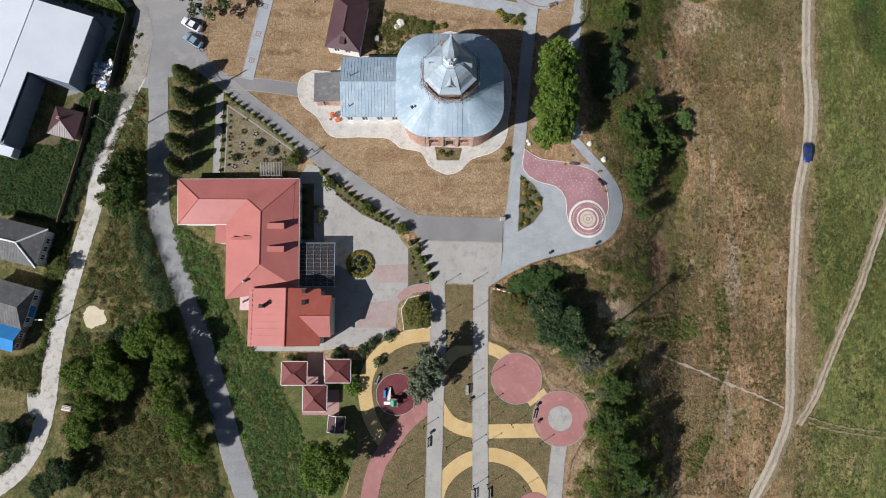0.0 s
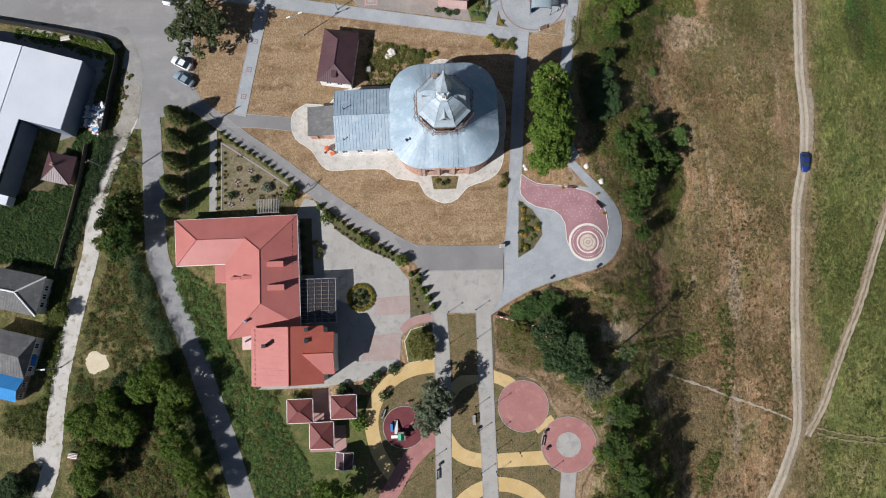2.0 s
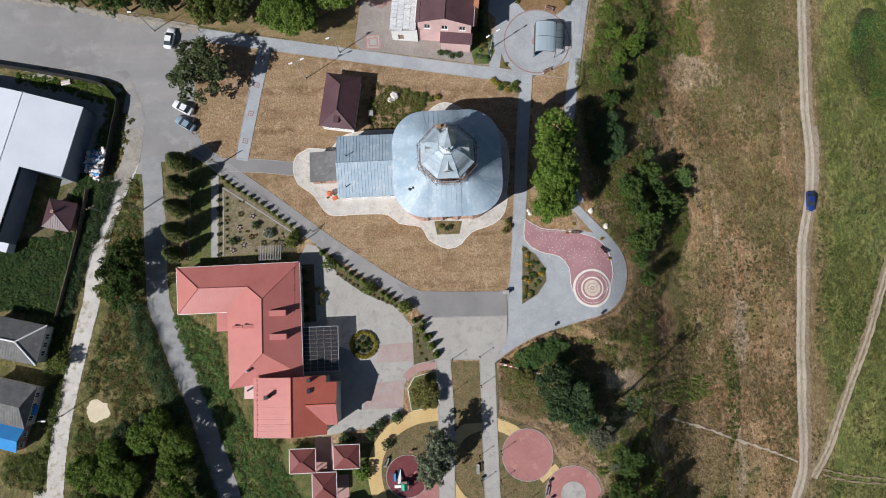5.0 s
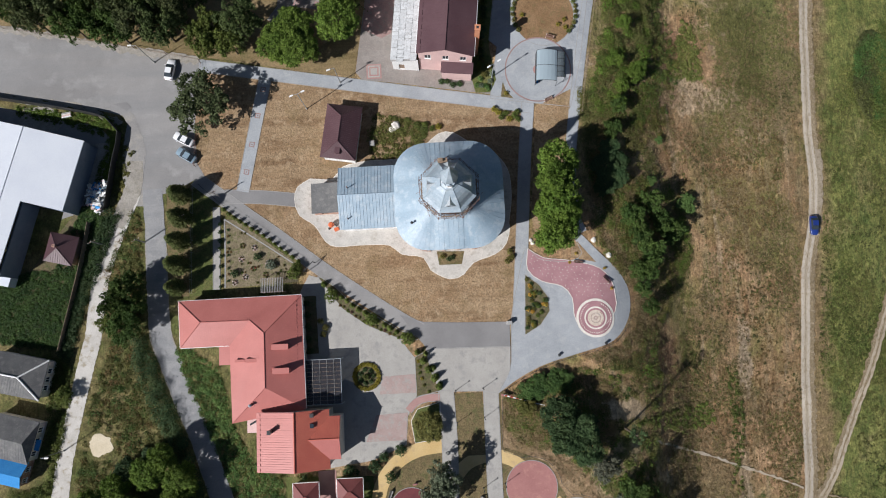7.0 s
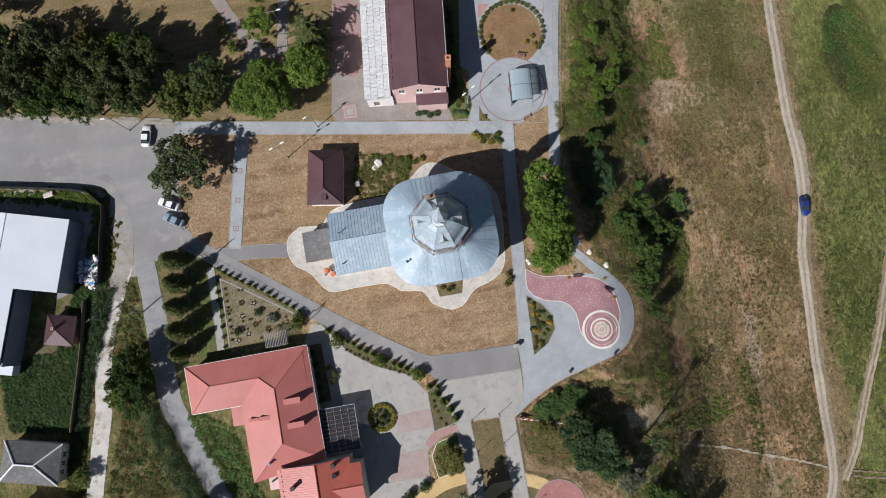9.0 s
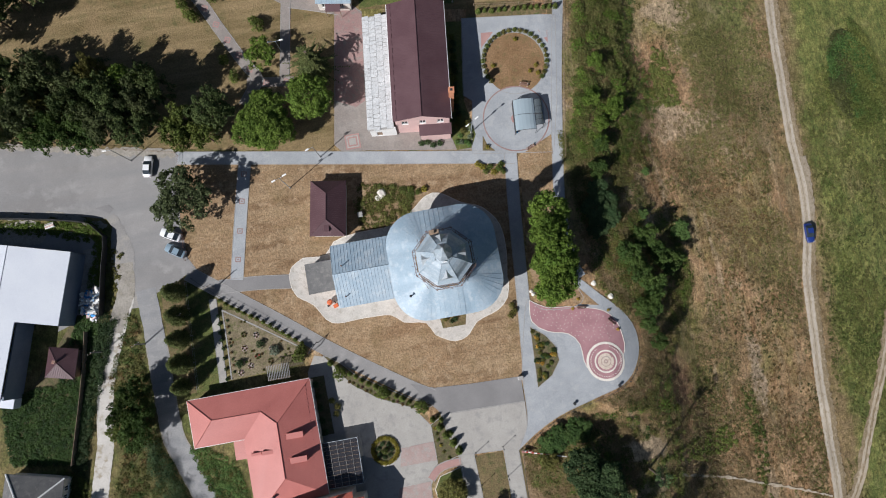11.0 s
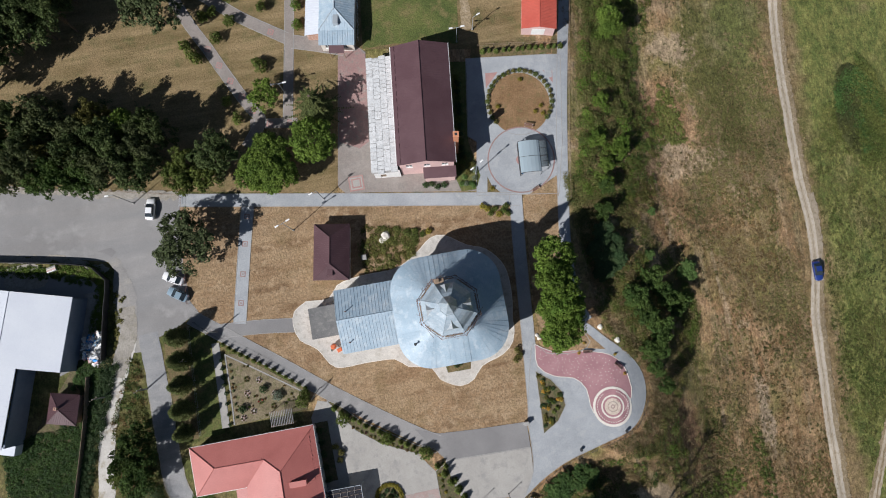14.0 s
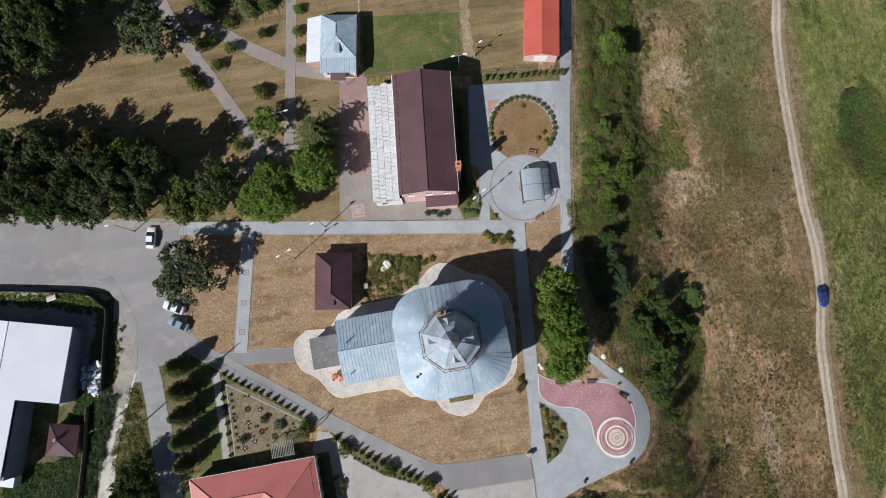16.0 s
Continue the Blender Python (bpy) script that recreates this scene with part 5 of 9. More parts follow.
        for (h0, za), (h1, zb) in zip(rings[1:], rings[2:]):
            a, b = octo(h0)[i], octo(h1)[i]
            s.tube((*a, za + 0.02), (*b, zb + 0.02), 0.04, n=5)
        part("hip_cap", s, DOME, dome)
    for k in range(4):
        p = pose(0, 0, 0, 0, 0, 90 * k)
        vs = [p @ Vector(q) for q in ((-1.05, -3.72, 17.15), (1.05, -3.72, 17.15), (0, -3.72, 18.45), (0, -2.3, 19.15), (-1.15, -2.95, 18.4), (1.15, -2.95, 18.4), (-1.2, -3.78, 17.05), (1.2, -3.78, 17.05))]
        d = part("dormer", Mesh().add(vs, [(0, 1, 2), (0, 2, 3, 4), (1, 5, 3, 2), (0, 6, 7, 1)]), ZINC, dome, "gabled bright metal dormer")
        vs = [p @ Vector(q) for q in ((-0.5, -3.74, 17.3), (0.5, -3.74, 17.3), (0, -3.74, 18.0))]
        part("vent", Mesh().add(vs, [(0, 1, 2)]), DARK, d)
    # white lantern with gabled openings under an onion cupola
    lant = part("lantern", Mesh().lathe((0, 0, 0), [(1.08, 19.4), (1.08, 21.95)], 8, turn=math.pi / 8), WHITE_PAINT, ch, "white octagonal lantern")
    part("lantern_base", Mesh().lathe((0, 0, 0), [(1.5, 19.4), (1.5, 19.75), (1.1, 19.95), (1.1, 20.0)], 8, turn=math.pi / 8), DOME, lant)
    part("lantern_cornice", Mesh().lathe((0, 0, 0), [(1.08, 21.9), (1.3, 21.98), (1.3, 22.1), (0.95, 22.35)], 8, turn=math.pi / 8), DOME, lant)
    for k in range(8):
        p = pose(0, 0, 0, 0, 0, 45 * k)
        g = Mesh().add([p @ Vector(q) for q in ((-0.45, -1.3, 22.0), (0.45, -1.3, 22.0), (0, -1.3, 22.6), (0, -0.8, 22.75), (-0.4, -0.85, 22.1), (0.4, -0.85, 22.1))], [(0, 1, 2), (0, 2, 3, 4), (1, 5, 3, 2)])
        part("gablet", g, DOME, lant, "small gable over a lantern opening")
    for k in range(4):
        window(lant, pose(0, 0, 0, 0, 0, 90 * k) @ Vector((0, -1.08, 20.95)), (0.6, 1.2), 90 * k)
    onion = [(0.95, 22.3), (1.05, 22.6), (1.38, 23.2), (1.48, 23.9), (1.32, 24.8), (0.95, 25.8), (0.58, 26.7), (0.36, 27.5), (0.2, 28.2), (0.1, 28.6)]
    part("cupola", Mesh().lathe((0, 0, 0), onion, 8, turn=math.pi / 8), DOME, lant, "bright faceted metal onion cupola")
    part("finial", Mesh().lathe((0, 0, 0), [(0.08, 28.5), (0.2, 28.7), (0.2, 28.85), (0.06, 29.0), (0.04, 29.3)], 10), ZINC, lant, "metal finial")
    # timber scaffold round the drum
    sc = thing("scaffold", *CH, label="rickety timber scaffold round the church drum", category="scaffold", z=gz(*CH))
    rnd = random.Random(5)
    for k in range(8):
        a, b = Vector(octo(4.6)[k]), Vector(octo(4.6)[(k + 1) % 8])
        for j in range(4):
            q = a.lerp(b, j / 4) + Vector((rnd.uniform(-0.1, 0.1), rnd.uniform(-0.1, 0.1)))
            base = 12.4 + rnd.uniform(-0.2, 0.2)
            part("post", Mesh().tube((q.x, q.y, base), (q.x + rnd.uniform(-0.15, 0.15), q.y + rnd.uniform(-0.15, 0.15), 16.1 + rnd.uniform(-0.5, 0.9)), 0.045, 0.035, 5), RUSTY, sc)
            q2 = q * 1.1
            part("post", Mesh().tube((q2.x, q2.y, 12.0), (q2.x, q2.y, 15.2 + rnd.uniform(-0.6, 0.8)), 0.04, 0.03, 5), RUSTY, sc)
            part("strut", Mesh().tube((q2.x, q2.y, 13.8 + rnd.uniform(-0.5, 0.5)), (q.x * 0.9, q.y * 0.9, 14.1), 0.04, n=4), RUSTY, sc)
        d = (b - a) * 0.06
        for z, f in ((14.2, 1.0), (15.6, 1.0), (14.1, 1.12), (15.0, 1.12)):
            part("rail", Mesh().tube((*((a - d) * f), z + rnd.uniform(-0.2, 0.2)), (*((b + d) * f), z + rnd.uniform(-0.2, 0.2)), 0.032, n=4), RUSTY, sc)
        a2, b2 = a * 1.05, b * 1.05
        c = (a2 + b2) / 2
        part("plank", Mesh().box((c.x, c.y, 14.3), ((b2 - a2).length * 0.8, 0.2, 0.05), math.degrees(math.atan2(b2.y - a2.y, b2.x - a2.x))), WOOD, sc)
    for j in range(46):
        a = rnd.uniform(0, 2 * math.pi)
        r0, r1 = rnd.uniform(4.6, 5.9), rnd.uniform(4.5, 5.6)
        b = a + rnd.uniform(-0.35, 0.35)
        part("brace", Mesh().tube((r0 * math.cos(a), r0 * math.sin(a), rnd.uniform(12.6, 14.0)), (r1 * math.cos(b), r1 * math.sin(b), rnd.uniform(14.6, 16.6)), 0.03, n=4), RUSTY, sc)
    part("platform", Mesh().box((-0.9, 4.5, 16.5), (1.7, 0.9, 0.08)).box((-1.2, 4.6, 16.8), (0.7, 0.6, 0.5)), WOOD, sc)
    for dx in (-1.7, -0.1):
        part("post", Mesh().tube((dx, 4.9, 12.2), (dx, 4.9, 17.1), 0.05, n=5), RUSTY, sc)
    # stove pipe on the roof
    part("stove_pipe", Mesh().tube((-6.9, -5.2, 10.2), (-6.9, -5.2, 11.9), 0.11, n=8).lathe((-6.9, -5.2, 11.85), [(0.05, 0.0), (0.26, 0.08), (0.05, 0.28)], 10), DARK, ch)
    # annex
    (ax0, ay1), (ax1, ay0) = (-19.55, 51.65), (-8.86, 39.7)
    ax1 = CH[0] - 8.7
    an = thing("church_annex", (ax0 + ax1) / 2, (ay0 + ay1) / 2, label="low church annex with pale blue seamed gable roof", category="annex")
    ox, oy = an.location.x, an.location.y
    x0, x1, y0, y1 = ax0 - ox, ax1 - ox, ay0 - oy, ay1 - oy
    yr = y1 - (y1 - y0) * 0.48
    fs = [[(x0, y0, 4.9), (x1, y0, 4.9), (x1, yr, 6.9), (x0, yr, 6.9)], [(x1, y1, 5.0), (x0, y1, 5.0), (x0, yr, 6.9), (x1, yr, 6.9)]]
    roof(an, fs, BLUE_ROOF, 0.62, 0.12)
    ridge_caps(an, [((x0, yr, 6.92), (x1, yr, 6.92))], BLUE_ROOF, 0.07)
    w = x1 - x0 - 0.5
    sp = w / 4
    box_walls(an, x0 + 0.3, y0 + 0.5, x1 + 0.3, y1 - 0.4, 4.85, WHITE_PAINT, [(sp * k + 0.6, sp * k + 1.7, 1.4, 3.6) for k in range(4)], 0.4)
    for k in range(4):
        window(an, (x0 + 0.3 + sp * k + 1.15, y0 + 0.62, 2.5), (1.1, 2.2), 0)
    gm = Mesh().add([(x0 + 0.35, y0 + 0.5, 4.85), (x0 + 0.35, y1 - 0.4, 4.85), (x0 + 0.35, yr, 6.75), (x0 + 0.6, y0 + 0.5, 4.85), (x0 + 0.6, y1 - 0.4, 4.85), (x0 + 0.6, yr, 6.75)], [(0, 2, 1), (3, 4, 5), (0, 3, 5, 2), (1, 2, 5, 4)])
    part("gable", gm, WHITE_PAINT, an)
    for px_, py_ in ((x0 + 1.9, yr + 1.4), (x0 + 1.7, y0 + 1.9)):
        part("stove_pipe", Mesh().tube((px_, py_, 5.2), (px_, py_, 7.6 if py_ > yr else 6.5), 0.1, n=8), RUSTY, an)
    # porch with slate roof
    (px0, py1), (px1, py0) = (-25.21, 49.29), (-20.26, 43.41)
    po = thing("church_porch", (px0 + px1) / 2, (py0 + py1) / 2, label="small brick porch with grey slate roof", category="porch")
    x0, x1, y0, y1 = px0 - po.location.x, ax0 + 0.3 - po.location.x, py0 - po.location.y, py1 - po.location.y
    roof(po, [[(x0, y0, 3.0), (x1, y0, 3.5), (x1, y1, 3.5), (x0, y1, 3.0)]], SLATE, 0.35, 0.1, wide=0.12, high=0.03)
    box_walls(po, x0 + 0.2, y0 + 0.3, x1 - 0.05, y1 - 0.3, 2.95, BRICK, [(1.4, 2.6, 0.1, 2.2)], 0.35)
    part("door", Mesh().box((x0 + 2.2, y0 + 0.5, 1.1), (1.15, 0.08, 2.15)), WOOD, po)


build_church()


def build_red_house():
    """The long L-shaped house with a salmon hipped roof."""
    o = (-34.08, 15.57)
    h = thing("red_roofed_house", *o, label="long L-shaped house with salmon red hipped roof", category="house")
    L = lambda pts: local(pts, o)
    E = 3.9
    nw, ne, se, s1, sw, j2, j1, ww = L([(-50.77, 27.90), (-27.45, 27.99), (-27.03, 6.82), (-32.43, 6.81), (-40.71, 4.91), (-41.13, 19.12), (-43.16, 19.11), (-50.40, 19.09)])
    rw, rj = L([(-46.05, 23.68), (-36.85, 23.60)])
    a, b = L([(-33.97, 21.17), (-33.87, 11.25)])
    v3 = lambda p, z: (p[0], p[1], z)
    faces = [
        [v3(nw, E), v3(ww, E), v3(rw, 5.4)],
        [v3(ne, E), v3(nw, E), v3(rw, 5.4), v3(rj, 5.4), v3(a, 6.3)],
        [v3(se, E), v3(ne, E), v3(a, 6.3), v3(b, 6.3)],
        [v3(ww, E), v3(j2, E), v3(rj, 5.4), v3(rw, 5.4)],
        [v3(j2, E), v3(sw, E), v3(b, 6.3), v3(a, 6.3), v3(rj, 5.4)],
        [v3(sw, E), v3(se, E), v3(b, 6.3)],
    ]
    roof(h, faces, RED_ROOF, 0.42, 0.16, wide=0.035, high=0.014)
    ridge_caps(h, [(v3(rw, 5.45), v3(rj, 5.45)), (v3(rj, 5.45), v3(a, 6.35)), (v3(a, 6.35), v3(b, 6.35)), (v3(ne, E + 0.05), v3(a, 6.35)), (v3(nw, E + 0.05), v3(rw, 5.45)), (v3(ww, E + 0.05), v3(rw, 5.45)), (v3(sw, E + 0.05), v3(b, 6.35))], RED_ROOF, 0.06)
    outline = [nw, ne, se, (sw[0], se[1]), j2, ww]
    cx, cy = sum(p[0] for p in outline) / 6, sum(p[1] for p in outline) / 6
    ins = lambda p: (p[0] + (0.5 if p[0] < cx else -0.5), p[1] + (0.5 if p[1] < cy else -0.5))
    ring_pts = [ins(nw), ins(ne), ins(se), (sw[0] + 0.5, se[1] + 0.5), (sw[0] + 0.5, ww[1] + 0.5), (ww[0] + 0.5, ww[1] + 0.5)]
    m = Mesh()
    for i in range(6):
        p, q = ring_pts[i], ring_pts[(i + 1) % 6]
        length = (Vector(p) - Vector(q)).length
        k = max(1, int(length / 3.2))
        ops = [(length * (j + 0.5) / k - 0.6, length * (j + 0.5) / k + 0.6, 1.0, 2.6) for j in range(k)]
        wall_run(m, p, q, -1.2, 3.8, ops, 0.35)
        for s0, s1_, h0, h1 in ops:
            c = Vector(p).lerp(Vector(q), (s0 + s1_) / 2 / length)
            window(h, (c.x, c.y, 1.8), (1.2, 1.6), math.degrees(math.atan2(q[1] - p[1], q[0] - p[0])) + 180)
    part("wall", m, PLASTER, h)
    # west lean-to bay
    p0, p1 = L([(-43.23, 19.15), (-40.86, 15.59)])
    roof(h, [[(p0[0], p1[1], 3.5), (p1[0] + 0.3, p1[1], 3.95), (p1[0] + 0.3, p0[1], 3.95), (p0[0], p0[1], 3.5)]], RED_ROOF, 0.42, 0.12, name="bay_roof")
    part("bay_wall", Mesh().box(((p0[0] + p1[0]) / 2 + 0.2, (p0[1] + p1[1]) / 2, 1.2), (p1[0] - p0[0], p0[1] - p1[1] - 0.4, 4.6)), PLASTER, h)
    # long low roof vents
    for c in L([(-31.14, 18.47), (-31.02, 14.13)]):
        v = part("roof_vent", Mesh().box((c[0], c[1], 5.35), (2.9, 0.85, 1.3)), RED_ROOF, h, "long red roof vent")
        part("vent_lid", Mesh().box((c[0], c[1], 6.05), (3.1, 1.05, 0.1)), RED_ROOF, v)
    c = L([(-37.22, 16.26), (-37.01, 16.26)])[0]
    part("roof_vent", Mesh().box((c[0] + 0.8, c[1], 5.3), (2.4, 0.7, 0.9)).box((c[0] - 1.6, c[1], 4.9), (1.9, 0.5, 0.5)), RED_ROOF, h, "low red roof vent")
    c = L([(-36.79, 8.17), (-36.69, 8.17)])[0]
    part("flue", Mesh().tube((c[0], c[1], 4.6), (c[0], c[1], 6.0), 0.22, n=10).lathe((c[0], c[1], 6.0), [(0.3, 0), (0.3, 0.08), (0.02, 0.3)], 10), ZINC, h, "bright metal flue")
    m = Mesh()
    for i in range(26):
        f = (i + 0.5) / 26
        m.box((ne[0] - 0.95, ne[1] * (1 - f) + se[1] * f, 4.3), (0.05, 0.42 if i % 4 else 0.2, 0.13))
    part("snow_guard", m, RED_ROOF, h)
    m = Mesh()
    for p, q in ((nw, ne), (ne, se), (nw, ww), (ww, j2)):
        m.tube((p[0], p[1], 3.82), (q[0], q[1], 3.82), 0.09, n=6)
    part("gutter", m, WHITE_PAINT, h)


build_red_house()


def build_gable_house():
    """The taller house with a salmon west slope and an orange-red east slope."""
    o = (-28.36, 1.52)
    h = thing("gabled_house", *o, label="taller gabled house with salmon and orange-red roof", category="house")
    x0, y1 = local([(-35.81, 6.81)], o)[0]
    xr, y0 = local([(-28.42, -3.54)], o)[0]
    y0 = local([(-32.44, -3.72)], o)[0][1]
    x1 = local([(-22.55, 1.73)], o)[0][0]
    xe, c1 = local([(-20.55, 5.57)], o)[0]
    c0 = local([(-20.39, -2.08)], o)[0][1]
    cm = (c0 + c1) / 2
    xi = local([(-26.17, 1.60)], o)[0][0]
    roof(h, [[(x0, y0, 5.6), (xr, y0, 8.0), (xr, y1, 8.0), (x0, y1, 5.6)]], RED_ROOF, 0.42, 0.16, label="salmon red west slope")
    k = (8.0 - 5.6) / (x1 - xr)
    roof(h, [[(xr, y0, 8.0), (x1, y0, 5.6), (x1, c0, 5.6), (xi, cm, 8.0 - k * (xi - xr)), (x1, c1, 5.6), (x1, y1, 5.6), (xr, y1, 8.0)]], RED_ROOF2, 0.30, 0.16, label="orange-red east slope", wide=0.045, high=0.02)
    zc = 8.0 - k * (xi - xr)
    roof(h, [[(xi, cm, zc), (x1, c0, 5.6), (xe, c0, 5.6), (xe, cm, zc)]], RED_ROOF, 0.3, 0.14, name="bay_roof")
    roof(h, [[(xe, cm, zc), (xe, c1, 5.6), (x1, c1, 5.6), (xi, cm, zc)]], RED_ROOF2, 0.3, 0.14, name="bay_roof")
    ridge_caps(h, [((xr, y0, 8.05), (xr, y1, 8.05)), ((xi, cm, zc + 0.05), (xe, cm, zc + 0.05))], RED_ROOF2, 0.1)
    box_walls(h, x0 + 0.5, y0 + 0.4, x1 - 0.3, y1 - 0.3, 5.5, PLASTER, [(1.5, 2.7, 1.0, 2.6), (5, 6.2, 1.0, 2.6), (9, 10.2, 1.0, 2.6)], 0.35, -1.0, gable=(xr, 7.8))
    for c in (2.1, 5.6, 9.6):
        window(h, (x0 + 0.5 + c, y0 + 0.5, 1.8), (1.2, 1.6), 0)
    box_walls(h, x1 - 0.4, c0 + 0.3, xe - 0.3, c1 - 0.3, 5.5, PLASTER, (), 0.3, -1.0)
    for px_, py_ in ((x0 + 3.0, cm + 1.8), (x1 - 2.6, c1 + 0.6)):
        chimney(h, px_, py_, 6.0, 8.3, 0.55, DARK)
    part("skylight", Mesh().box((x1 - 2.9, c1 - 1.4, 6.95), (0.7, 0.8, 0.12)), GLASS, h)
    m = Mesh()
    for i in range(12):
        m.box((x0 + 0.7, y0 + (y1 - y0) * (i + 0.5) / 12, 5.92), (0.05, 0.4, 0.12))
    part("snow_guard", m, RED_ROOF, h)
    part("canopy", Mesh().box((x0 - 1.0, y1 - 2.2, 3.0), (3.0, 3.4, 0.14)), PINK_WALL, h, "pale flat canopy with ducts")
    part("duct", Mesh().tube((x0 - 1.9, y1 - 2.4, 3.2), (x0 - 0.3, y1 - 1.6, 3.4), 0.18, n=8), DARK, h)
    part("canopy_post", Mesh().tube((x0 - 2.3, y1 - 3.6, -0.8), (x0 - 2.3, y1 - 3.6, 3.0), 0.07, n=6), WHITE_PAINT, h)


build_gable_house()


def build_pergola():
    (x0, y1), (x1, y0) = (-27.27, 15.71), (-20.54, 7.31)
    h = thing("glazed_pergola", (x0 + x1) / 2, (y0 + y1) / 2, label="steel pergola glazed with smoked panels beside the house", category="pergola")
    w, d = x1 - x0, y1 - y0
    for i in range(12):
        y = -d / 2 + 0.04 + (d - 0.08) * i / 11
        part("rafter", Mesh().box((0, y, 3.03), (w, 0.1 if i in (0, 11) else 0.045, 0.06)), ZINC if i in (0, 11) else WOOD, h)
    for i in range(6):
        x = -w / 2 + 0.04 + (w - 0.08) * i / 5
        part("purlin", Mesh().box((x, 0, 3.085), (0.1 if i in (0, 5) else 0.05, d, 0.05)), ZINC if i in (0, 5) else KERB, h)
    for i in range(5):
        for j in range(11):
            part("roof_panel", Mesh().box((-w / 2 + w * (i + 0.5) / 5, -d / 2 + d * (j + 0.5) / 11, 2.97), (w / 5 - 0.02, d / 11 - 0.02, 0.03)), SMOKED, h)
    for k, (px_, py_, sx, sy) in enumerate(((-1.6, 1.8, 1.6, 0.8), (1.2, 2.2, 1.5, 0.8), (1.4, -0.4, 1.5, 0.8))):
        part("table", Mesh().box((px_, py_, 0.78), (sx, sy, 0.06)).box((px_, py_, 0.4), (0.5, 0.4, 0.72)), WOOD, h)
    for x in (-w / 2 + 0.05, w / 2 - 0.05):
        for y in (-d / 2 + 0.05, 0, d / 2 - 0.05):
            part("post", Mesh().box((x, y, 1.2), (0.1, 0.1, 3.2)), ZINC, h)


build_pergola()


def kiosk(x0, y0, x1, y1, label):
    h = thing("kiosk", (x0 + x1) / 2, (y0 + y1) / 2, label=label, category="kiosk", group="maroon kiosks")
    w, d = (x1 - x0) / 2, (y1 - y0) / 2
    fs, lines = hip_faces(-w, -d, w, d, 2.5, 3.7)
    roof(h, fs, MAROON_ROOF, 0.35, 0.08, wide=0.035, high=0.015)
    ridge_caps(h, lines, MAROON_ROOF, 0.06)
    m = Mesh()
    for a, b in (((-w, -d), (w, -d)), ((w, -d), (w, d)), ((w, d), (-w, d)), ((-w, d), (-w, -d))):
        m.tube((*a, 2.46), (*b, 2.46), 0.08, n=6)
    part("gutter", m, WHITE_PAINT, h)
    for sx in (-1, 1):
        for sy in (-1, 1):
            part("post", Mesh().box((sx * (w - 0.4), sy * (d - 0.4), 1.2), (0.14, 0.14, 2.6)), WOOD, h)
    part("railing", Mesh().box((0, d - 0.4, 0.5), (2 * w - 0.9, 0.06, 0.9)).box((-w + 0.4, 0, 0.5), (0.06, 2 * d - 0.9, 0.9)), WOOD, h)
    part("table", Mesh().box((0, 0, 0.72), (1.6, 0.8, 0.06)).box((0, 0, 0.35), (0.5, 0.3, 0.7)), WOOD, h)
    return h


for a, b in (((-30.24, -11.02), (-25.40, -6.65)), ((-22.13, -10.60), (-17.25, -6.24)), ((-26.10, -15.85), (-21.60, -11.02))):
    kiosk(a[0], a[1], b[0], b[1], "open kiosk with maroon pyramid roof and white gutter")


def build_well():
    (x0, y0), (x1, y1) = (-21.45, -19.78), (-18.26, -16.72)
    h = thing("well_house", (x0 + x1) / 2, (y0 + y1) / 2, -4, label="small well house with dark gable roof and white trim", category="shed")
    w, d = (x1 - x0) / 2, (y1 - y0) / 2
    fs, lines = gable_faces(-w, -d, w, d, 1.9, 2.9)
    roof(h, fs, BROWN_ROOF, 0.3, 0.08)
    m = Mesh()
    for f in fs:
        for i in range(4):
            m.tube(f[i], f[(i + 1) % 4], 0.06, n=5)
    part("trim", m, WHITE_PAINT, h)
    box_walls(h, -w + 0.3, -d + 0.3, w - 0.3, d - 0.3, 1.9, WHITE_PAINT, (), 0.15, -0.4)


build_well()


def oriented(pa, pb, pc):
    """Centre, length, width and turn of a rectangle from three corners: a to b is its first side, b to c its second."""
    a, b, c = Vector(pa), Vector(pb), Vector(pc)
    return (a + c) / 2, (b - a).length, (c - b).length, math.degrees(math.atan2(b.y - a.y, b.x - a.x))


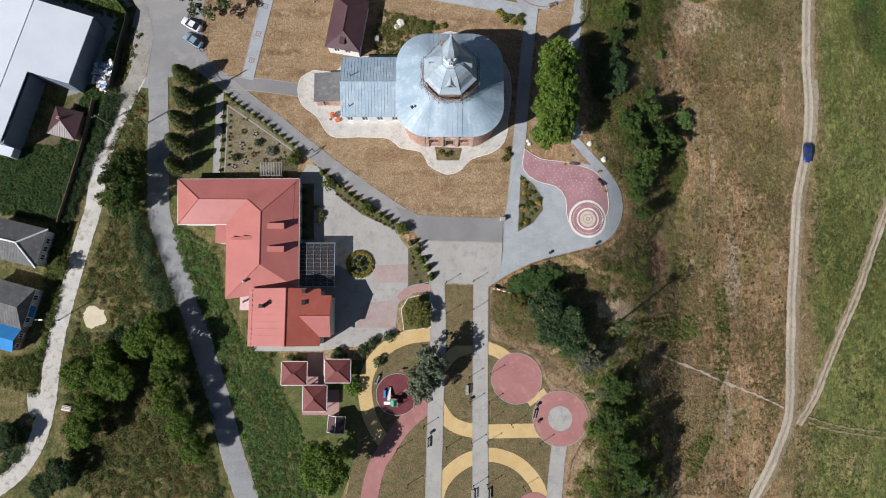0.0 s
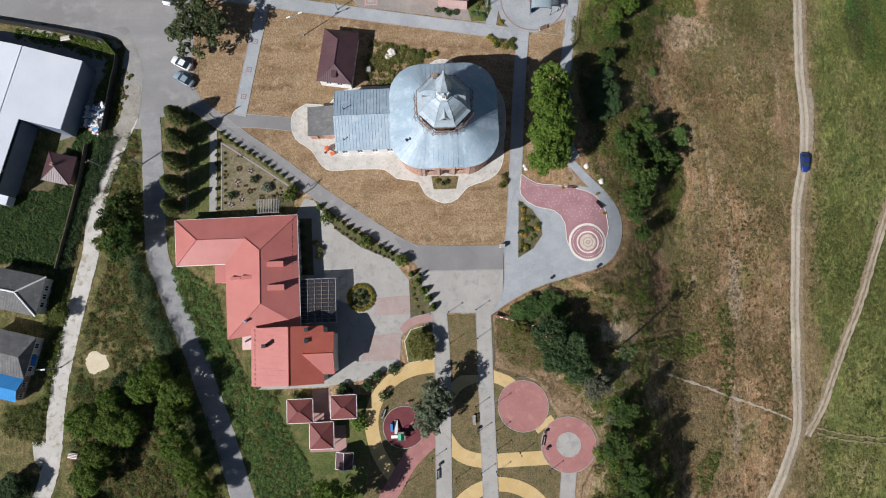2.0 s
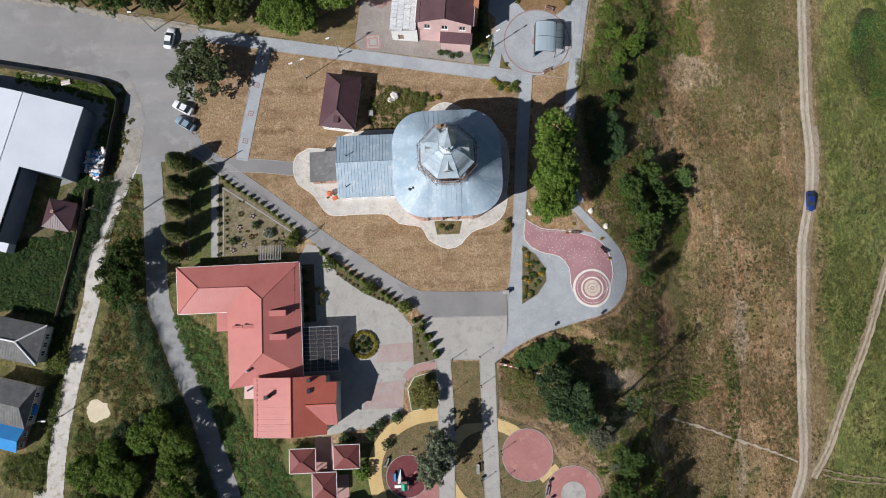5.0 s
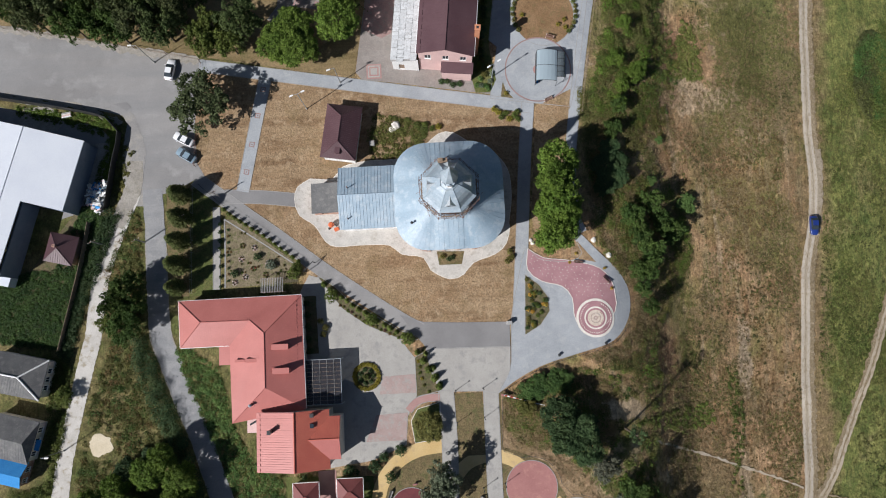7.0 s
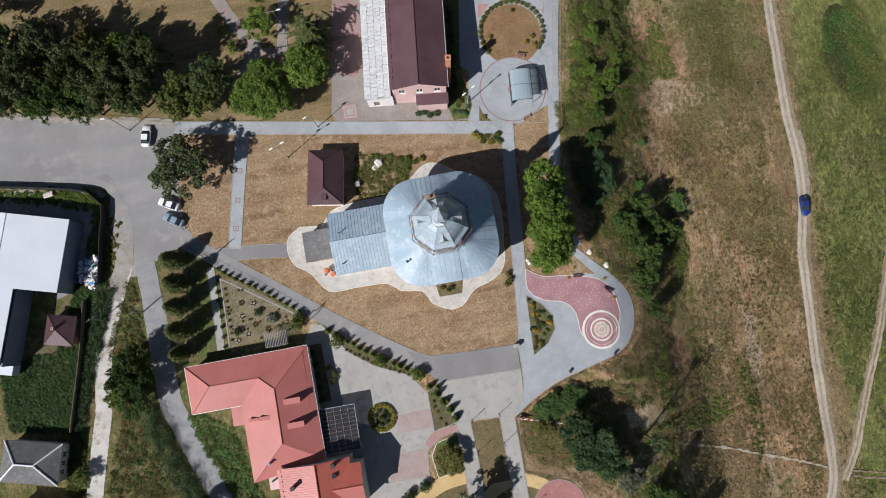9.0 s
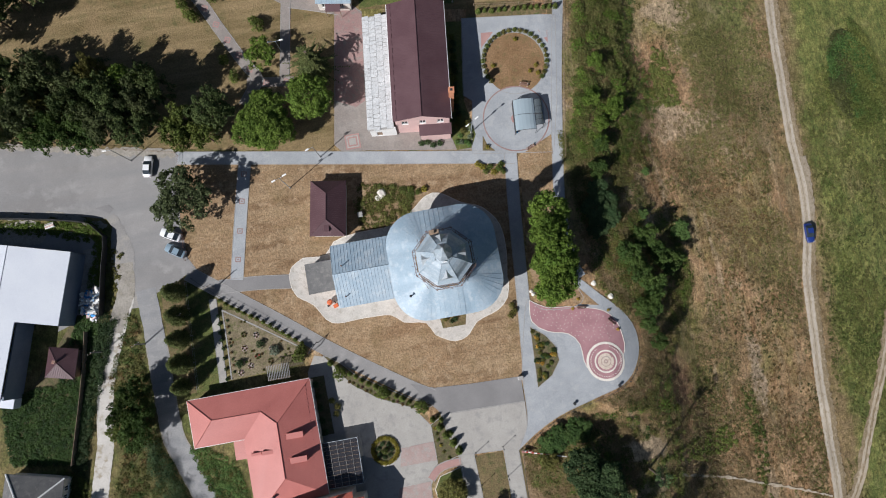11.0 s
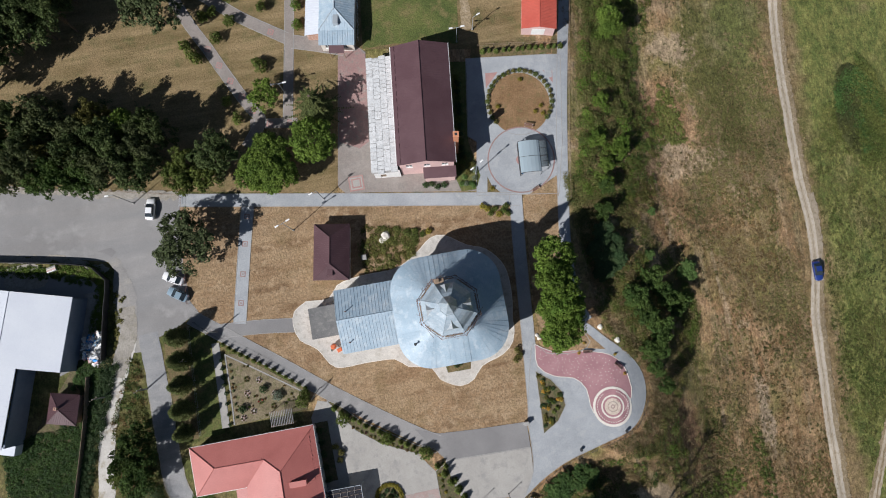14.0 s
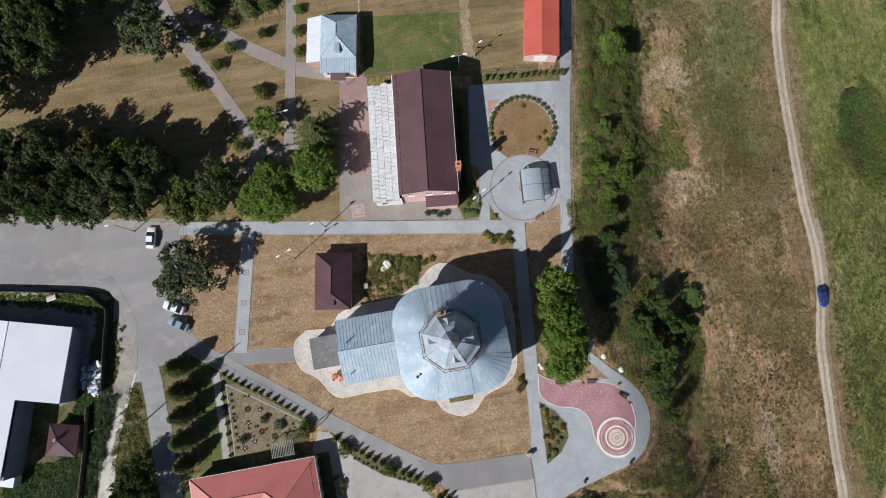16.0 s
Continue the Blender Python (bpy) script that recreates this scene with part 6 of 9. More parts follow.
def build_hall():
    o, w, d, rz = oriented(*[(-3.86, 72.11), (7.09, 70.86), (10.41, 93.99)])
    h = thing("hall", o.x, o.y, rz, "long pink hall with brown seamed gable roof", "hall")
    w, d = w / 2, d / 2
    fs, lines = gable_faces(-w, -d, w, d, 7.5, 9.6)
    roof(h, fs, BROWN_ROOF, 0.5, 0.14, wide=0.03, high=0.02)
    ridge_caps(h, lines, BROWN_ROOF, 0.1)
    ops = [(1.2, 2.4, 4.6, 6.2), (4.6, 5.8, 4.6, 6.2), (8.0, 9.2, 4.6, 6.2)]
    box_walls(h, -w + 0.35, -d + 0.35, w - 0.35, d - 0.35, 7.4, PINK_WALL, ops, 0.35, -1.0, gable=(0, 9.4))
    for s0, s1, z0, z1 in ops:
        window(h, (-w + 0.35 + (s0 + s1) / 2, -d + 0.45, 5.4), (1.2, 1.6), 0)
    m = Mesh()
    for i in range(16):
        m.box((-w + 0.7, -d + 2 * d * (i + 0.5) / 16, 7.86), (0.04, 1.0, 0.07))
    part("snow_guard", m, BROWN_ROOF, h)
    part("gutter", Mesh().tube((-w - 0.05, -d, 7.4), (-w - 0.05, d, 7.4), 0.08, n=6).tube((w + 0.05, -d, 7.4), (w + 0.05, d, 7.4), 0.08, n=6), WHITE_PAINT, h)
    # lean-to of weathered white sheets
    ln = 5.2
    sheets = []
    rnd = random.Random(2)
    for j in range(28):
        for i in range(4):
            ya, yb = [-d - 0.5 + (2 * d - 0.2) * q / 28 + (0.32, 0.0, 0.45, 0.12)[i] for q in (j, j + 1)]
            ya, yb = ya + rnd.uniform(-0.06, 0.06), yb - 0.05
            xa, xb = -w - ln + ln * i / 4, -w - ln + ln * (i + 1) / 4 - 0.05
            za, zb = 4.2 + 0.9 * i / 4 + rnd.uniform(0, 0.06), 4.2 + 0.9 * (i + 1) / 4 + rnd.uniform(0, 0.06)
            part("roof_sheet", Mesh().slab([(xa, ya, za), (xb, ya, zb), (xb, yb, zb + 0.01), (xa, yb, za + 0.01)], 0.05), POLY_ROOF, h)
    part("lean_to_deck", Mesh().slab([(-w - ln + 0.1, -d - 0.4, 4.1), (-w, -d - 0.4, 5.0), (-w, d - 0.5, 5.0), (-w - ln + 0.1, d - 0.5, 4.1)], 0.04), KERB, h)
    m = Mesh()
    wall_run(m, (-w - ln + 0.3, -d + 0.1), (-w + 0.2, -d + 0.1), -0.8, 4.15, [(1.2, 2.3, 0, 2.1)], 0.25)
    wall_run(m, (-w - ln + 0.3, -d + 0.3), (-w - ln + 0.3, d - 1.4), -0.8, 4.1, [(3 + 4 * k, 4.2 + 4 * k, 1, 2.4) for k in range(4)], 0.25)
    part("lean_to_wall", m, WHITE_PAINT, h)
    part("lean_to_door", Mesh().box((-w - ln + 2.05, -d + 0.15, 1.05), (1.05, 0.08, 2.1)), WOOD, h)
    # entrance porch
    p = part("porch", Mesh().slab([(w - 6.3, -d - 1.7, 3.2), (w, -d - 1.7, 3.2), (w, -d + 0.4, 3.8), (w - 6.3, -d + 0.4, 3.8)], 0.1), BROWN_ROOF, h, "brown porch roof")
    part("porch_wall", Mesh().box((w - 3.15, -d - 0.6, 1.2), (5.8, 1.7, 3.8)), PINK_WALL, h)
    cx, cy = local([(8.20, 75.12)], (o.x, o.y), rz)[0]
    chimney(h, cx, cy, -0.5, 10.3, 0.95, mat("orange_brick", (0.50, 0.20, 0.11), (0.56, 0.25, 0.14), 1.0, 8, 0.9, 0.3))


build_hall()


def build_small_house():
    o, w, d, rz = oriented(*[(-14.52, 99.88), (-7.56, 98.63), (-5.89, 110.30)])
    h = thing("pale_house", o.x, o.y, rz, "small house with pale blue metal roof and white lean-to", "house")
    w, d = w / 2, d / 2
    rx = 0.0
    A, B = (rx - 0.2, d - 2.6, 5.2), (rx - 0.2, d - 5.2, 5.2)
    fs = [[(w, d, 3.4), (-w, d, 3.4), A], [(-w, d, 3.4), (-w, -d, 3.4), (-w, -d, 3.4), B, A], [(w, -d, 3.4), (w, d, 3.4), A, B]]
    fs[1] = [(-w, d, 3.4), (-w, -d + 2.8, 3.4), B, A]
    fs[2] = [(w, -d + 2.8, 3.4), (w, d, 3.4), A, B]
    fs.append([(-w, -d + 2.8, 3.4), (w, -d + 2.8, 3.4), B])
    fs.append([(-w, -d, 2.9), (w, -d, 2.9), (w, -d + 2.8, 3.4), (-w, -d + 2.8, 3.4)])
    roof(h, fs, BLUE_ROOF, 0.5, 0.1)
    ridge_caps(h, [(A, B), ((w, d, 3.42), A), ((-w, d, 3.42), A), ((-w, -d + 2.8, 3.42), B), ((w, -d + 2.8, 3.42), B)], ZINC, 0.07)
    part("dormer", Mesh().prism([(-0.5, -d + 3.6), (0.5, -d + 3.6), (0.5, -d + 5.4), (-0.5, -d + 5.4)], 3.6, 4.7), ZINC, h, "small metal dormer")
    roof(h, [[(-w - 2.9, -d + 2.2, 2.6), (-w, -d + 2.2, 3.3), (-w, d, 3.3), (-w - 2.9, d - 0.3, 2.6)]], WHITE_ROOF, 0.5, 0.08, name="lean_to_roof")
    box_walls(h, -w + 0.3, -d + 0.3, w - 0.3, d - 0.3, 2.9, PLASTER, [(0.8, 1.8, 0.9, 2.2), (4.2, 5.2, 0.9, 2.2)], 0.3, -0.8)
    for c in (1.3, 4.7):
        window(h, (-w + 0.3 + c, -d + 0.4, 1.55), (1.0, 1.3), 0)
    box_walls(h, -w - 2.6, -d + 2.5, -w + 0.3, d - 0.5, 2.55, BRICK, (), 0.25, -0.8)
    part("porch", Mesh().slab([(-1.6, -d - 1.3, 2.2), (1.4, -d - 1.3, 2.2), (1.4, -d + 0.3, 2.7), (-1.6, -d + 0.3, 2.7)], 0.08), BROWN_ROOF, h, "brown porch roof")
    part("porch_post", Mesh().box((-1.5, -d - 1.2, 1.0), (0.1, 0.1, 2.4)).box((1.3, -d - 1.2, 1.0), (0.1, 0.1, 2.4)), WOOD, h)


build_small_house()


def build_garage():
    o, w, d, rz = oriented(*[(25.13, 96.12), (31.92, 94.73), (34.72, 107.19)])
    h = thing("garage", o.x, o.y, rz, "long low garage with coral red tile-sheet gable roof", "garage")
    w, d = w / 2, d / 2
    fs, lines = gable_faces(-w, -d, w, d, 2.9, 3.8)
    roof(h, fs, CORAL_ROOF, 0.3, 0.1, wide=0.07)
    ridge_caps(h, lines, CORAL_ROOF, 0.08)
    box_walls(h, -w + 0.25, -d + 0.3, w - 0.25, d - 0.3, 2.8, PINK_WALL, (), 0.25, -0.8, gable=(0, 3.65))
    part("gate", Mesh().box((0, -d + 0.27, 1.1), (2.6, 0.06, 2.2)), WHITE_PAINT, h)


build_garage()


def build_brown_house():
    o, w, d, rz = oriented(*[(-23.26, 54.42), (-16.40, 53.28), (-14.61, 63.98)])
    h = thing("brown_house", o.x, o.y, rz, "small house with dark brown hipped metal roof", "house")
    w, d = w / 2, d / 2
    fs, lines = hip_faces(-w, -d, w, d, 3.1, 5.3, 2.9)
    roof(h, fs, BROWN_ROOF, 0.4, 0.12)
    ridge_caps(h, lines, BROWN_ROOF, 0.08)
    part("dormer", Mesh().prism([(-0.5, -d + 0.8), (0.5, -d + 0.8), (0.5, -d + 2.4), (-0.5, -d + 2.4)], 3.3, 4.6), BROWN_ROOF, h, "small brown dormer")
    box_walls(h, -w + 0.4, -d + 0.4, w - 0.4, d - 0.4, 3.0, WHITE_PAINT, [(1.2, 2.3, 0.9, 2.2), (3.4, 4.5, 0.9, 2.2)], 0.3, -0.8)
    for c in (1.75, 3.95):
        window(h, (-w + 0.4 + c, -d + 0.5, 1.55), (1.1, 1.3), 0)


build_brown_house()


def build_warehouse():
    ne, se, inn = (-67.57, 59.20), (-71.35, 45.79), (-78.92, 47.81)
    a, b = Vector(ne), Vector(se)
    d = (b - a).normalized()
    west = Vector((d.y, -d.x))
    rz = math.degrees(math.atan2(-west.y, -west.x))
    o = a + west * 14
    h = thing("warehouse", o.x, o.y, rz, "long white-roofed warehouse with steel blue panel walls", "warehouse")
    L = lambda p: local([p], (o.x, o.y), rz)[0]
    xe, yn = L(ne)
    ys = L(se)[1]
    xi = L(inn)[0]
    yb = L((-82.69, 33.97))[1]
    xw, xr = xe - 40, xe - 11.5
    z = 4.2
    roof(h, [[(xr, ys, z + 1.0), (xe, ys, z), (xe, yn, z), (xr, yn, z + 1.0)]], WHITE_ROOF, 0.9, 0.2, wide=0.03, high=0.015)
    k = 1.0 / (xe - xr)
    roof(h, [[(xr, yb, z + 1.0), (xi, yb, z + k * (xe - xi)), (xi, ys, z + k * (xe - xi)), (xr, ys, z + 1.0)]], WHITE_ROOF, 0.9, 0.2, wide=0.03, high=0.015)
    roof(h, [[(xw, yb, z - 0.6), (xr, yb, z + 1.0), (xr, yn, z + 1.0), (xw, yn, z - 0.6)]], WHITE_ROOF, 0.9, 0.2, wide=0.03, high=0.015)
    ridge_caps(h, [((xr, yb, z + 1.0), (xr, yn, z + 1.0))], WHITE_ROOF, 0.1)
    m = Mesh()
    for p, q in (((xe - 0.2, yn), (xe - 0.2, ys)), ((xe - 0.2, ys + 0.2), (xi, ys + 0.2)), ((xi - 0.2, ys), (xi - 0.2, yb)), ((xi - 0.2, yb + 0.2), (xw, yb + 0.2)), ((xw, yn - 0.2), (xe, yn - 0.2))):
        wall_run(m, p, q, -1.5, z - 0.25, (), 0.25)
    part("wall", m, PANEL, h)
    for k2 in range(4):
        y = yn + (ys - yn) * (k2 + 0.5) / 4
        part("wall_panel", Mesh().box((xe - 0.05, y, 1.6), (0.1, abs(ys - yn) / 4 - 0.12, 4.8)), PANEL, h)
    n = 5
    for k2 in range(n):
        y = ys + (yb - ys) * (k2 + 0.5) / n
        part("wall_panel", Mesh().box((xi - 0.05, y, 1.6), (0.1, abs(yb - ys) / n - 0.12, 4.8)), PANEL, h)
    part("loading_dock", Mesh().box((xi - 4, yb - 0.9, 0.4), (8.5, 1.8, 2.0)), WHITE_ROOF, h, "white concrete loading dock")


build_warehouse()


def build_gazebo():
    o = (-73.34, 39.08)
    h = thing("gazebo", *o, -14, "square gazebo with brown pyramid roof, patched pale corner", "gazebo")
    w = 2.85
    fs, lines = hip_faces(-w, -w, w, w, 2.4, 3.9)
    roof(h, fs, BROWN_ROOF, 0.35, 0.08)
    ridge_caps(h, lines, BROWN_ROOF, 0.06)
    box_walls(h, -w + 0.4, -w + 0.4, w - 0.4, w - 0.4, 2.35, WOOD, (), 0.15, -0.6)
    chimney(h, -0.3, 0.3, 3.2, 4.4, 0.4)


build_gazebo()


def build_grey_house():
    o, w, d, rz = oriented(*[(-87.17, 13.39), (-76.42, 10.75), (-75.00, 18.16)])
    h = thing("slate_house", o.x, o.y, rz, "old cottage with grey slate hipped roof and white ridges", "house", "cottages")
    w, d = w / 2, d / 2
    fs, lines = hip_faces(-w, -d, w, d, 3.2, 5.2)
    roof(h, fs, SLATE, 0.3, 0.1, wide=0.14, high=0.03)
    ridge_caps(h, lines, WHITE_PAINT, 0.16)
    box_walls(h, -w + 0.4, -d + 0.4, w - 0.4, d - 0.4, 3.1, PLASTER, [(3, 4, 1, 2.3), (6, 7, 1, 2.3)], 0.3, -0.8)
    for y in (-1.6, 0.0, 1.6):
        window(h, (w - 0.35, y, 1.7), (1.0, 1.2), 90)
    for c in (3.5, 6.5):
        window(h, (-w + 0.4 + c, -d + 0.5, 1.65), (1.0, 1.3), 0)


build_grey_house()


def build_blue_house():
    o, w, d, rz = oriented(*[(-87.49, 1.75), (-78.69, -0.66), (-76.50, 6.83)])
    h = thing("cottage", o.x, o.y, rz, "cottage with grey slate roof and bright blue lean-to", "house", "cottages")
    w, d = w / 2, d / 2
    fs, lines = hip_faces(-w, -d, w, d, 3.0, 4.6, 1.2)
    roof(h, fs[:], SLATE, 0.3, 0.1, wide=0.14, high=0.03)
    box_walls(h, -w + 0.4, -d + 0.4, w - 0.4, d - 0.4, 2.95, PLASTER, (), 0.3, -0.8)
    for y in (-2.2, 0.2, 2.2):
        window(h, (w - 0.35, y, 1.6), (1.0, 1.3), 90)
    part("awning", Mesh().slab([(w - 0.1, -1.4, 2.3), (w + 0.7, -1.4, 2.1), (w + 0.7, 0.6, 2.1), (w - 0.1, 0.6, 2.3)], 0.06), BLUE_PAINT, h, "bright blue awning")
    roof(h, [[(-w, -d - 4.6, 2.3), (w - 0.6, -d - 4.6, 2.3), (w - 0.4, -d - 2.3, 3.5), (-w, -d - 2.3, 3.5)], [(-w, -d - 2.3, 3.5), (w - 0.4, -d - 2.3, 3.5), (w - 0.2, -d + 0.3, 2.4), (-w, -d + 0.3, 2.4)]], BLUE_PAINT, 0.35, 0.08, name="lean_to_roof", wide=0.03, high=0.015)
    box_walls(h, -w + 0.4, -d - 4.3, w - 0.8, -d + 0.5, 2.25, BRICK, (), 0.3, -0.8)
    for y in (-d - 3.4, -d - 1.4):
        window(h, (w - 0.75, y, 1.3), (0.9, 1.1), 90)


build_blue_house()


DARK_PANE = glass_mat("dark_polycarbonate", (0.10, 0.12, 0.13), 0.75)


def build_bus_shelter():
    """Arched clear canopy on the round plaza."""
    o, w, d, rz = oriented(*[(19.85, 67.79), (23.35, 67.48), (24.38, 73.73)])
    h = thing("arched_canopy", o.x, o.y, rz, "open canopy with arched tinted polycarbonate roof over a bench", "canopy")
    w, d = w / 2 + 0.3, d / 2

    def arch(x0, x1, y0, y1, z, rise, name):
        n = 8
        fr = Mesh()
        for y in (y0, (y0 + y1) / 2, y1):
            for i in range(n):
                a, b = [math.pi * k / n for k in (i, i + 1)]
                q = [((x0 + x1) / 2 - (x1 - x0) / 2 * math.cos(t), y, z + rise * math.sin(t)) for t in (a, b)]
                fr.tube(q[0], q[1], 0.04, n=5)
        ob = part(name, fr, DARK, h)
        for i in range(n):
            a, b = [math.pi * k / n for k in (i, i + 1)]
            f = [((x0 + x1) / 2 - (x1 - x0) / 2 * math.cos(t), y, z + rise * math.sin(t)) for t, y in ((a, y0), (b, y0), (b, y1), (a, y1))]
            part("roof_panel", Mesh().slab(f, 0.02), CLEAR if name == "main_arch" else DARK_PANE, ob)

    arch(-w, w, -d, d, 2.3, 0.7, "main_arch")
    arch(w - 0.2, w + 1.5, -d + 0.9, -0.1, 2.1, 0.5, "side_arch")
    arch(w - 0.2, w + 1.5, 0.0, d - 0.2, 2.1, 0.5, "side_arch")
    for x in (-w, w):
        for y in (-d, d):
            part("post", Mesh().tube((x, y, 0), (x, y, 2.35), 0.05, n=6), DARK, h)
    for y in (-d + 0.9, d - 0.2):
        part("post", Mesh().tube((w + 1.5, y, 0), (w + 1.5, y, 2.15), 0.05, n=6), DARK, h)
    part("back_panel", Mesh().box((-w, 0, 1.2), (0.06, 2 * d, 1.6)), DARK, h)
    part("seat", Mesh().box((-w + 0.4, 0, 0.45), (0.45, 2 * d - 0.6, 0.06)), BLUE_PAINT, h, "blue bench seat")
    part("seat_support", Mesh().box((-w + 0.4, -d + 0.6, 0.2), (0.3, 0.08, 0.45)).box((-w + 0.4, d - 0.6, 0.2), (0.3, 0.08, 0.45)), DARK, h)


build_bus_shelter()
# ---- plants ----
def leaf_cloud(rng, centres, radii, n, leaf, up=0.65, squash=1.0, shell=0.55, droop=0.0):
    """Many small bent leaf clumps on and in a set of lobes. Returns vertices and faces."""
    w = np.array(radii, float) ** 2
    pick = rng.choice(len(radii), n, p=w / w.sum())
    d = rng.normal(size=(n, 3))
    d[:, 2] = np.abs(d[:, 2]) * 0.9 - 0.25 * rng.random(n)
    d /= np.linalg.norm(d, axis=1)[:, None]
    r = np.array(radii)[pick] * (shell + (1 - shell) * rng.random(n) ** 0.6) * (0.9 + 0.2 * rng.random(n))
    p = np.array(centres, float)[pick] + d * r[:, None] * np.array([1, 1, squash])
    nrm = d * 0.8 + rng.normal(size=(n, 3)) * 0.55 + np.array([0, 0, up])
    nrm /= np.linalg.norm(nrm, axis=1)[:, None]
    a = np.cross(nrm, rng.normal(size=(n, 3)))
    a /= np.linalg.norm(a, axis=1)[:, None]
    b = np.cross(nrm, a)
    s = leaf * (0.6 + 0.8 * rng.random(n))[:, None]
    v = np.stack([p - a * s, p - b * s * 0.6 - nrm * s * 0.15 - [0, 0, droop], p + a * s, p + b * s * 0.6 - nrm * s * 0.15], 1).reshape(-1, 3)
    f = np.arange(4 * n).reshape(-1, 4)
    return v, f


def cloud_part(name, v, f, material, parent, label="", kind=""):
    me = bpy.data.meshes.new(name)
    me.from_pydata(v.tolist(), [], f.tolist())
    me.materials.append(material)
    me.update()
    ob = new(name, me)
    if parent is not None:
        ob.parent = parent
    return tagged(ob, label, kind=kind)


def crown_shape(shape, seed):
    """Lobes, leaf count and leaf size of a crown of nominal radius and height, with its trunk height."""
    rng = np.random.default_rng(seed)
    def tuft(cs, rs, size, dense):
        """Small leafy clumps set over the upper side of each lobe."""
        tc, tr = [], []
        for c, r in zip(cs, rs):
            for k in range(max(4, int(dense * (r / size) ** 2))):
                d = rng.normal(size=3)
                d[2] = abs(d[2]) * 1.1 - 0.35
                d /= np.linalg.norm(d)
                tc.append(tuple(np.array(c) + d * r * rng.uniform(0.78, 1.04)))
                tr.append(size * rng.uniform(0.6, 1.25))
        return tc, tr

    if shape == "round":
        cs, rs = [(0, 0, 5.2)], [3.3]
        for k in range(15):
            a, e = 2 * math.pi * k / 15 * 4 + rng.uniform(-0.4, 0.4), rng.uniform(-0.35, 0.95)
            cs.append((3.15 * math.cos(a) * math.cos(e), 3.15 * math.sin(a) * math.cos(e), 5.0 + 2.6 * math.sin(e)))
            rs.append(rng.uniform(0.9, 1.55))
        return (*tuft(cs, rs, 0.46, 3.2), 9500, 0.15, 0.9, 4.5, 3.4, cs, rs)
    if shape == "loose":
        cs, rs = [], []
        for k in range(30):
            a, q = 2.4 * k + rng.uniform(-0.4, 0.4), math.sqrt((k + 0.5) / 30) * 3.7
            cs.append((q * math.cos(a), q * math.sin(a), rng.uniform(4.2, 7.4) - q * 0.45))
            rs.append(rng.uniform(0.7, 1.3))
        return (*tuft(cs, rs, 0.42, 2.2), 9000, 0.14, 0.8, 4.6, 3.2, cs, rs)
    if shape == "sparse":
        cs, rs = [], []
        for k in range(12):
            a, q = 2.4 * k, math.sqrt((k + 0.5) / 12) * 1.5
            cs.append((q * math.cos(a), q * math.sin(a), rng.uniform(6.0, 8.6) - q * 0.5))
            rs.append(rng.uniform(0.35, 0.6))
        return cs, rs, 800, 0.12, 0.9, 2.0, 7.0, (), ()
    if shape == "egg":
        cs, rs = [], []
        for k in range(260):
            t = (k + 0.5) / 260
            q = 2.15 * (1 - t) ** 0.6 * min(1.0, (t + 0.06) * 5.0) ** 0.5 * rng.uniform(0.72, 1.06)
            a = 2.4 * k + rng.uniform(-0.3, 0.3)
            cs.append((q * math.cos(a), q * math.sin(a), 0.7 + 7.2 * t))
            rs.append(rng.uniform(0.24, 0.46))
        return cs, rs, 7500, 0.11, 1.0, 2.3, 2.5, [(0, 0, 1.6 + 0.8 * k) for k in range(7)], [1.5 - 0.2 * k for k in range(7)]
    if shape == "fir":
        cs, rs = [], []
        for lev in range(5):
            z = 1.4 + lev * 2.1
            q = 3.9 * (1 - lev / 5.7) ** 0.8
            m = 10 if lev < 4 else 7
            for k in range(m):
                a, far = 2 * math.pi * (k + 0.5 * (lev % 2)) / m + rng.uniform(-0.05, 0.05), rng.uniform(0.8, 1.12)
                for t in np.linspace(0.1, 1.0, 15):
                    for side in ((-1, 1) if 0.25 < t < 0.9 else (0,)):
                        off = side * 0.13 * (1.15 - t)
                        cs.append((q * far * t * math.cos(a) - off * math.sin(a), q * far * t * math.sin(a) + off * math.cos(a), z + 0.6 * t - 1.7 * t * t - 0.12 * abs(side)))
                        rs.append(0.085 * (1.3 - 0.75 * t) + 0.015)
        return cs, rs, 11000, 0.075, 0.6, 3.9, 10.0, [(0, 0, 0.9 + 1.1 * k) for k in range(8)], [2.3 - 0.26 * k for k in range(8)]
    if shape == "cone":
        cs = [(0, 0, 0.25 + 0.22 * k) for k in range(7)]
        rs = [0.46 - 0.055 * k for k in range(7)]
        return cs, rs, 300, 0.10, 1.0, 0.5, 0.3, (), ()
    if shape == "bush":
        cs, rs = [(0, 0, 0.5)], [0.7]
        for k in range(6):
            a = 2 * math.pi * k / 6 + rng.uniform(-0.3, 0.3)
            cs.append((0.6 * math.cos(a), 0.6 * math.sin(a), rng.uniform(0.35, 0.75)))
            rs.append(rng.uniform(0.35, 0.55))
        return cs, rs, 460, 0.12, 0.9, 1.05, 0.4, (), ()
    raise ValueError(shape)


PROTO = {}


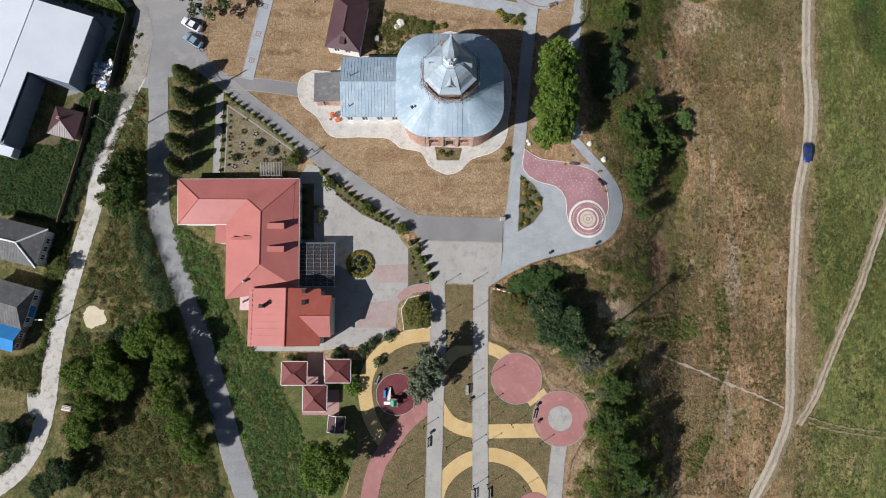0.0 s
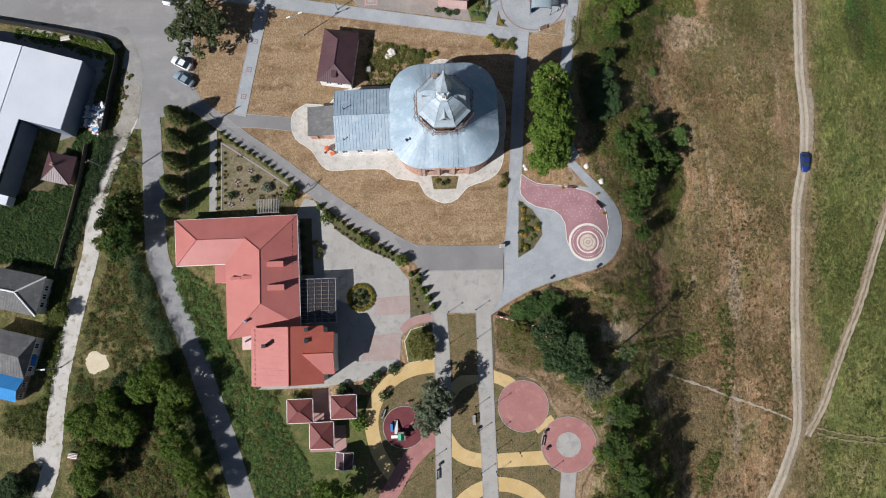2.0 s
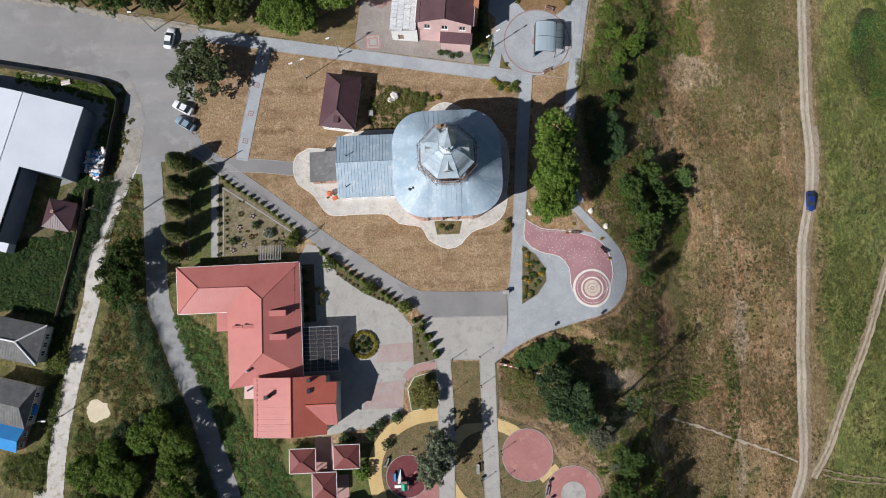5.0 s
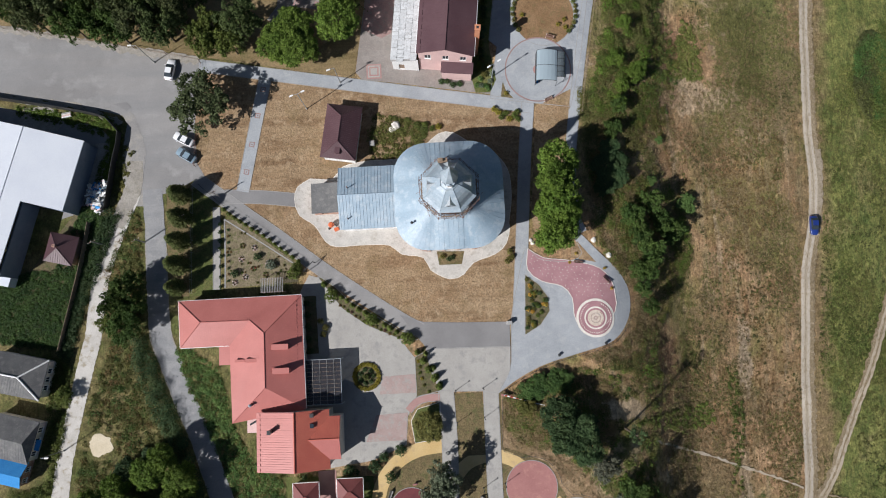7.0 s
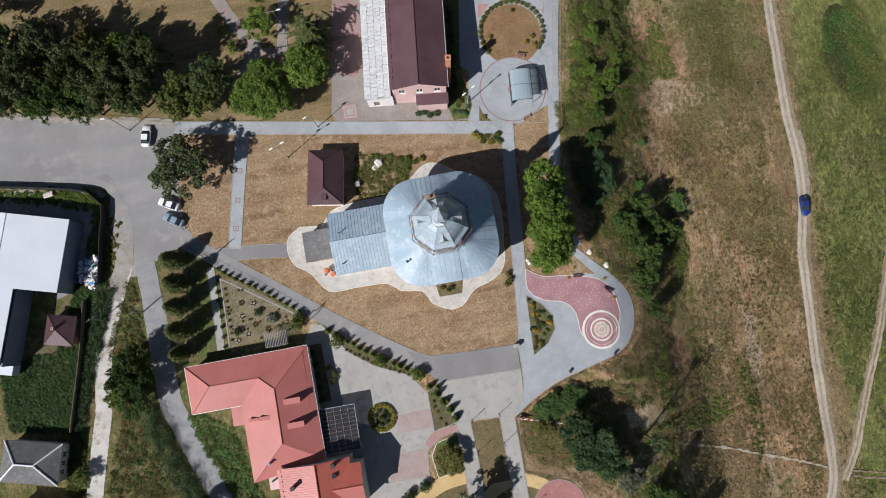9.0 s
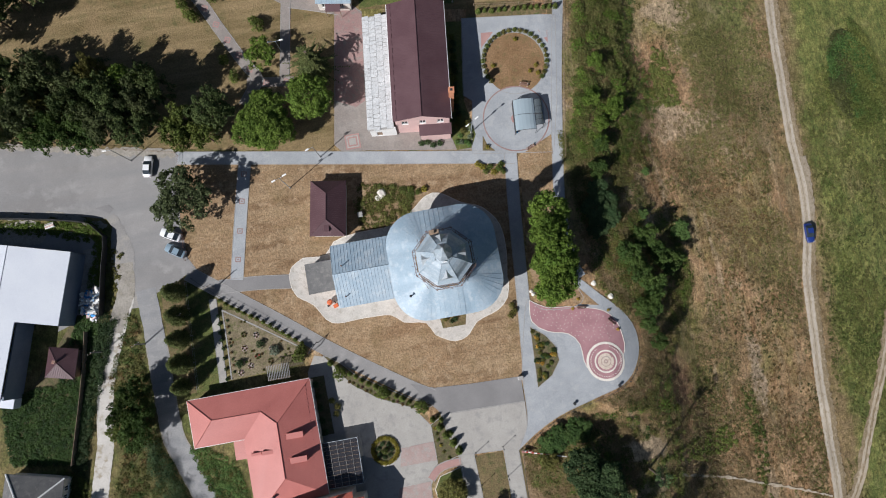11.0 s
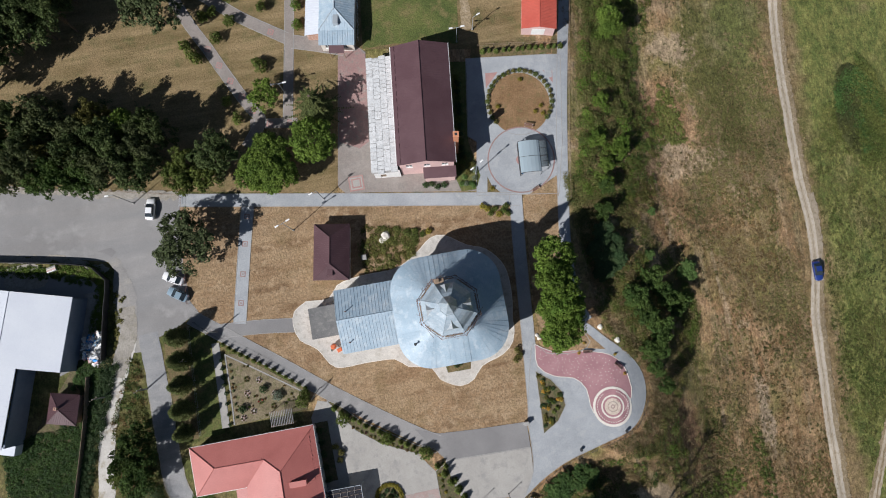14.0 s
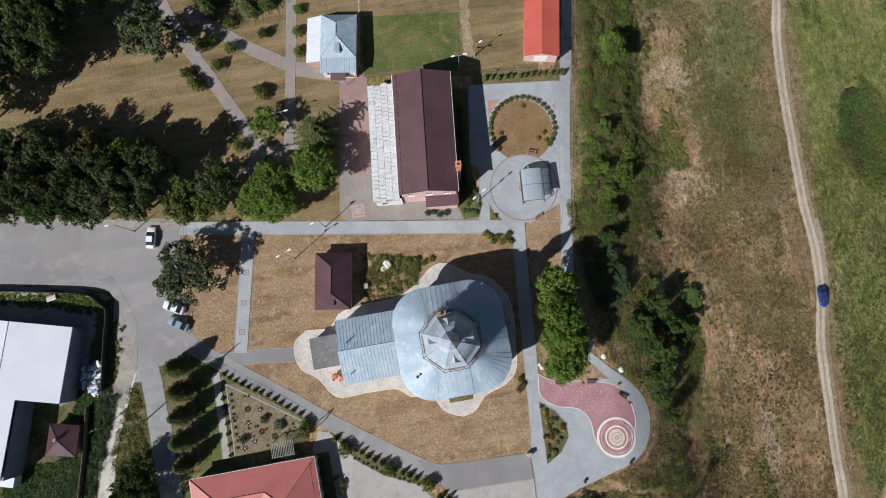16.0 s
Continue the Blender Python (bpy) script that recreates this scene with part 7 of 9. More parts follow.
def plant(shape, material, xy, radius, height, name, label, category, group="", seed=0, turn=None):
    """A tree or shrub; the first of each look is built and later ones are copied from it."""
    rnd = random.Random(int(xy[0] * 37 + xy[1] * 91 + seed))
    key = (shape, material.name, seed % 3, name, label)
    cs, rs, n, leaf, squash, nominal, trunk, core, core_r = crown_shape(shape, seed % 3 + 11)
    top = max(c[2] + r * squash for c, r in zip(cs, rs))
    sx, sz = radius / nominal, height / top
    place = pose(xy[0], xy[1], gz(*xy), 0, 0, rnd.uniform(0, 360) if turn is None else turn) @ Matrix.Diagonal((sx, sx, sz, 1))
    if key in PROTO:
        p = PROTO[key]
        ob = copy_thing(p, Matrix())
        ob.matrix_basis = place
        return ob
    ob = tagged(new(name), label, category, group)
    ob.matrix_basis = place
    rng = np.random.default_rng(seed % 3 + 5)
    t = Mesh()
    if shape in ("round", "loose", "fir", "egg", "sparse"):
        t.tube((0, 0, -0.6), (0.1, 0.05, trunk), 0.26, 0.17, 8)
        for k in range(5 if shape in ("round", "loose") else 0):
            a = 2 * math.pi * k / 5 + 0.3
            t.tube((0.1, 0.05, trunk - 0.4 - 0.12 * k), (2.1 * math.cos(a), 2.1 * math.sin(a), trunk + 1.9), 0.12, 0.04, 6)
            t.tube((1.2 * math.cos(a), 1.2 * math.sin(a), trunk + 0.8), (2.2 * math.cos(a + 0.6), 2.2 * math.sin(a + 0.6), trunk + 2.4), 0.06, 0.02, 5)
    else:
        t.tube((0, 0, -0.1), (0, 0, trunk + 0.3), 0.06, 0.03, 6)
    part("trunk" if shape in ("round", "loose", "fir", "egg", "sparse") else "stem", t, BARK, ob)
    v, f = leaf_cloud(rng, cs, rs, n, leaf, squash=squash)
    if len(core):
        v2, f2 = leaf_cloud(rng, core, [r * 0.82 for r in core_r], 500 if shape == "loose" else 1500, 0.3, squash=squash, shell=0.8)
        v, f = np.concatenate([v, v2]), np.concatenate([f, f2 + len(v)])
    cloud_part("crown", v, f, material, ob)
    PROTO[key] = ob
    return ob


def grove(shape, material, spots, radius, height, name, label, category="tree", group=""):
    for i, q in enumerate(spots):
        rnd = random.Random(i * 13 + int(q[0] * 10))
        plant(shape, material, q, radius * rnd.uniform(0.85, 1.15), height * rnd.uniform(0.88, 1.12), name, label, category, group, seed=i)


def scatter(name, poly, count, radius, material, label, leaf=0.12, per=30, tall=1.0, seed=1, category="undergrowth", avoid=(), clump=0.0, up=0.65):
    """Low growth that nobody could count, as one mesh."""
    rng = np.random.default_rng(seed)
    xs, ys = [p[0] for p in poly], [p[1] for p in poly]
    cs, rs, tries = [], [], 0
    while len(cs) < count and tries < count * 20:
        tries += 1
        x, y = rng.uniform(min(xs), max(xs)), rng.uniform(min(ys), max(ys))
        if not inside(x, y, poly) or any(inside(x, y, a) for a in avoid):
            continue
        if clump and noise.noise((x * 0.07, y * 0.045, seed * 3.1)) + 0.6 * noise.noise((x * 0.25, y * 0.2, seed * 1.7)) < clump * rng.uniform(-0.6, 1.0):
            continue
        r = rng.uniform(*radius)
        cs.append((x, y, gz(x, y) + r * 0.25 * tall))
        rs.append(r)
    if not cs:
        return None
    v, f = leaf_cloud(rng, cs, rs, len(cs) * per, leaf, up=up, squash=tall, shell=0.35)
    return tagged(cloud_part(name, v, f, material, None), label, category, kind="stuff")


# trees
grove("round", LEAF_LIME, [(22.0, 49.9), (21.3, 46.2), (21.7, 42.2), (21.3, 40.0), (20.6, 36.6)], 3.9, 13.0, "lime_tree", "dense bright green lime tree beside the church path", group="lime trees")
grove("round", LEAF_DARK, [(19.3, 3.4), (22.7, 0.9), (24.1, -2.7), (20.6, -0.9)], 3.7, 7.5, "dark_tree", "dense dark green tree below the plaza", group="slope trees")
grove("loose", LEAF_GARDEN, [(17.4, 8.6), (20.6, 9.4), (14.9, 7.6)], 2.6, 2.0, "scrub_bush", "spreading blue-green scrub below the plaza edge", "bush", "slope scrub")
plant("loose", LEAF_OLIVE, (14.0, 4.7), 1.9, 2.4, "scrub_bush", "half-dry brownish bush beside the plaza railing", "bush")
# Bank foliage, spread and darkened to stand in for shadow of church and limes
grove("round", LEAF_DARK, [(33.6, 54.0), (35.4, 51.4), (34.8, 48.2), (32.4, 50.6), (32.0, 46.4)], 2.6, 2.0, "dark_bush", "dense bush on the bank below the lime trees, dark green for cast shadow", "bush", "bank bushes")
plant("loose", LEAF_BANK, (43.0, 48.2), 1.3, 1.2, "scrub_bush", "low pale green scrub on the hillside", "bush")
plant("loose", LEAF_BANK, (45.9, 57.0), 1.0, 0.9, "scrub_bush", "low pale green scrub on the hillside", "bush")
plant("loose", LEAF_BANK, (51.4, 43.8), 2.4, 1.8, "scrub_bush", "low pale green scrub on the hillside", "bush")
plant("sparse", LEAF_DARK, (32.6, -0.3), 1.9, 9.5, "slender_tree", "tall slender tree with a thin crown on the slope", "tree")
plant("loose", LEAF_ASH, (27.2, -6.2), 3.1, 5.0, "grey_tree", "half-bare grey-leaved tree on the slope", "tree")
grove("loose", LEAF_DEEP, [(32.95, -12.09), (30.93, -17.72), (33.73, -23.62), (36.14, -29.13)], 2.8, 3.0, "slope_tree", "green scrubby tree on the slope", group="slope trees")
grove("loose", LEAF_DEEP, [(41.9, 43.6), (46.6, 37.8), (44.3, 39.8), (41.6, 33.4), (37.2, 40.6), (38.9, 37.0), (40.2, 30.2)], 2.7, 4.0, "slope_tree", "dark green tree on the hillside", group="slope trees")
grove("loose", LEAF_DEEP, [(34.5, 58.0), (36.2, 62.8), (38.2, 29.6), (38.9, 26.0), (40.2, 22.4)], 2.0, 3.4, "slope_tree", "scrubby green tree on the hillside", group="slope trees")
grove("loose", LEAF_WILLOW, [(-2.3, -6.6), (-3.3, -9.4), (-3.9, -11.4)], 3.0, 8.5, "willow", "tall silver-green willow in the playground")
plant("round", LEAF_OLIVE, (-4.70, 2.21), 3.0, 3.6, "round_bush", "pale olive round bush in a kerbed bed", "bush")
grove("round", LEAF_BRIGHT, [(-21.0, -24.7)], 4.9, 11.5, "maple", "green round-crowned tree near the kiosks")
grove("round", LEAF_WOOD, [(-62.3, -5.6), (-66.6, -8.6), (-59.2, -10.0), (-64.0, -14.6), (-65.8, -18.8), (-61.8, -9.8), (-56.0, -3.0), (-50.0, -4.6), (-51.0, -8.2), (-49.8, -13.4), (-47.4, -18.2), (-45.2, -22.4), (-53.4, -0.4)], 3.2, 7.5, "wood_tree", "green deciduous tree of the roadside wood", group="roadside wood")
grove("round", LEAF_DARK, [(-69.8, -26.6), (-72.6, -29.0), (-55.53, -0.92), (-60.6, -2.6), (-80.5, -20.5)], 2.7, 5.0, "wood_tree", "dark green tree of the roadside wood", group="roadside wood")
grove("loose", LEAF_DEEP, [(-62.2, 27.9), (-60.8, 23.6), (-59.9, 31.0), (-59.2, 26.8)], 3.0, 7.5, "lane_tree", "green shrubby tree leaning over the lane")
plant("loose", LEAF_BROWN, (-62.3, 24.6), 1.9, 3.6, "russet_shrub", "russet-leaved shrub beside the lane", "shrub")
grove("loose", LEAF_MID, [(-65.29, 24.53), (-73.10, 11.41)], 2.1, 3.0, "lane_tree", "green shrubby tree beside the lane")
grove("egg", LEAF_PINE, [(-50.6, 48.5), (-50.5, 44.0), (-50.9, 39.5), (-51.1, 34.9), (-51.7, 30.6)], 2.15, 7.4, "verge_tree", "slim green tree in a row along the road", group="verge row")
plant("loose", LEAF_GREY, (-45.49, 65.40), 6.4, 9.5, "spreading_tree", "large spreading tree over parked cars", "tree")
grove("round", LEAF_BRIGHT, [(-27.2, 79.6), (-30.2, 76.6), (-25.9, 75.2), (-28.4, 77.2)], 3.8, 9.0, "park_tree", "bright green tree at the park corner", group="park trees")
grove("round", LEAF_BRIGHT, [(-18.5, 80.4)], 4.2, 9.5, "park_tree", "bright green tree at the park corner", group="park trees")
grove("loose", LEAF_BRIGHT, [(-26.8, 91.6)], 3.2, 6.5, "park_tree", "young green tree between the park paths", group="park trees")
plant("fir", LEAF_FIR, (-17.4, 87.6), 6.4, 9.5, "spruce", "tall spruce with drooping branches", "tree")
grove("fir", LEAF_FIR, [(-26.88, 116.34), (-34.58, 116.97), (-32.67, 119.89), (-23.61, 117.16)], 3.6, 11.0, "spruce", "tall dark spruce in the park", group="park spruces")
grove("loose", LEAF_MID, [(-43.5, 79.6), (-44.6, 77.4), (-39.6, 77.2)], 3.5, 8.5, "park_tree", "green tree of the park edge", group="park trees")
grove("round", LEAF_BRIGHT, [(-52.2, 88.6)], 3.7, 12.0, "park_tree", "bright green tree of the park wood", group="park wood")
for mt, spots, r, h, lab in (
    (LEAF_SHADE, [(-73.4, 93.0), (-69.5, 89.5), (-60.8, 84.6), (-46.6, 86.4), (-52.0, 80.3), (-77.5, 88.5), (-55.0, 85.0), (-79.2, 93.4), (-80.5, 102.5), (-82.5, 108.5), (-36.8, 80.6)], 4.1, 13.5, "dark green tree of the park wood"),
    (LEAF_DUSTY, [(-65.7, 92.2), (-61.2, 88.6), (-71.4, 85.0), (-57.0, 81.5), (-76.0, 82.6), (-49.6, 84.0)], 4.0, 13.0, "grey-green tree of the park wood"),
    (LEAF_DEEP, [(-65.2, 81.6), (-69.4, 81.6), (-79.6, 85.4), (-73.6, 88.4), (-61.0, 80.2)], 3.9, 11.5, "deep green tree at the edge of the park wood"),
    (LEAF_OLIVE, [(-57.5, 91.4), (-63.6, 86.0), (-67.6, 86.0)], 3.0, 11.0, "olive half-dry tree of the park wood")):
    grove("loose", mt, spots, r, h, "park_wood_tree", lab, group="park wood")
grove("loose", LEAF_SHADE, [(-70.14, 115.52), (-61.27, 118.48), (-66.46, 111.58), (-62.11, 112.50), (-70.87, 110.11), (-75.54, 106.51), (-56.64, 121.07), (-73.52, 121.63), (-63.87, 115.02), (-51.98, 123.66), (-57.21, 124.53), (-67.48, 119.52)], 5.2, 15.0, "park_wood_tree", "tall dark tree of the park wood", group="park wood")
plant("loose", LEAF_GREY, (-44.64, 111.25), 5.8, 12.0, "birch", "large birch with hanging branches", "tree")
grove("bush", LEAF_MID, [(-41.4, 105.4), (-40.2, 103.4), (-39.5, 102.3), (-34.9, 105.9), (-31.7, 109.0), (-34.9, 111.4), (-27.8, 99.6), (-27.0, 98.6), (-25.02, 110.74), (-31.14, 114.19), (-34.8, 92.8), (-33.2, 88.9), (-36.89, 110.43)], 1.3, 2.8, "park_shrub", "small green shrub beside the park path", "shrub", "park shrubs")
grove("round", LEAF_BRIGHT, [(44.26, 97.48), (43.98, 95.08)], 2.7, 5.0, "slope_tree", "bright green tree in the hilltop thicket", group="slope trees")
grove("loose", LEAF_WOOD, [(36.2, 72.4), (40.4, 69.5), (37.4, 67.2), (36.5, 63.8), (41.6, 71.0), (38.7, 80.2)], 1.8, 2.8, "slope_tree", "green shrubby tree in the hilltop thicket", group="slope trees")
grove("bush", LEAF_DARK, [(-15.05, -4.66), (-13.45, -3.05), (-19.92, -5.19), (-10.20, -1.97), (-12.31, -6.80)], 1.2, 1.7, "shrub", "dark green clipped shrub by the courtyard", "shrub", "courtyard shrubs")
plant("bush", LEAF_BRIGHT, (-16.89, -11.47), 1.7, 2.4, "shrub", "bright green shrub beside the yellow path", "shrub", "courtyard shrubs")

# low growth
EAST = [(28.42, 66.03), (32.58, 66.28), (42.26, 56.10), (50.82, 43.21), (52.65, 33.52), (42.71, 18.13), (40.91, 8.74), (28.23, 11.67), (36.95, 17.61), (37.21, 25.65), (31.84, 33.21), (29.56, 36.54)]
PLAZA_EDGE = [(29.8, 36.4), (34.2, 32.2), (37.3, 26.0), (36.6, 19.0), (33.0, 15.4), (26.0, 13.6), (29.0, 11.6), (37.0, 13.6), (39.6, 20.0), (39.2, 27.0), (35.6, 34.2), (31.5, 38.5)]
scatter("grass_tufts", PLAZA_EDGE, 700, (0.25, 0.6), GRASS_STRAW, "dry straw-coloured grass along the plaza edge", leaf=0.1, per=14, tall=0.4, seed=17, category="grass")
scatter("grass_tufts", PLAZA_EDGE, 260, (0.25, 0.6), GRASS_OLIVE, "olive grass along the plaza edge", leaf=0.1, per=14, tall=0.4, seed=18, category="grass")
scatter("grass_tufts", [(9.8, 5.0), (13.0, 1.5), (18.0, -2.5), (22.0, -6.0), (27.0, -11.0), (29.0, -18.0), (27.2, -13.5), (21.0, -9.0), (16.0, -4.0), (10.0, -2.5)], 420, (0.2, 0.5), GRASS_STRAW, "dry golden grass outside the play area railing", leaf=0.1, per=12, tall=0.4, seed=19, category="grass")
SOUTH_EAST = [(10.02, 6.72), (18.31, 10.57), (28.23, 11.67), (42.43, 8.82), (38.88, -7.05), (42.52, -34.23), (22.72, -31.81), (28.23, -23.48), (30.73, -15.26), (23.38, -6.79), (19.13, -3.58), (12.64, -2.51), (9.42, 1.81)]
NORTH_EAST = [(40.72, 112.95), (51.06, 113.52), (52.28, 100.85), (48.45, 83.70), (49.78, 71.44), (40.80, 57.82), (29.93, 59.27), (34.54, 84.14)]
for k, (mt, n, lab) in enumerate(((LEAF_MID, 330, "green"), (LEAF_OLIVE, 420, "olive"), (LEAF_DEEP, 110, "dark"), (LEAF_WOOD, 180, "fresh green"), (GRASS_OLIVE, 600, "pale olive"), (DRY_STALKS, 520, "dry straw-coloured"))):
    scatter("undergrowth", EAST, n, (0.4, 1.2), mt, lab + " weeds and brambles on the hillside", seed=10 + k, tall=0.5, clump=0.15, up=1.6, avoid=(PLAZA_EDGE,))
    scatter("undergrowth", SOUTH_EAST, n, (0.3, 0.9), mt, lab + " weeds and brambles below the playground", seed=20 + k, tall=0.45, clump=0.2, up=1.6, avoid=([(29.12, 4.53), (37.90, 5.23), (38.47, 1.31), (30.13, 0.73)],))
    scatter("undergrowth", NORTH_EAST, int(n * (0.4 if mt is DRY_STALKS else 1.0)), (0.3, 0.9), GRASS_GREEN if mt is LEAF_OLIVE else mt, ("fresh" if mt is LEAF_OLIVE else lab) + " weeds and brambles along the hilltop path", seed=30 + k, tall=0.5, clump=0.2, up=1.6)
LANE_STRIP = [(-61.31, 46.07), (-59.64, 46.08), (-58.56, 21.62), (-51.61, 1.81), (-46.60, -13.14), (-40.94, -31.90), (-66.63, -31.85), (-70.38, -23.49), (-71.94, -8.89), (-69.28, 8.32), (-65.56, 19.36), (-64.87, 27.21), (-66.31, 33.99)]
ROADSIDE = [(-53.2, 19.40), (-49.9, 10.55), (-45.1, -0.35), (-40.2, -13.15), (-34.3, -31.91), (-31.0, -40.0), (-24.0, -40.0), (-23.57, -31.91), (-27.10, -19.43), (-31.65, -11.04), (-32.87, -6.79), (-38.43, -2.51), (-41.91, 3.44), (-44.55, 14.97), (-51.54, 19.41)]
for k, (mt, n, lab) in enumerate(((LEAF_DEEP, 900, "green"), (LEAF_OLIVE, 900, "olive"), (LEAF_BANK, 180, "fresh green"), (LEAF_BROWN, 480, "russet"), (GRASS_OLIVE, 700, "pale olive"))):
    scatter("undergrowth", LANE_STRIP, n, (0.3, 0.9), mt, lab + " weeds and brush between lane and road", seed=40 + k, tall=0.6, avoid=([(-70.13, 4.51), (-64.74, 4.52), (-64.39, -1.43), (-69.76, -1.43)],))
for k, (mt, n, lab) in enumerate(((LEAF_BANK, 1500, "green"), (LEAF_GARDEN, 700, "deep green"), (LEAF_OLIVE, 350, "olive"), (GRASS_OLIVE, 260, "pale olive"))):
    scatter("undergrowth", ROADSIDE, n, (0.25, 0.7), mt, lab + " tall weeds on the road bank", seed=50 + k, tall=0.6)
ROAD_HEDGE = [(-58.56, 21.62), (-52.96, 7.25), (-47.43, -6.79), (-43.73, -17.33), (-46.30, -19.41), (-52.49, -2.50), (-59.87, 14.94), (-60.75, 21.61)]
scatter("hedge", ROAD_HEDGE, 330, (0.7, 1.25), LEAF_DARK, "dark unkempt hedge along the road", seed=55, per=60, tall=1.8, category="hedge")
PLOT = [(-87.06, 32.93), (-80.65, 35.24), (-76.25, 34.83), (-69.78, 48.87), (-66.27, 44.87), (-70.53, 30.56), (-74.85, 19.89), (-86.34, 21.72)]
for k, (mt, n) in enumerate(((LEAF_GARDEN, 2000), (LEAF_DARK, 500))):
    scatter("garden_crop", PLOT, n, (0.25, 0.6), mt, "dark green leafy crop in the vegetable plot", seed=60 + k, tall=0.8, category="crop", avoid=([(-78.37, 43.59), (-71.11, 41.95), (-71.90, 35.65), (-79.49, 37.87)],))
LANE_HEDGE = [(-65.84, 47.76), (-63.32, 46.05), (-66.47, 37.41), (-70.35, 27.18), (-73.06, 17.12), (-75.36, 19.33), (-71.57, 29.42), (-67.80, 41.98)]
scatter("hedge", LANE_HEDGE, 480, (0.35, 0.8), LEAF_DARK, "dark hedge between plot and lane", seed=64, tall=1.2, category="hedge")
scatter("undergrowth", [(-76.99, 19.32), (-72.51, 17.12), (-73.46, 6.14), (-76.34, -6.76), (-77.47, -13.09), (-83.97, -10.98), (-84.30, -6.75), (-76.49, -4.63), (-76.97, 10.50)], 420, (0.3, 0.8), LEAF_MID, "green garden bushes round the cottages", seed=66, tall=1.0)
scatter("undergrowth", [(-83.47, -17.25), (-79.10, -19.34), (-77.72, -23.47), (-82.57, -28.04)], 120, (0.4, 0.9), LEAF_DARK, "dark garden bushes by the lane", seed=67, tall=1.1)
WARE_GREEN = [(-83.39, 68.14), (-64.66, 65.30), (-62.94, 61.66), (-65.80, 47.94), (-67.92, 52.68), (-65.76, 61.06), (-74.09, 64.24), (-83.65, 65.97)]
scatter("undergrowth", WARE_GREEN, 420, (0.25, 0.6), LEAF_BRIGHT, "bright green weeds inside the warehouse fence", seed=68, tall=0.7)
scatter("undergrowth", [(-63.63, 61.78), (-60.69, 58.30), (-61.58, 52.45), (-64.68, 46.61), (-66.40, 47.75), (-64.47, 54.74)], 90, (0.2, 0.5), LEAF_OLIVE, "scrubby weeds outside the warehouse fence", seed=69, tall=0.7)
scatter("undergrowth", [(-13.15, 63.79), (-1.80, 61.15), (-3.23, 56.35), (-8.04, 54.43), (-13.64, 54.34), (-14.08, 58.33)], 260, (0.25, 0.6), LEAF_OLIVE, "overgrown garden behind the church annex", seed=70, tall=0.5)
scatter("undergrowth", [(-13.15, 63.79), (-1.80, 61.15), (-3.23, 56.35), (-8.04, 54.43), (-13.64, 54.34), (-14.08, 58.33)], 150, (0.3, 0.8), GRASS_GREEN, "fresh green bushes of the overgrown garden", seed=74, tall=0.9, clump=0.3)
scatter("undergrowth", [(-79.32, 100.81), (-48.72, 96.05), (-48.24, 83.83), (-81.46, 84.04)], 300, (0.3, 0.8), LEAF_DARK, "dark undergrowth of the park wood", seed=71, tall=0.7)
for k, (mt, n, s) in enumerate(((GRASS_DARK, 900, 1.0), (LEAF_GARDEN, 700, 0.95), (GRASS_GREEN, 900, 1.25))):
    scatter("reed_patch", ellipse((102.52, 73.08), 6.4 * s, 11.0 * s, n=40), n, (0.25, 0.75), mt, "patch of taller dark green reeds in the field", seed=72 + 5 * k, tall=0.8, category="reeds", per=18, leaf=0.15, clump=0.3)
scatter("reed_patch", [(29.04, 1.81), (36.36, 0.75), (54.73, 2.01), (55.30, -2.80), (46.83, -3.31)], 160, (0.25, 0.6), LEAF_MID, "green weeds on the slope", seed=73, tall=0.8, category="weeds")
FIELD_BROWN = [(41.12, 67.95), (81.05, 74.06), (81.32, 57.10), (77.36, 19.68), (76.62, -7.87), (68.13, -37.09), (44.21, -34.66), (41.91, -7.18), (56.02, 33.71)]
FIELD_NORTH = [(54.99, 113.31), (86.87, 111.58), (83.48, 73.70), (82.48, 52.08), (58.17, 55.69), (52.43, 83.41)]
FIELD_GREEN = [(86.31, 74.68), (117.26, 78.37), (112.50, -39.79), (76.52, -37.60), (79.14, -20.31), (81.44, 9.67), (86.27, 48.40)]
for k, (area, mt, n, lab) in enumerate((
    (FIELD_BROWN, GRASS_STRAW, 9000, "dry straw-coloured grass tufts on the field"), (FIELD_BROWN, GRASS_OLIVE, 4500, "olive grass tufts on the field"), (FIELD_BROWN, LEAF_BROWN, 2600, "russet dead stalks on the field"),
    (FIELD_BROWN, GRASS_DARK, 1300, "dark grass tufts on the field"), (FIELD_NORTH, GRASS_DARK, 700, "dark grass tufts on the field"), (FIELD_GREEN, GRASS_DARK, 1500, "dark grass tufts of the lower field"),
    (FIELD_NORTH, GRASS_STRAW, 2600, "dry straw-coloured grass tufts on the field"), (FIELD_NORTH, GRASS_OLIVE, 4200, "olive grass tufts on the field"),
    (FIELD_GREEN, GRASS_GREEN, 7000, "green grass tufts of the lower field"), (FIELD_GREEN, GRASS_OLIVE, 5000, "olive grass tufts of the lower field"))):
    scatter("grass_tufts", area, n, (0.15, 0.45), mt, lab, leaf=0.115, per=10, tall=0.3, seed=80 + k, category="grass", clump=0.3)
SLOPE = [(33.5, -52), (50, -52), (52, 20), (50, 125), (34, 125), (35, 70), (38, 30), (36, 5)]
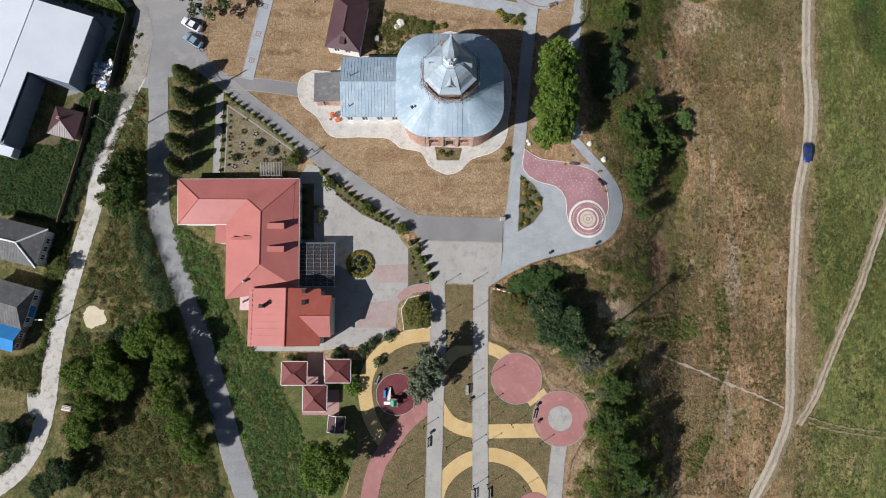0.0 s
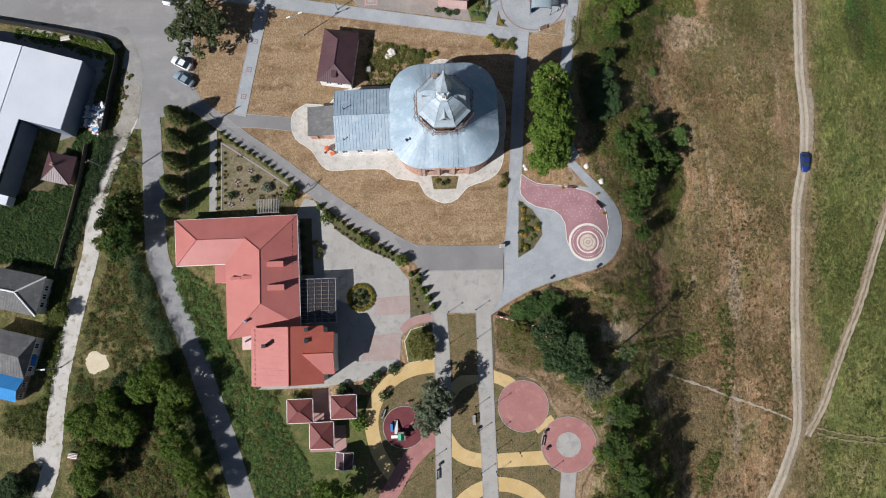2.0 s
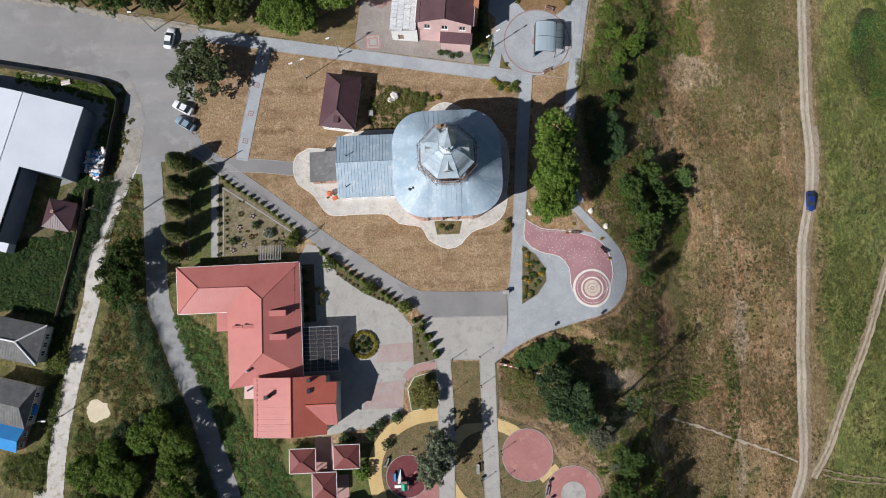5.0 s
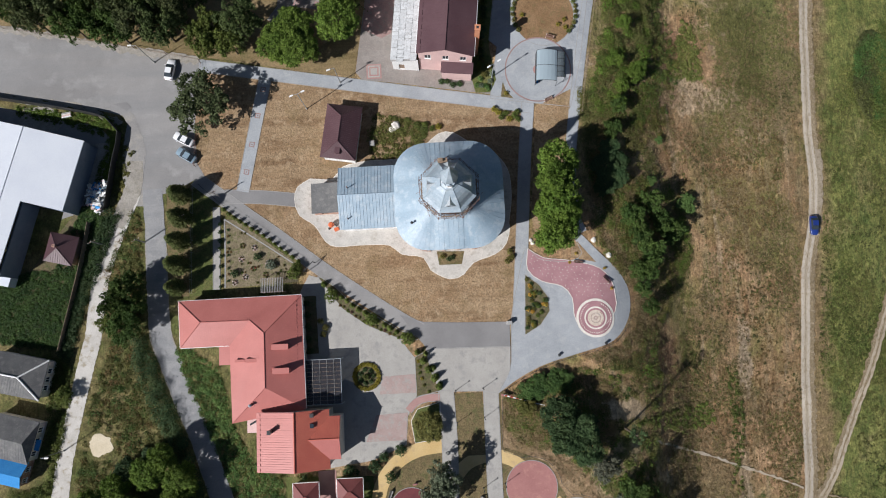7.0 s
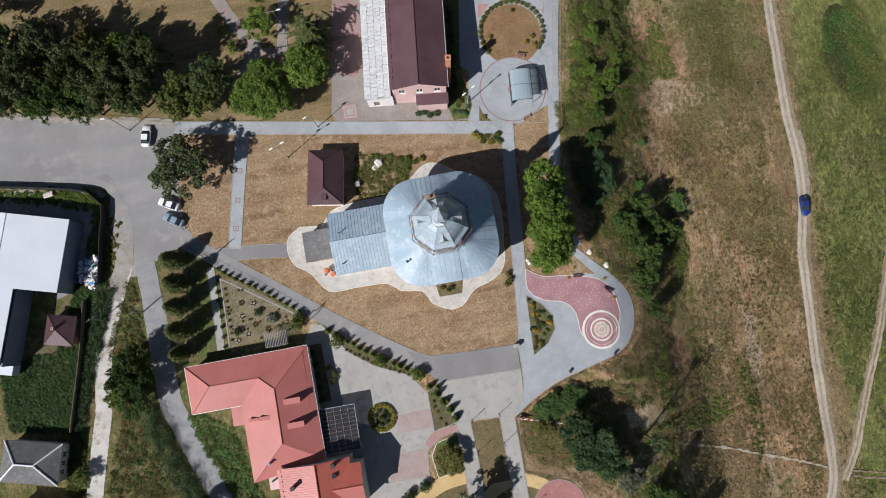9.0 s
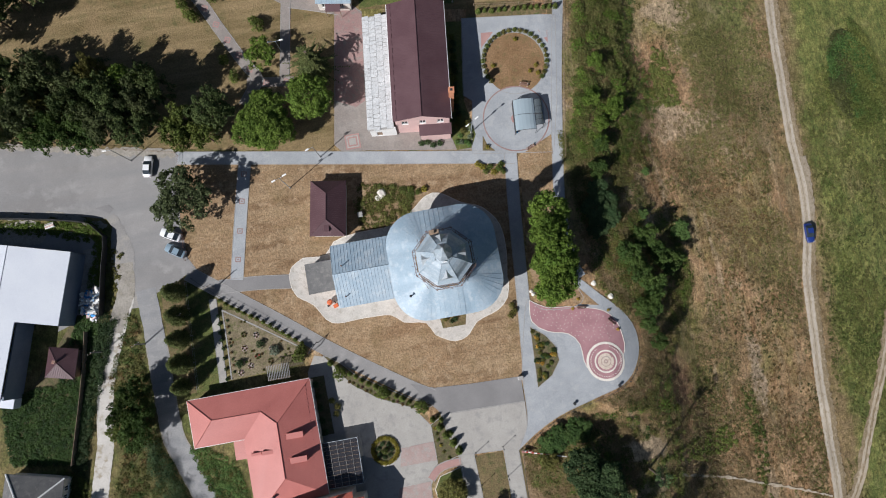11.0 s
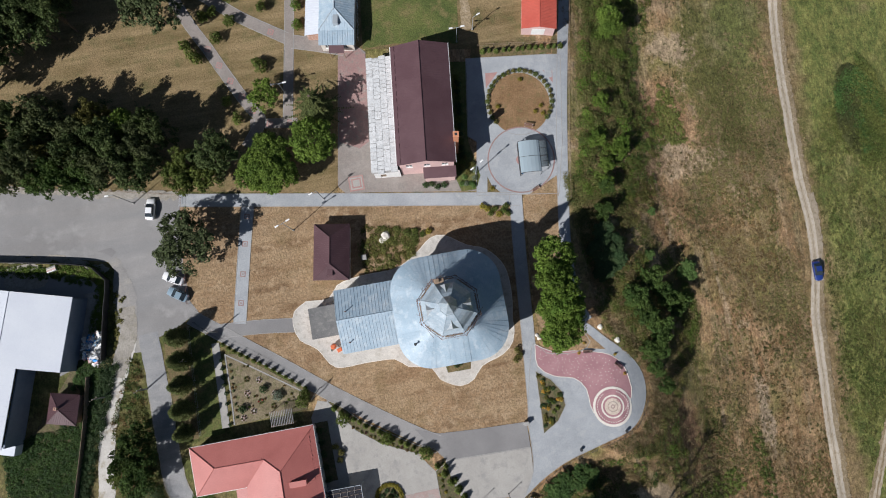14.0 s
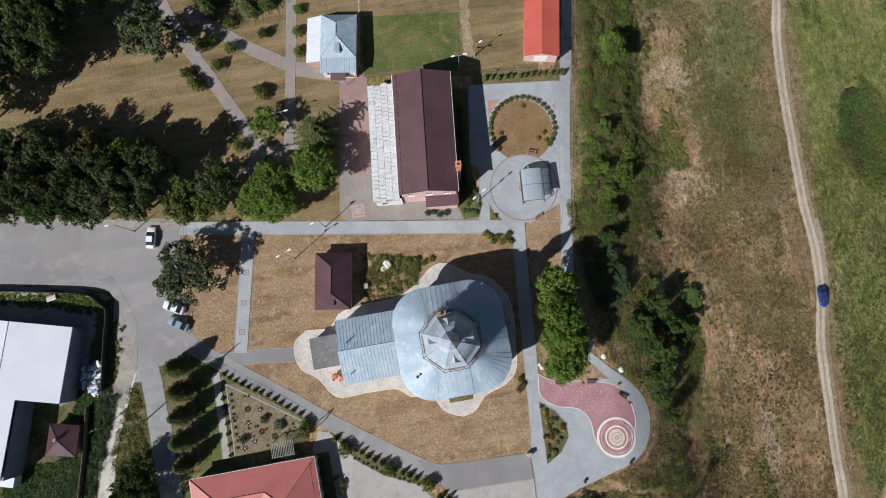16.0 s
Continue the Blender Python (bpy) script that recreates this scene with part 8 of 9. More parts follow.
for k, (mt, n, r, lab) in enumerate(((GRASS_OLIVE, 3000, (0.2, 0.6), "olive grass clumps on the hillside"), (GRASS_STRAW, 2200, (0.2, 0.55), "dry straw-coloured grass on the hillside"), (LEAF_MID, 500, (0.4, 1.0), "green weeds on the hillside"))):
    scatter("grass_tufts", SLOPE, n, r, mt, lab, leaf=0.1, per=14, tall=0.45, seed=95 + k, category="grass", clump=0.15)
FRINGE = [(50.41, 113.55), (59.63, 113.05), (54.62, 99.41), (50.39, 86.09), (52.61, 72.32), (46.30, 57.29), (38.20, 58.11), (46.19, 80.08), (45.01, 89.80), (50.34, 100.99)]
for k, (mt, n, lab) in enumerate(((LEAF_MID, 260, "green"), (LEAF_OLIVE, 320, "olive"), (LEAF_DEEP, 90, "dark"))):
    scatter("undergrowth", FRINGE, n, (0.3, 0.9), mt, lab + " brambles at the thicket's edge", seed=140 + k, tall=0.5, clump=0.45, up=1.6)
THICKET = [(41.24, 111.74), (50.80, 112.27), (50.99, 100.94), (45.70, 89.81), (46.89, 80.06), (41.30, 68.31), (31.76, 61.25), (35.25, 84.08)]
for k, (mt, n, lab) in enumerate(((LEAF_BRIGHT, 40, "bright green"), (LEAF_WOOD, 60, "green"), (GRASS_GREEN, 60, "fresh green"), (GRASS_OLIVE, 150, "olive"))):
    scatter("thicket", THICKET, n, (0.7, 1.6), mt, lab + " bushes of the hilltop thicket", leaf=0.15, per=110, tall=0.65, up=1.4, seed=110 + k, category="bushes")
LOWER_THICKET = [(27.50, -13.12), (33.43, -7.93), (38.67, -12.55), (43.85, -20.91), (45.07, -34.88), (26.90, -31.79)]
for k, (mt, n, lab) in enumerate(((LEAF_DEEP, 40, "deep green"), (LEAF_WOOD, 70, "green"), (LEAF_SILVER, 16, "grey-green"), (LEAF_OLIVE, 60, "olive"))):
    scatter("thicket", LOWER_THICKET, n, (0.7, 1.5), mt, lab + " bushes on the slope below the playground", leaf=0.15, per=110, tall=0.75, up=1.2, seed=120 + k, category="bushes")
WEEDS = [(53.86, 83.88), (56.19, 82.40), (58.05, 71.66), (56.73, 69.97), (52.99, 71.05), (52.01, 78.53)]
scatter("weed_patch", WEEDS, 320, (0.25, 0.6), GRASS_GREEN, "bright green weeds in a hollow of the slope", seed=130, tall=0.7, category="weeds")
scatter("weed_patch", [(58.51, 9.31), (60.96, 9.35), (62.06, -2.83), (60.66, -17.30), (57.96, -17.22), (59.07, -2.81)], 170, (0.2, 0.5), GRASS_GREEN, "green grass line down the field", seed=131, tall=0.6, category="weeds")
scatter("weed_patch", [(51.55, -26.48), (54.25, -23.05), (57.56, -23.77), (54.77, -30.16), (51.44, -32.34)], 90, (0.25, 0.55), LEAF_MID, "green weeds in the field", seed=132, tall=0.6, category="weeds")

# rows of small clipped conifers
def row(pts, gap, name, label, group, radius=0.55, height=1.5, material=None, shape="cone", category="shrub"):
    for i, q in enumerate(smooth_line(pts, gap)):
        rnd = random.Random(i + int(q.x * 7))
        plant(shape, material or LEAF_MID, (q.x + rnd.uniform(-0.12, 0.12), q.y + rnd.uniform(-0.12, 0.12)), radius * rnd.uniform(0.85, 1.15), height * rnd.uniform(0.85, 1.2), name, label, category, group, seed=0)


row([(-43.17, 45.64), (-38.80, 42.42), (-34.22, 39.10), (-28.73, 34.64)], 1.25, "clipped_shrub", "small clipped conifer along the garden edge", "garden edge shrubs", 0.5, 1.2)
row([(-43.75, 42.74), (-43.77, 36.41), (-43.90, 30.47)], 1.5, "clipped_shrub", "small clipped shrub along the garden path", "garden edge shrubs", 0.45, 0.7, LEAF_DARK, "bush")
row([(-23.71, 29.86), (-19.40, 26.46), (-13.77, 22.39), (-8.74, 19.25)], 1.35, "clipped_shrub", "small conifer in the courtyard hedge", "courtyard hedge", 0.62, 1.9, LEAF_MID)
row([(-6.17, 15.90), (-4.27, 12.56), (-2.39, 9.25)], 1.3, "clipped_shrub", "small conifer in the courtyard hedge", "courtyard hedge", 0.75, 2.1, LEAF_MID)
row([(-4.62, 15.68), (-3.50, 12.79), (-2.17, 9.69)], 1.6, "clipped_shrub", "small conifer in the courtyard hedge", "courtyard hedge", 0.6, 1.8, LEAF_MID)
row([(17.20, 94.19), (24.22, 93.36), (32.94, 92.63)], 1.2, "clipped_shrub", "small conifer in a trimmed row", "meadow hedge row", 0.6, 1.4)
for i, q in enumerate(smooth_line([(-20.9, 25.7), (-15.6, 21.95), (-9.8, 18.95)], 0.85)):
    plant("bush", (LEAF_BROWN, LEAF_OLIVE, LEAF_MID, SOIL_PLANT)[i % 4], (q.x, q.y + 0.25 * (i % 2)), 0.32, 0.4, "bed_plant", "low half-dry plant in the courtyard strip", "plant", "courtyard bed plants", seed=i)
for i, q in enumerate(smooth_line([(-6.2, 14.2), (-5.8, 11.0), (-4.6, 8.4)], 1.0)):
    plant("bush", (LEAF_YELLOW, LEAF_OLIVE, LEAF_MID)[i % 3], (q.x + 0.2 * (i % 2), q.y), 0.36, 0.45, "bed_plant", "small yellowish plant in the courtyard strip", "plant", "courtyard bed plants", seed=i)
for q in [(-22.21, 27.70), (-14.89, 22.62), (-7.96, 18.58), (-29.58, 32.46)]:
    plant("bush", LEAF_MID, q, 1.4, 2.4, "courtyard_bush", "full green bush in the courtyard hedge", "bush", "courtyard hedge")
for i, q in enumerate(ellipse((22.61, 82.78), 6.4, 6.3, n=26, a0=-42, a1=222)):
    plant("bush", LEAF_OLIVE if i % 3 else LEAF_MID, q, 0.55, 0.8, "low_bush", "low rounded bush edging the round lawn", "shrub", "round lawn bushes", seed=i)
for q in [(18.07, 82.45), (25.31, 80.17), (26.77, 79.43), (26.64, 81.10), (23.46, 87.10), (13.96, 66.43)]:
    plant("bush", LEAF_YELLOW, q, 0.5, 0.8, "low_bush", "small yellowish bush on the round lawn", "shrub", "round lawn bushes")
for i, q in enumerate(ellipse(RB, 2.35, n=22)):
    plant("bush", LEAF_YELLOW, q, 0.5, 0.6, "edging_bush", "golden edging bush of the round bed", "shrub", "round bed edging", seed=i)
for i, q in enumerate(ellipse(RB, 1.3, n=7)):
    plant("bush", LEAF_DARK, q, 0.5, 0.7, "bed_bush", "dark green bush in the round bed", "shrub", "round bed bushes", seed=i)
plant("bush", LEAF_MID, RB, 0.7, 1.5, "bed_bush", "taller green bush at the middle of the round bed", "shrub", "round bed bushes")
rnd = random.Random(8)
for i in range(70):
    q = ((16.87, 23.98)[0] + rnd.uniform(-2.4, 2.4), (16.87, 23.98)[1] + rnd.uniform(-5, 5))
    if inside(q[0], q[1], [(15.60, 29.09), (17.70, 27.38), (19.23, 25.11), (19.41, 22.85), (17.59, 20.37), (15.02, 18.91)]):
        plant("bush", (LEAF_MID, LEAF_DARK, FLOWER, LEAF_OLIVE)[i % 4], q, 0.45, 0.6, "bed_plant", "small flowering plant in the plaza bed", "plant", "plaza bed plants", seed=i)
GARDEN_RINGS = [(-39.53, 38.34), (-37.24, 37.81), (-39.82, 35.7), (-37.47, 33.73), (-39.09, 32.14), (-34.65, 34.71), (-35.15, 32.43), (-41.17, 31.2)]
for i, q in enumerate(GARDEN_RINGS):
    disc = sheet("planting_ring", ellipse(q, 0.62, n=16), PAVER_FADED if i % 3 else SOIL, 0.075, "round mulched planting spot in the flower garden", "bed")
    for k in range(5):
        c = (q[0] + 0.4 * math.cos(1.3 * k + i), q[1] + 0.4 * math.sin(1.3 * k + i))
        plant("bush", (FLOWER_RED if i == 3 else LEAF_BROWN, LEAF_OLIVE, LEAF_MID)[k % 3], c, 0.2, 0.35, "garden_plant", "small plant in a mulched ring", "plant", "flower garden plants", seed=k)
for i in range(60):
    q = (-36.92 + rnd.uniform(-7, 8), 35.29 + rnd.uniform(-6, 7))
    if inside(q[0], q[1], [(-42.74, 42.75), (-40.60, 42.53), (-30.18, 34.41), (-30.10, 31.21), (-42.57, 30.70)]) and all(math.hypot(q[0] - c[0], q[1] - c[1]) > 0.95 for c in GARDEN_RINGS):
        plant("bush", (LEAF_MID, LEAF_OLIVE, LEAF_BROWN)[i % 3], q, rnd.uniform(0.15, 0.32), rnd.uniform(0.2, 0.4), "garden_plant", "small plant in the flower garden", "plant", "flower garden plants", seed=i)
for i in range(9):
    plant("bush", LEAF_BROWN if i % 2 else LEAF_DARK, (-42.35 + 0.03 * (i % 3), 31.6 + 1.25 * i), 0.3, 0.4, "garden_plant", "low reddish plant inside the bed edging", "plant", "flower garden plants", seed=i)
for q, r in (((-36.5, 35.98), 0.85), ((-41.0, 32.85), 0.85)):
    plant("bush", LEAF_DARK, q, r, 1.3, "garden_plant", "dark rounded shrub in the flower garden", "plant", "flower garden plants")
plant("bush", LEAF_MID, (-28.84, 33.48), 1.1, 2.0, "garden_plant", "green bush at the garden corner", "plant", "flower garden plants")
plant("bush", LEAF_SILVER, (-34.09, 34.16), 1.1, 1.3, "garden_plant", "pale rounded bush in the flower garden", "plant", "flower garden plants")
for i, q in enumerate([(12.09, 62.56), (12.69, 61.54), (13.62, 62.27), (14.28, 61.02), (15.21, 61.75), (15.95, 60.94), (11.32, 63.26), (15.90, 62.42), (-1.24, 59.91), (-0.05, 60.26), (-2.66, 60.74)]):
    plant("bush", LEAF_MID if i % 3 else LEAF_YELLOW, q, 0.7, 1.0, "shrub", "green shrub at the path corner", "shrub", "corner shrubs", seed=i)
for i, q in enumerate([(-27.20, 26.44), (-27.15, 24.18), (-26.99, 21.93), (-27.04, 19.46), (-26.88, 17.22), (-24.68, 22.83), (-23.77, 21.71), (-24.18, 20.36)]):
    plant("bush", LEAF_DARK if i < 5 else LEAF_OLIVE, q, 0.7, 1.2, "shrub", "shrub in the bed by the house", "shrub", "house bed shrubs", seed=i)
for i, q in enumerate([(1.03, 69.38), (2.28, 69.38), (3.29, 68.73), (4.67, 68.82)]):
    plant("bush", LEAF_DARK, q, 0.7, 0.9, "shrub", "dark shrub in front of the hall", "shrub", "hall shrubs", seed=i)
for i, q in enumerate([(8.84, 71.73), (9.73, 70.42), (10.70, 71.96), (9.59, 73.32), (12.66, 34.53), (12.88, 33.42), (12.08, 32.70)]):
    plant("bush", LEAF_OLIVE, q, 0.7, 1.1, "shrub", "pale green shrub beside the path", "shrub", "corner shrubs", seed=i)
for i in range(13):
    plant("bush", LEAF_DARK if i % 3 else LEAF_MID, (9.0 + 0.165 * i + 0.15 * (i % 2), 72.5 + 1.45 * i), 0.75, 1.1, "shrub", "dark shrub in the shaded strip along the hall", "shrub", "hall shrubs", seed=i)
for i, q in enumerate([(8.2, 68.4), (9.1, 68.2), (10.0, 68.1), (10.9, 69.0), (10.4, 67.6), (11.2, 70.6), (8.9, 69.6)]):
    plant("bush", LEAF_WILLOW if i % 2 else LEAF_BANK, q, 0.6, 0.8, "shrub", "pale leafy shrub in the bed at the hall corner", "shrub", "hall shrubs", seed=i)
for i, q in enumerate([(-29.44, -5.94), (-28.56, -6.15), (-27.49, -6.05), (-21.00, -5.73), (-19.91, -5.94), (-18.61, -5.73), (-32.90, -5.73), (0.71, 33.67), (-0.42, 34.24), (1.49, 34.02)]):
    plant("bush", LEAF_DARK if i % 2 else LEAF_OLIVE, q, 0.55, 0.8, "shrub", "small shrub near the wall", "shrub", "corner shrubs", seed=i)
for i, q in enumerate([(24.18, 31.81), (25.63, 33.48), (31.05, 30.33), (32.12, 26.36)]):
    plant("bush", FLOWER, q, 0.35, 0.5, "planter_bush", "orange flowering tub plant beside a bench", "plant", "plaza flower tubs", seed=i)
for i, q in enumerate([(-17.20, 114.75), (-18.19, 110.13), (-18.64, 106.04)]):
    plant("bush", LEAF_BRIGHT, q, 1.2, 2.0, "shrub", "bright green shrub along the small house", "shrub", "house bed shrubs", seed=i)
# ---- cars ----
def car(xy, rz, paint, label, name="car"):
    c = thing(name, xy[0], xy[1], rz, label, "car", z=gz(*xy) + 0.08)
    # body sections along its length: x, half width, bottom, top
    secs = [(-2.15, 0.70, 0.42, 0.72), (-2.05, 0.82, 0.30, 0.86), (-1.2, 0.87, 0.24, 0.93), (0.0, 0.88, 0.24, 0.92), (1.1, 0.87, 0.24, 0.90), (1.9, 0.80, 0.28, 0.74), (2.12, 0.62, 0.38, 0.60)]
    vs, fs = [], []
    for x, w, z0, z1 in secs:
        vs += [(x, -w * 0.9, z0), (x, -w, z0 + 0.2), (x, -w * 0.97, z1 - 0.08), (x, -w * 0.85, z1), (x, w * 0.85, z1), (x, w * 0.97, z1 - 0.08), (x, w, z0 + 0.2), (x, w * 0.9, z0)]
    for i in range(len(secs) - 1):
        fs += [(i * 8 + k, i * 8 + (k + 1) % 8, (i + 1) * 8 + (k + 1) % 8, (i + 1) * 8 + k) for k in range(8)]
    fs += [tuple(range(8))[::-1], tuple(range(8 * len(secs) - 8, 8 * len(secs)))]
    part("body", Mesh().add(vs, [f[::-1] for f in fs]), paint, c, smooth=True)
    cab = [(-1.65, 0.78, 0.90), (-1.05, 0.64, 1.40), (0.15, 0.63, 1.43), (0.95, 0.77, 0.90)]
    vs, fs = [], []
    for x, w, z in cab:
        vs += [(x, -w, z), (x, w, z)]
    vs += [(x, s * 0.8, 0.88) for x in (-1.65, 0.95) for s in (-1, 1)]
    part("roof_panel", Mesh().slab([(-1.0, -0.6, 1.45), (0.12, -0.6, 1.47), (0.12, 0.6, 1.47), (-1.0, 0.6, 1.45)], 0.06), paint, c)
    part("windscreen", Mesh().slab([(0.15, -0.6, 1.42), (0.98, -0.72, 0.92), (0.98, 0.72, 0.92), (0.15, 0.6, 1.42)], 0.03), GLASS, c)
    part("rear_window", Mesh().slab([(-1.68, -0.7, 0.93), (-1.02, -0.6, 1.41), (-1.02, 0.6, 1.41), (-1.68, 0.7, 0.93)], 0.03), GLASS, c)
    for s in (-1, 1):
        g = [(-1.55, s * 0.76, 0.92), (0.9, s * 0.76, 0.92), (0.13, s * 0.62, 1.42), (-1.0, s * 0.62, 1.42)]
        part("side_window", Mesh().add(g + [(x, y * 0.96, z) for x, y, z in g], [(0, 1, 2, 3), (7, 6, 5, 4), (0, 4, 5, 1), (2, 6, 7, 3)]), GLASS, c)
        part("mirror", Mesh().box((0.75, s * 0.98, 0.98), (0.12, 0.2, 0.14)), paint, c)
        part("headlight", Mesh().box((1.98, s * 0.6, 0.64), (0.14, 0.3, 0.14)), ZINC, c)
        part("tail_light", Mesh().box((-2.1, s * 0.62, 0.76), (0.08, 0.26, 0.14)), RUBBER_RED, c)
        for x in (-1.3, 1.35):
            w = part("wheel", Mesh().tube((x, s * 0.72, 0.30), (x, s * 0.89, 0.30), 0.31, n=14), DARK, c)
            part("rim", Mesh().tube((x, s * 0.885, 0.30), (x, s * 0.90, 0.30), 0.19, n=12), ZINC, w)
    part("bumper", Mesh().box((2.1, 0, 0.42), (0.12, 1.3, 0.2)).box((-2.14, 0, 0.46), (0.12, 1.4, 0.2)), paint, c)
    return c


WHITE_CAR, GREY_CAR, BLUE_CAR = car_paint("white_car_paint", (0.75, 0.76, 0.77)), car_paint("grey_blue_car_paint", (0.22, 0.30, 0.36)), car_paint("deep_blue_car_paint", (0.015, 0.035, 0.17))
car((-50.51, 60.01), 150, WHITE_CAR, "white saloon car parked at the yard edge")
car((-50.07, 56.75), 146, GREY_CAR, "grey-blue saloon car parked at the yard edge")
car((-52.89, 74.27), 79, WHITE_CAR, "white hatchback parked in the asphalt yard")
car((82.28, 38.71), -93, BLUE_CAR, "deep blue estate car on the dirt track")


# ---- lamps, benches, fences ----
def street_lamp(xy, height, rz, label, twin=False):
    p = thing("street_lamp", xy[0], xy[1], rz, label, "lamp", "street lamps")
    part("pole", Mesh().tube((0, 0, -0.3), (0, 0, height), 0.09, 0.06, 8), ZINC if twin else KERB, p)
    part("base", Mesh().lathe((0, 0, 0), [(0.18, -0.2), (0.18, 0.25), (0.1, 0.35)], 10), KERB, p)
    for s in ((-1, 1) if twin else (1,)):
        a = part("arm", Mesh().tube((0, 0, height - 0.15), (s * 0.9, 0, height + 0.1), 0.04, n=6), ZINC, p)
        part("lamp_head", Mesh().box((s * 1.15, 0, height + 0.12), (0.75, 0.28, 0.12)), WHITE_PAINT, a, "white lamp head")
    return p


def power_pole(xy, height, label):
    p = thing("utility_pole", xy[0], xy[1], 0, label, "pole", "utility poles")
    part("pole", Mesh().tube((0, 0, -0.4), (0, 0, height), 0.14, 0.09, 8), KERB, p)
    part("crossarm", Mesh().box((0, 0, height - 0.4), (1.6, 0.1, 0.1), 25), WOOD, p)
    for s in (-0.7, 0.0, 0.7):
        part("insulator", Mesh().lathe((s * math.cos(radians(25)), s * math.sin(radians(25)), height - 0.35), [(0.05, 0), (0.07, 0.1), (0.03, 0.2)], 8), WHITE_PAINT, p)
    return p


for q, h, rz, tw in (((-26.16, 65.26), 8.0, 20, True), ((-19.26, 70.35), 7.0, 200, False), ((11.23, 69.91), 6.5, 30, True), ((12.44, 97.20), 6.0, 0, True), ((-56.25, 76.14), 7.5, 180, False), ((-23.32, 92.82), 5.0, 0, True), ((-73.78, 1.05), 7.0, 0, False), ((16.05, 99.17), 5.0, 20, False)):
    street_lamp(q, h, rz, "tall grey street lamp with white heads", tw)
for q, h in (((-58.61, 39.99), 4.0), ((-66.59, 39.92), 4.5), ((-49.50, 43.74), 5.5), ((-43.82, 48.27), 4.5)):
    power_pole(q, h, "grey concrete utility pole with a crossarm")


def park_lamp(xy):
    p = thing("park_lamp", xy[0], xy[1], 0, "short dark park lamp post with a round head", "lamp", "park lamps")
    part("pole", Mesh().tube((0, 0, -0.1), (0, 0, 2.7), 0.05, 0.04, 7), DARK, p)
    part("base", Mesh().lathe((0, 0, 0), [(0.14, -0.1), (0.14, 0.12), (0.06, 0.22)], 10), DARK, p)
    part("shade", Mesh().lathe((0, 0, 2.7), [(0.05, 0), (0.12, 0.06), (0.12, 0.16), (0.04, 0.24)], 10), DARK, p)
    return p


first = park_lamp((9.10, -9.13))
for q in [(4.99, -9.77), (8.69, -17.85), (8.73, -14.40), (5.46, -21.99), (8.33, -21.78), (5.18, -14.41), (18.21, -21.97), (-8.59, -23.04), (-3.60, -18.90), (5.73, -29.65), (8.26, -29.44), (14.99, -29.82), (0.69, 8.37), (5.97, 8.59), (0.69, 2.36), (5.94, 3.12), (0.67, -22.72), (12.95, -18.57), (-6.52, -29.47)]:
    copy_thing(first, pose(q[0], q[1], gz(*q)))


def bench(xy, rz, label, material=None):
    b = thing("bench", xy[0], xy[1], rz, label, "bench", "park benches", z=gz(*xy) + 0.08)
    for k in range(3):
        part("seat_slat", Mesh().box((0, -0.16 + 0.16 * k, 0.46), (1.8, 0.13, 0.05)), material or WOOD, b)
    for k in range(2):
        part("back_slat", Mesh().box((0, 0.28 + 0.03 * k, 0.66 + 0.18 * k), (1.8, 0.04, 0.13)), material or WOOD, b)
    for s in (-0.75, 0.75):
        part("leg", Mesh().box((s, 0.02, 0.2), (0.08, 0.45, 0.5)).box((s, 0.26, 0.6), (0.07, 0.06, 0.5)), WHITE_STONE, b, "pale concrete bench leg")
    return b


for q, rz, mt in (((4.55, -12.09), -92, KERB), ((-2.63, -21.80), 88, KERB), ((17.36, -16.59), 75, KERB), ((-12.48, -10.20), 68, KERB), ((5.51, -31.16), -92, KERB), ((8.67, -30.95), 88, KERB)):
    bench(q, rz, "pale slatted bench beside the playground path", mt)
for q, rz in (((23.40, 77.49), -18), ((22.33, 64.65), 22), ((25.85, 31.83), 172), ((31.22, 28.13), 128)):
    bench(q, rz, "dark wooden bench on the paving", RUSTY)


def fence(pts, gap, height, material, label, solid=False, name="fence"):
    line = smooth_line(pts, gap)
    f = thing(name, line[0].x, line[0].y, 0, label, "fence")
    o = Vector((line[0].x, line[0].y, gz(line[0].x, line[0].y)))
    at = lambda q, z: Vector((q.x, q.y, gz(q.x, q.y) + z)) - o
    for q in line:
        part("post", Mesh().tube(at(q, -0.2), at(q, height), 0.05, n=5), material, f)
    for a, b in zip(line, line[1:]):
        if solid:
            p0, p1 = at(a, 0.05), at(b, 0.05)
            q0, q1 = at(a, height - 0.05), at(b, height - 0.05)
            t = (p1 - p0).cross(Vector((0, 0, 1))).normalized() * 0.03
            part("panel", Mesh().add([p0 - t, p1 - t, q1 - t, q0 - t, p0 + t, p1 + t, q1 + t, q0 + t], [(0, 1, 2, 3), (7, 6, 5, 4), (3, 2, 6, 7), (0, 3, 7, 4), (1, 5, 6, 2)]), material, f)
        else:
            for z in (height * 0.35, height * 0.9):
                part("rail", Mesh().tube(at(a, z), at(b, z), 0.025, n=4), material, f)
    return f


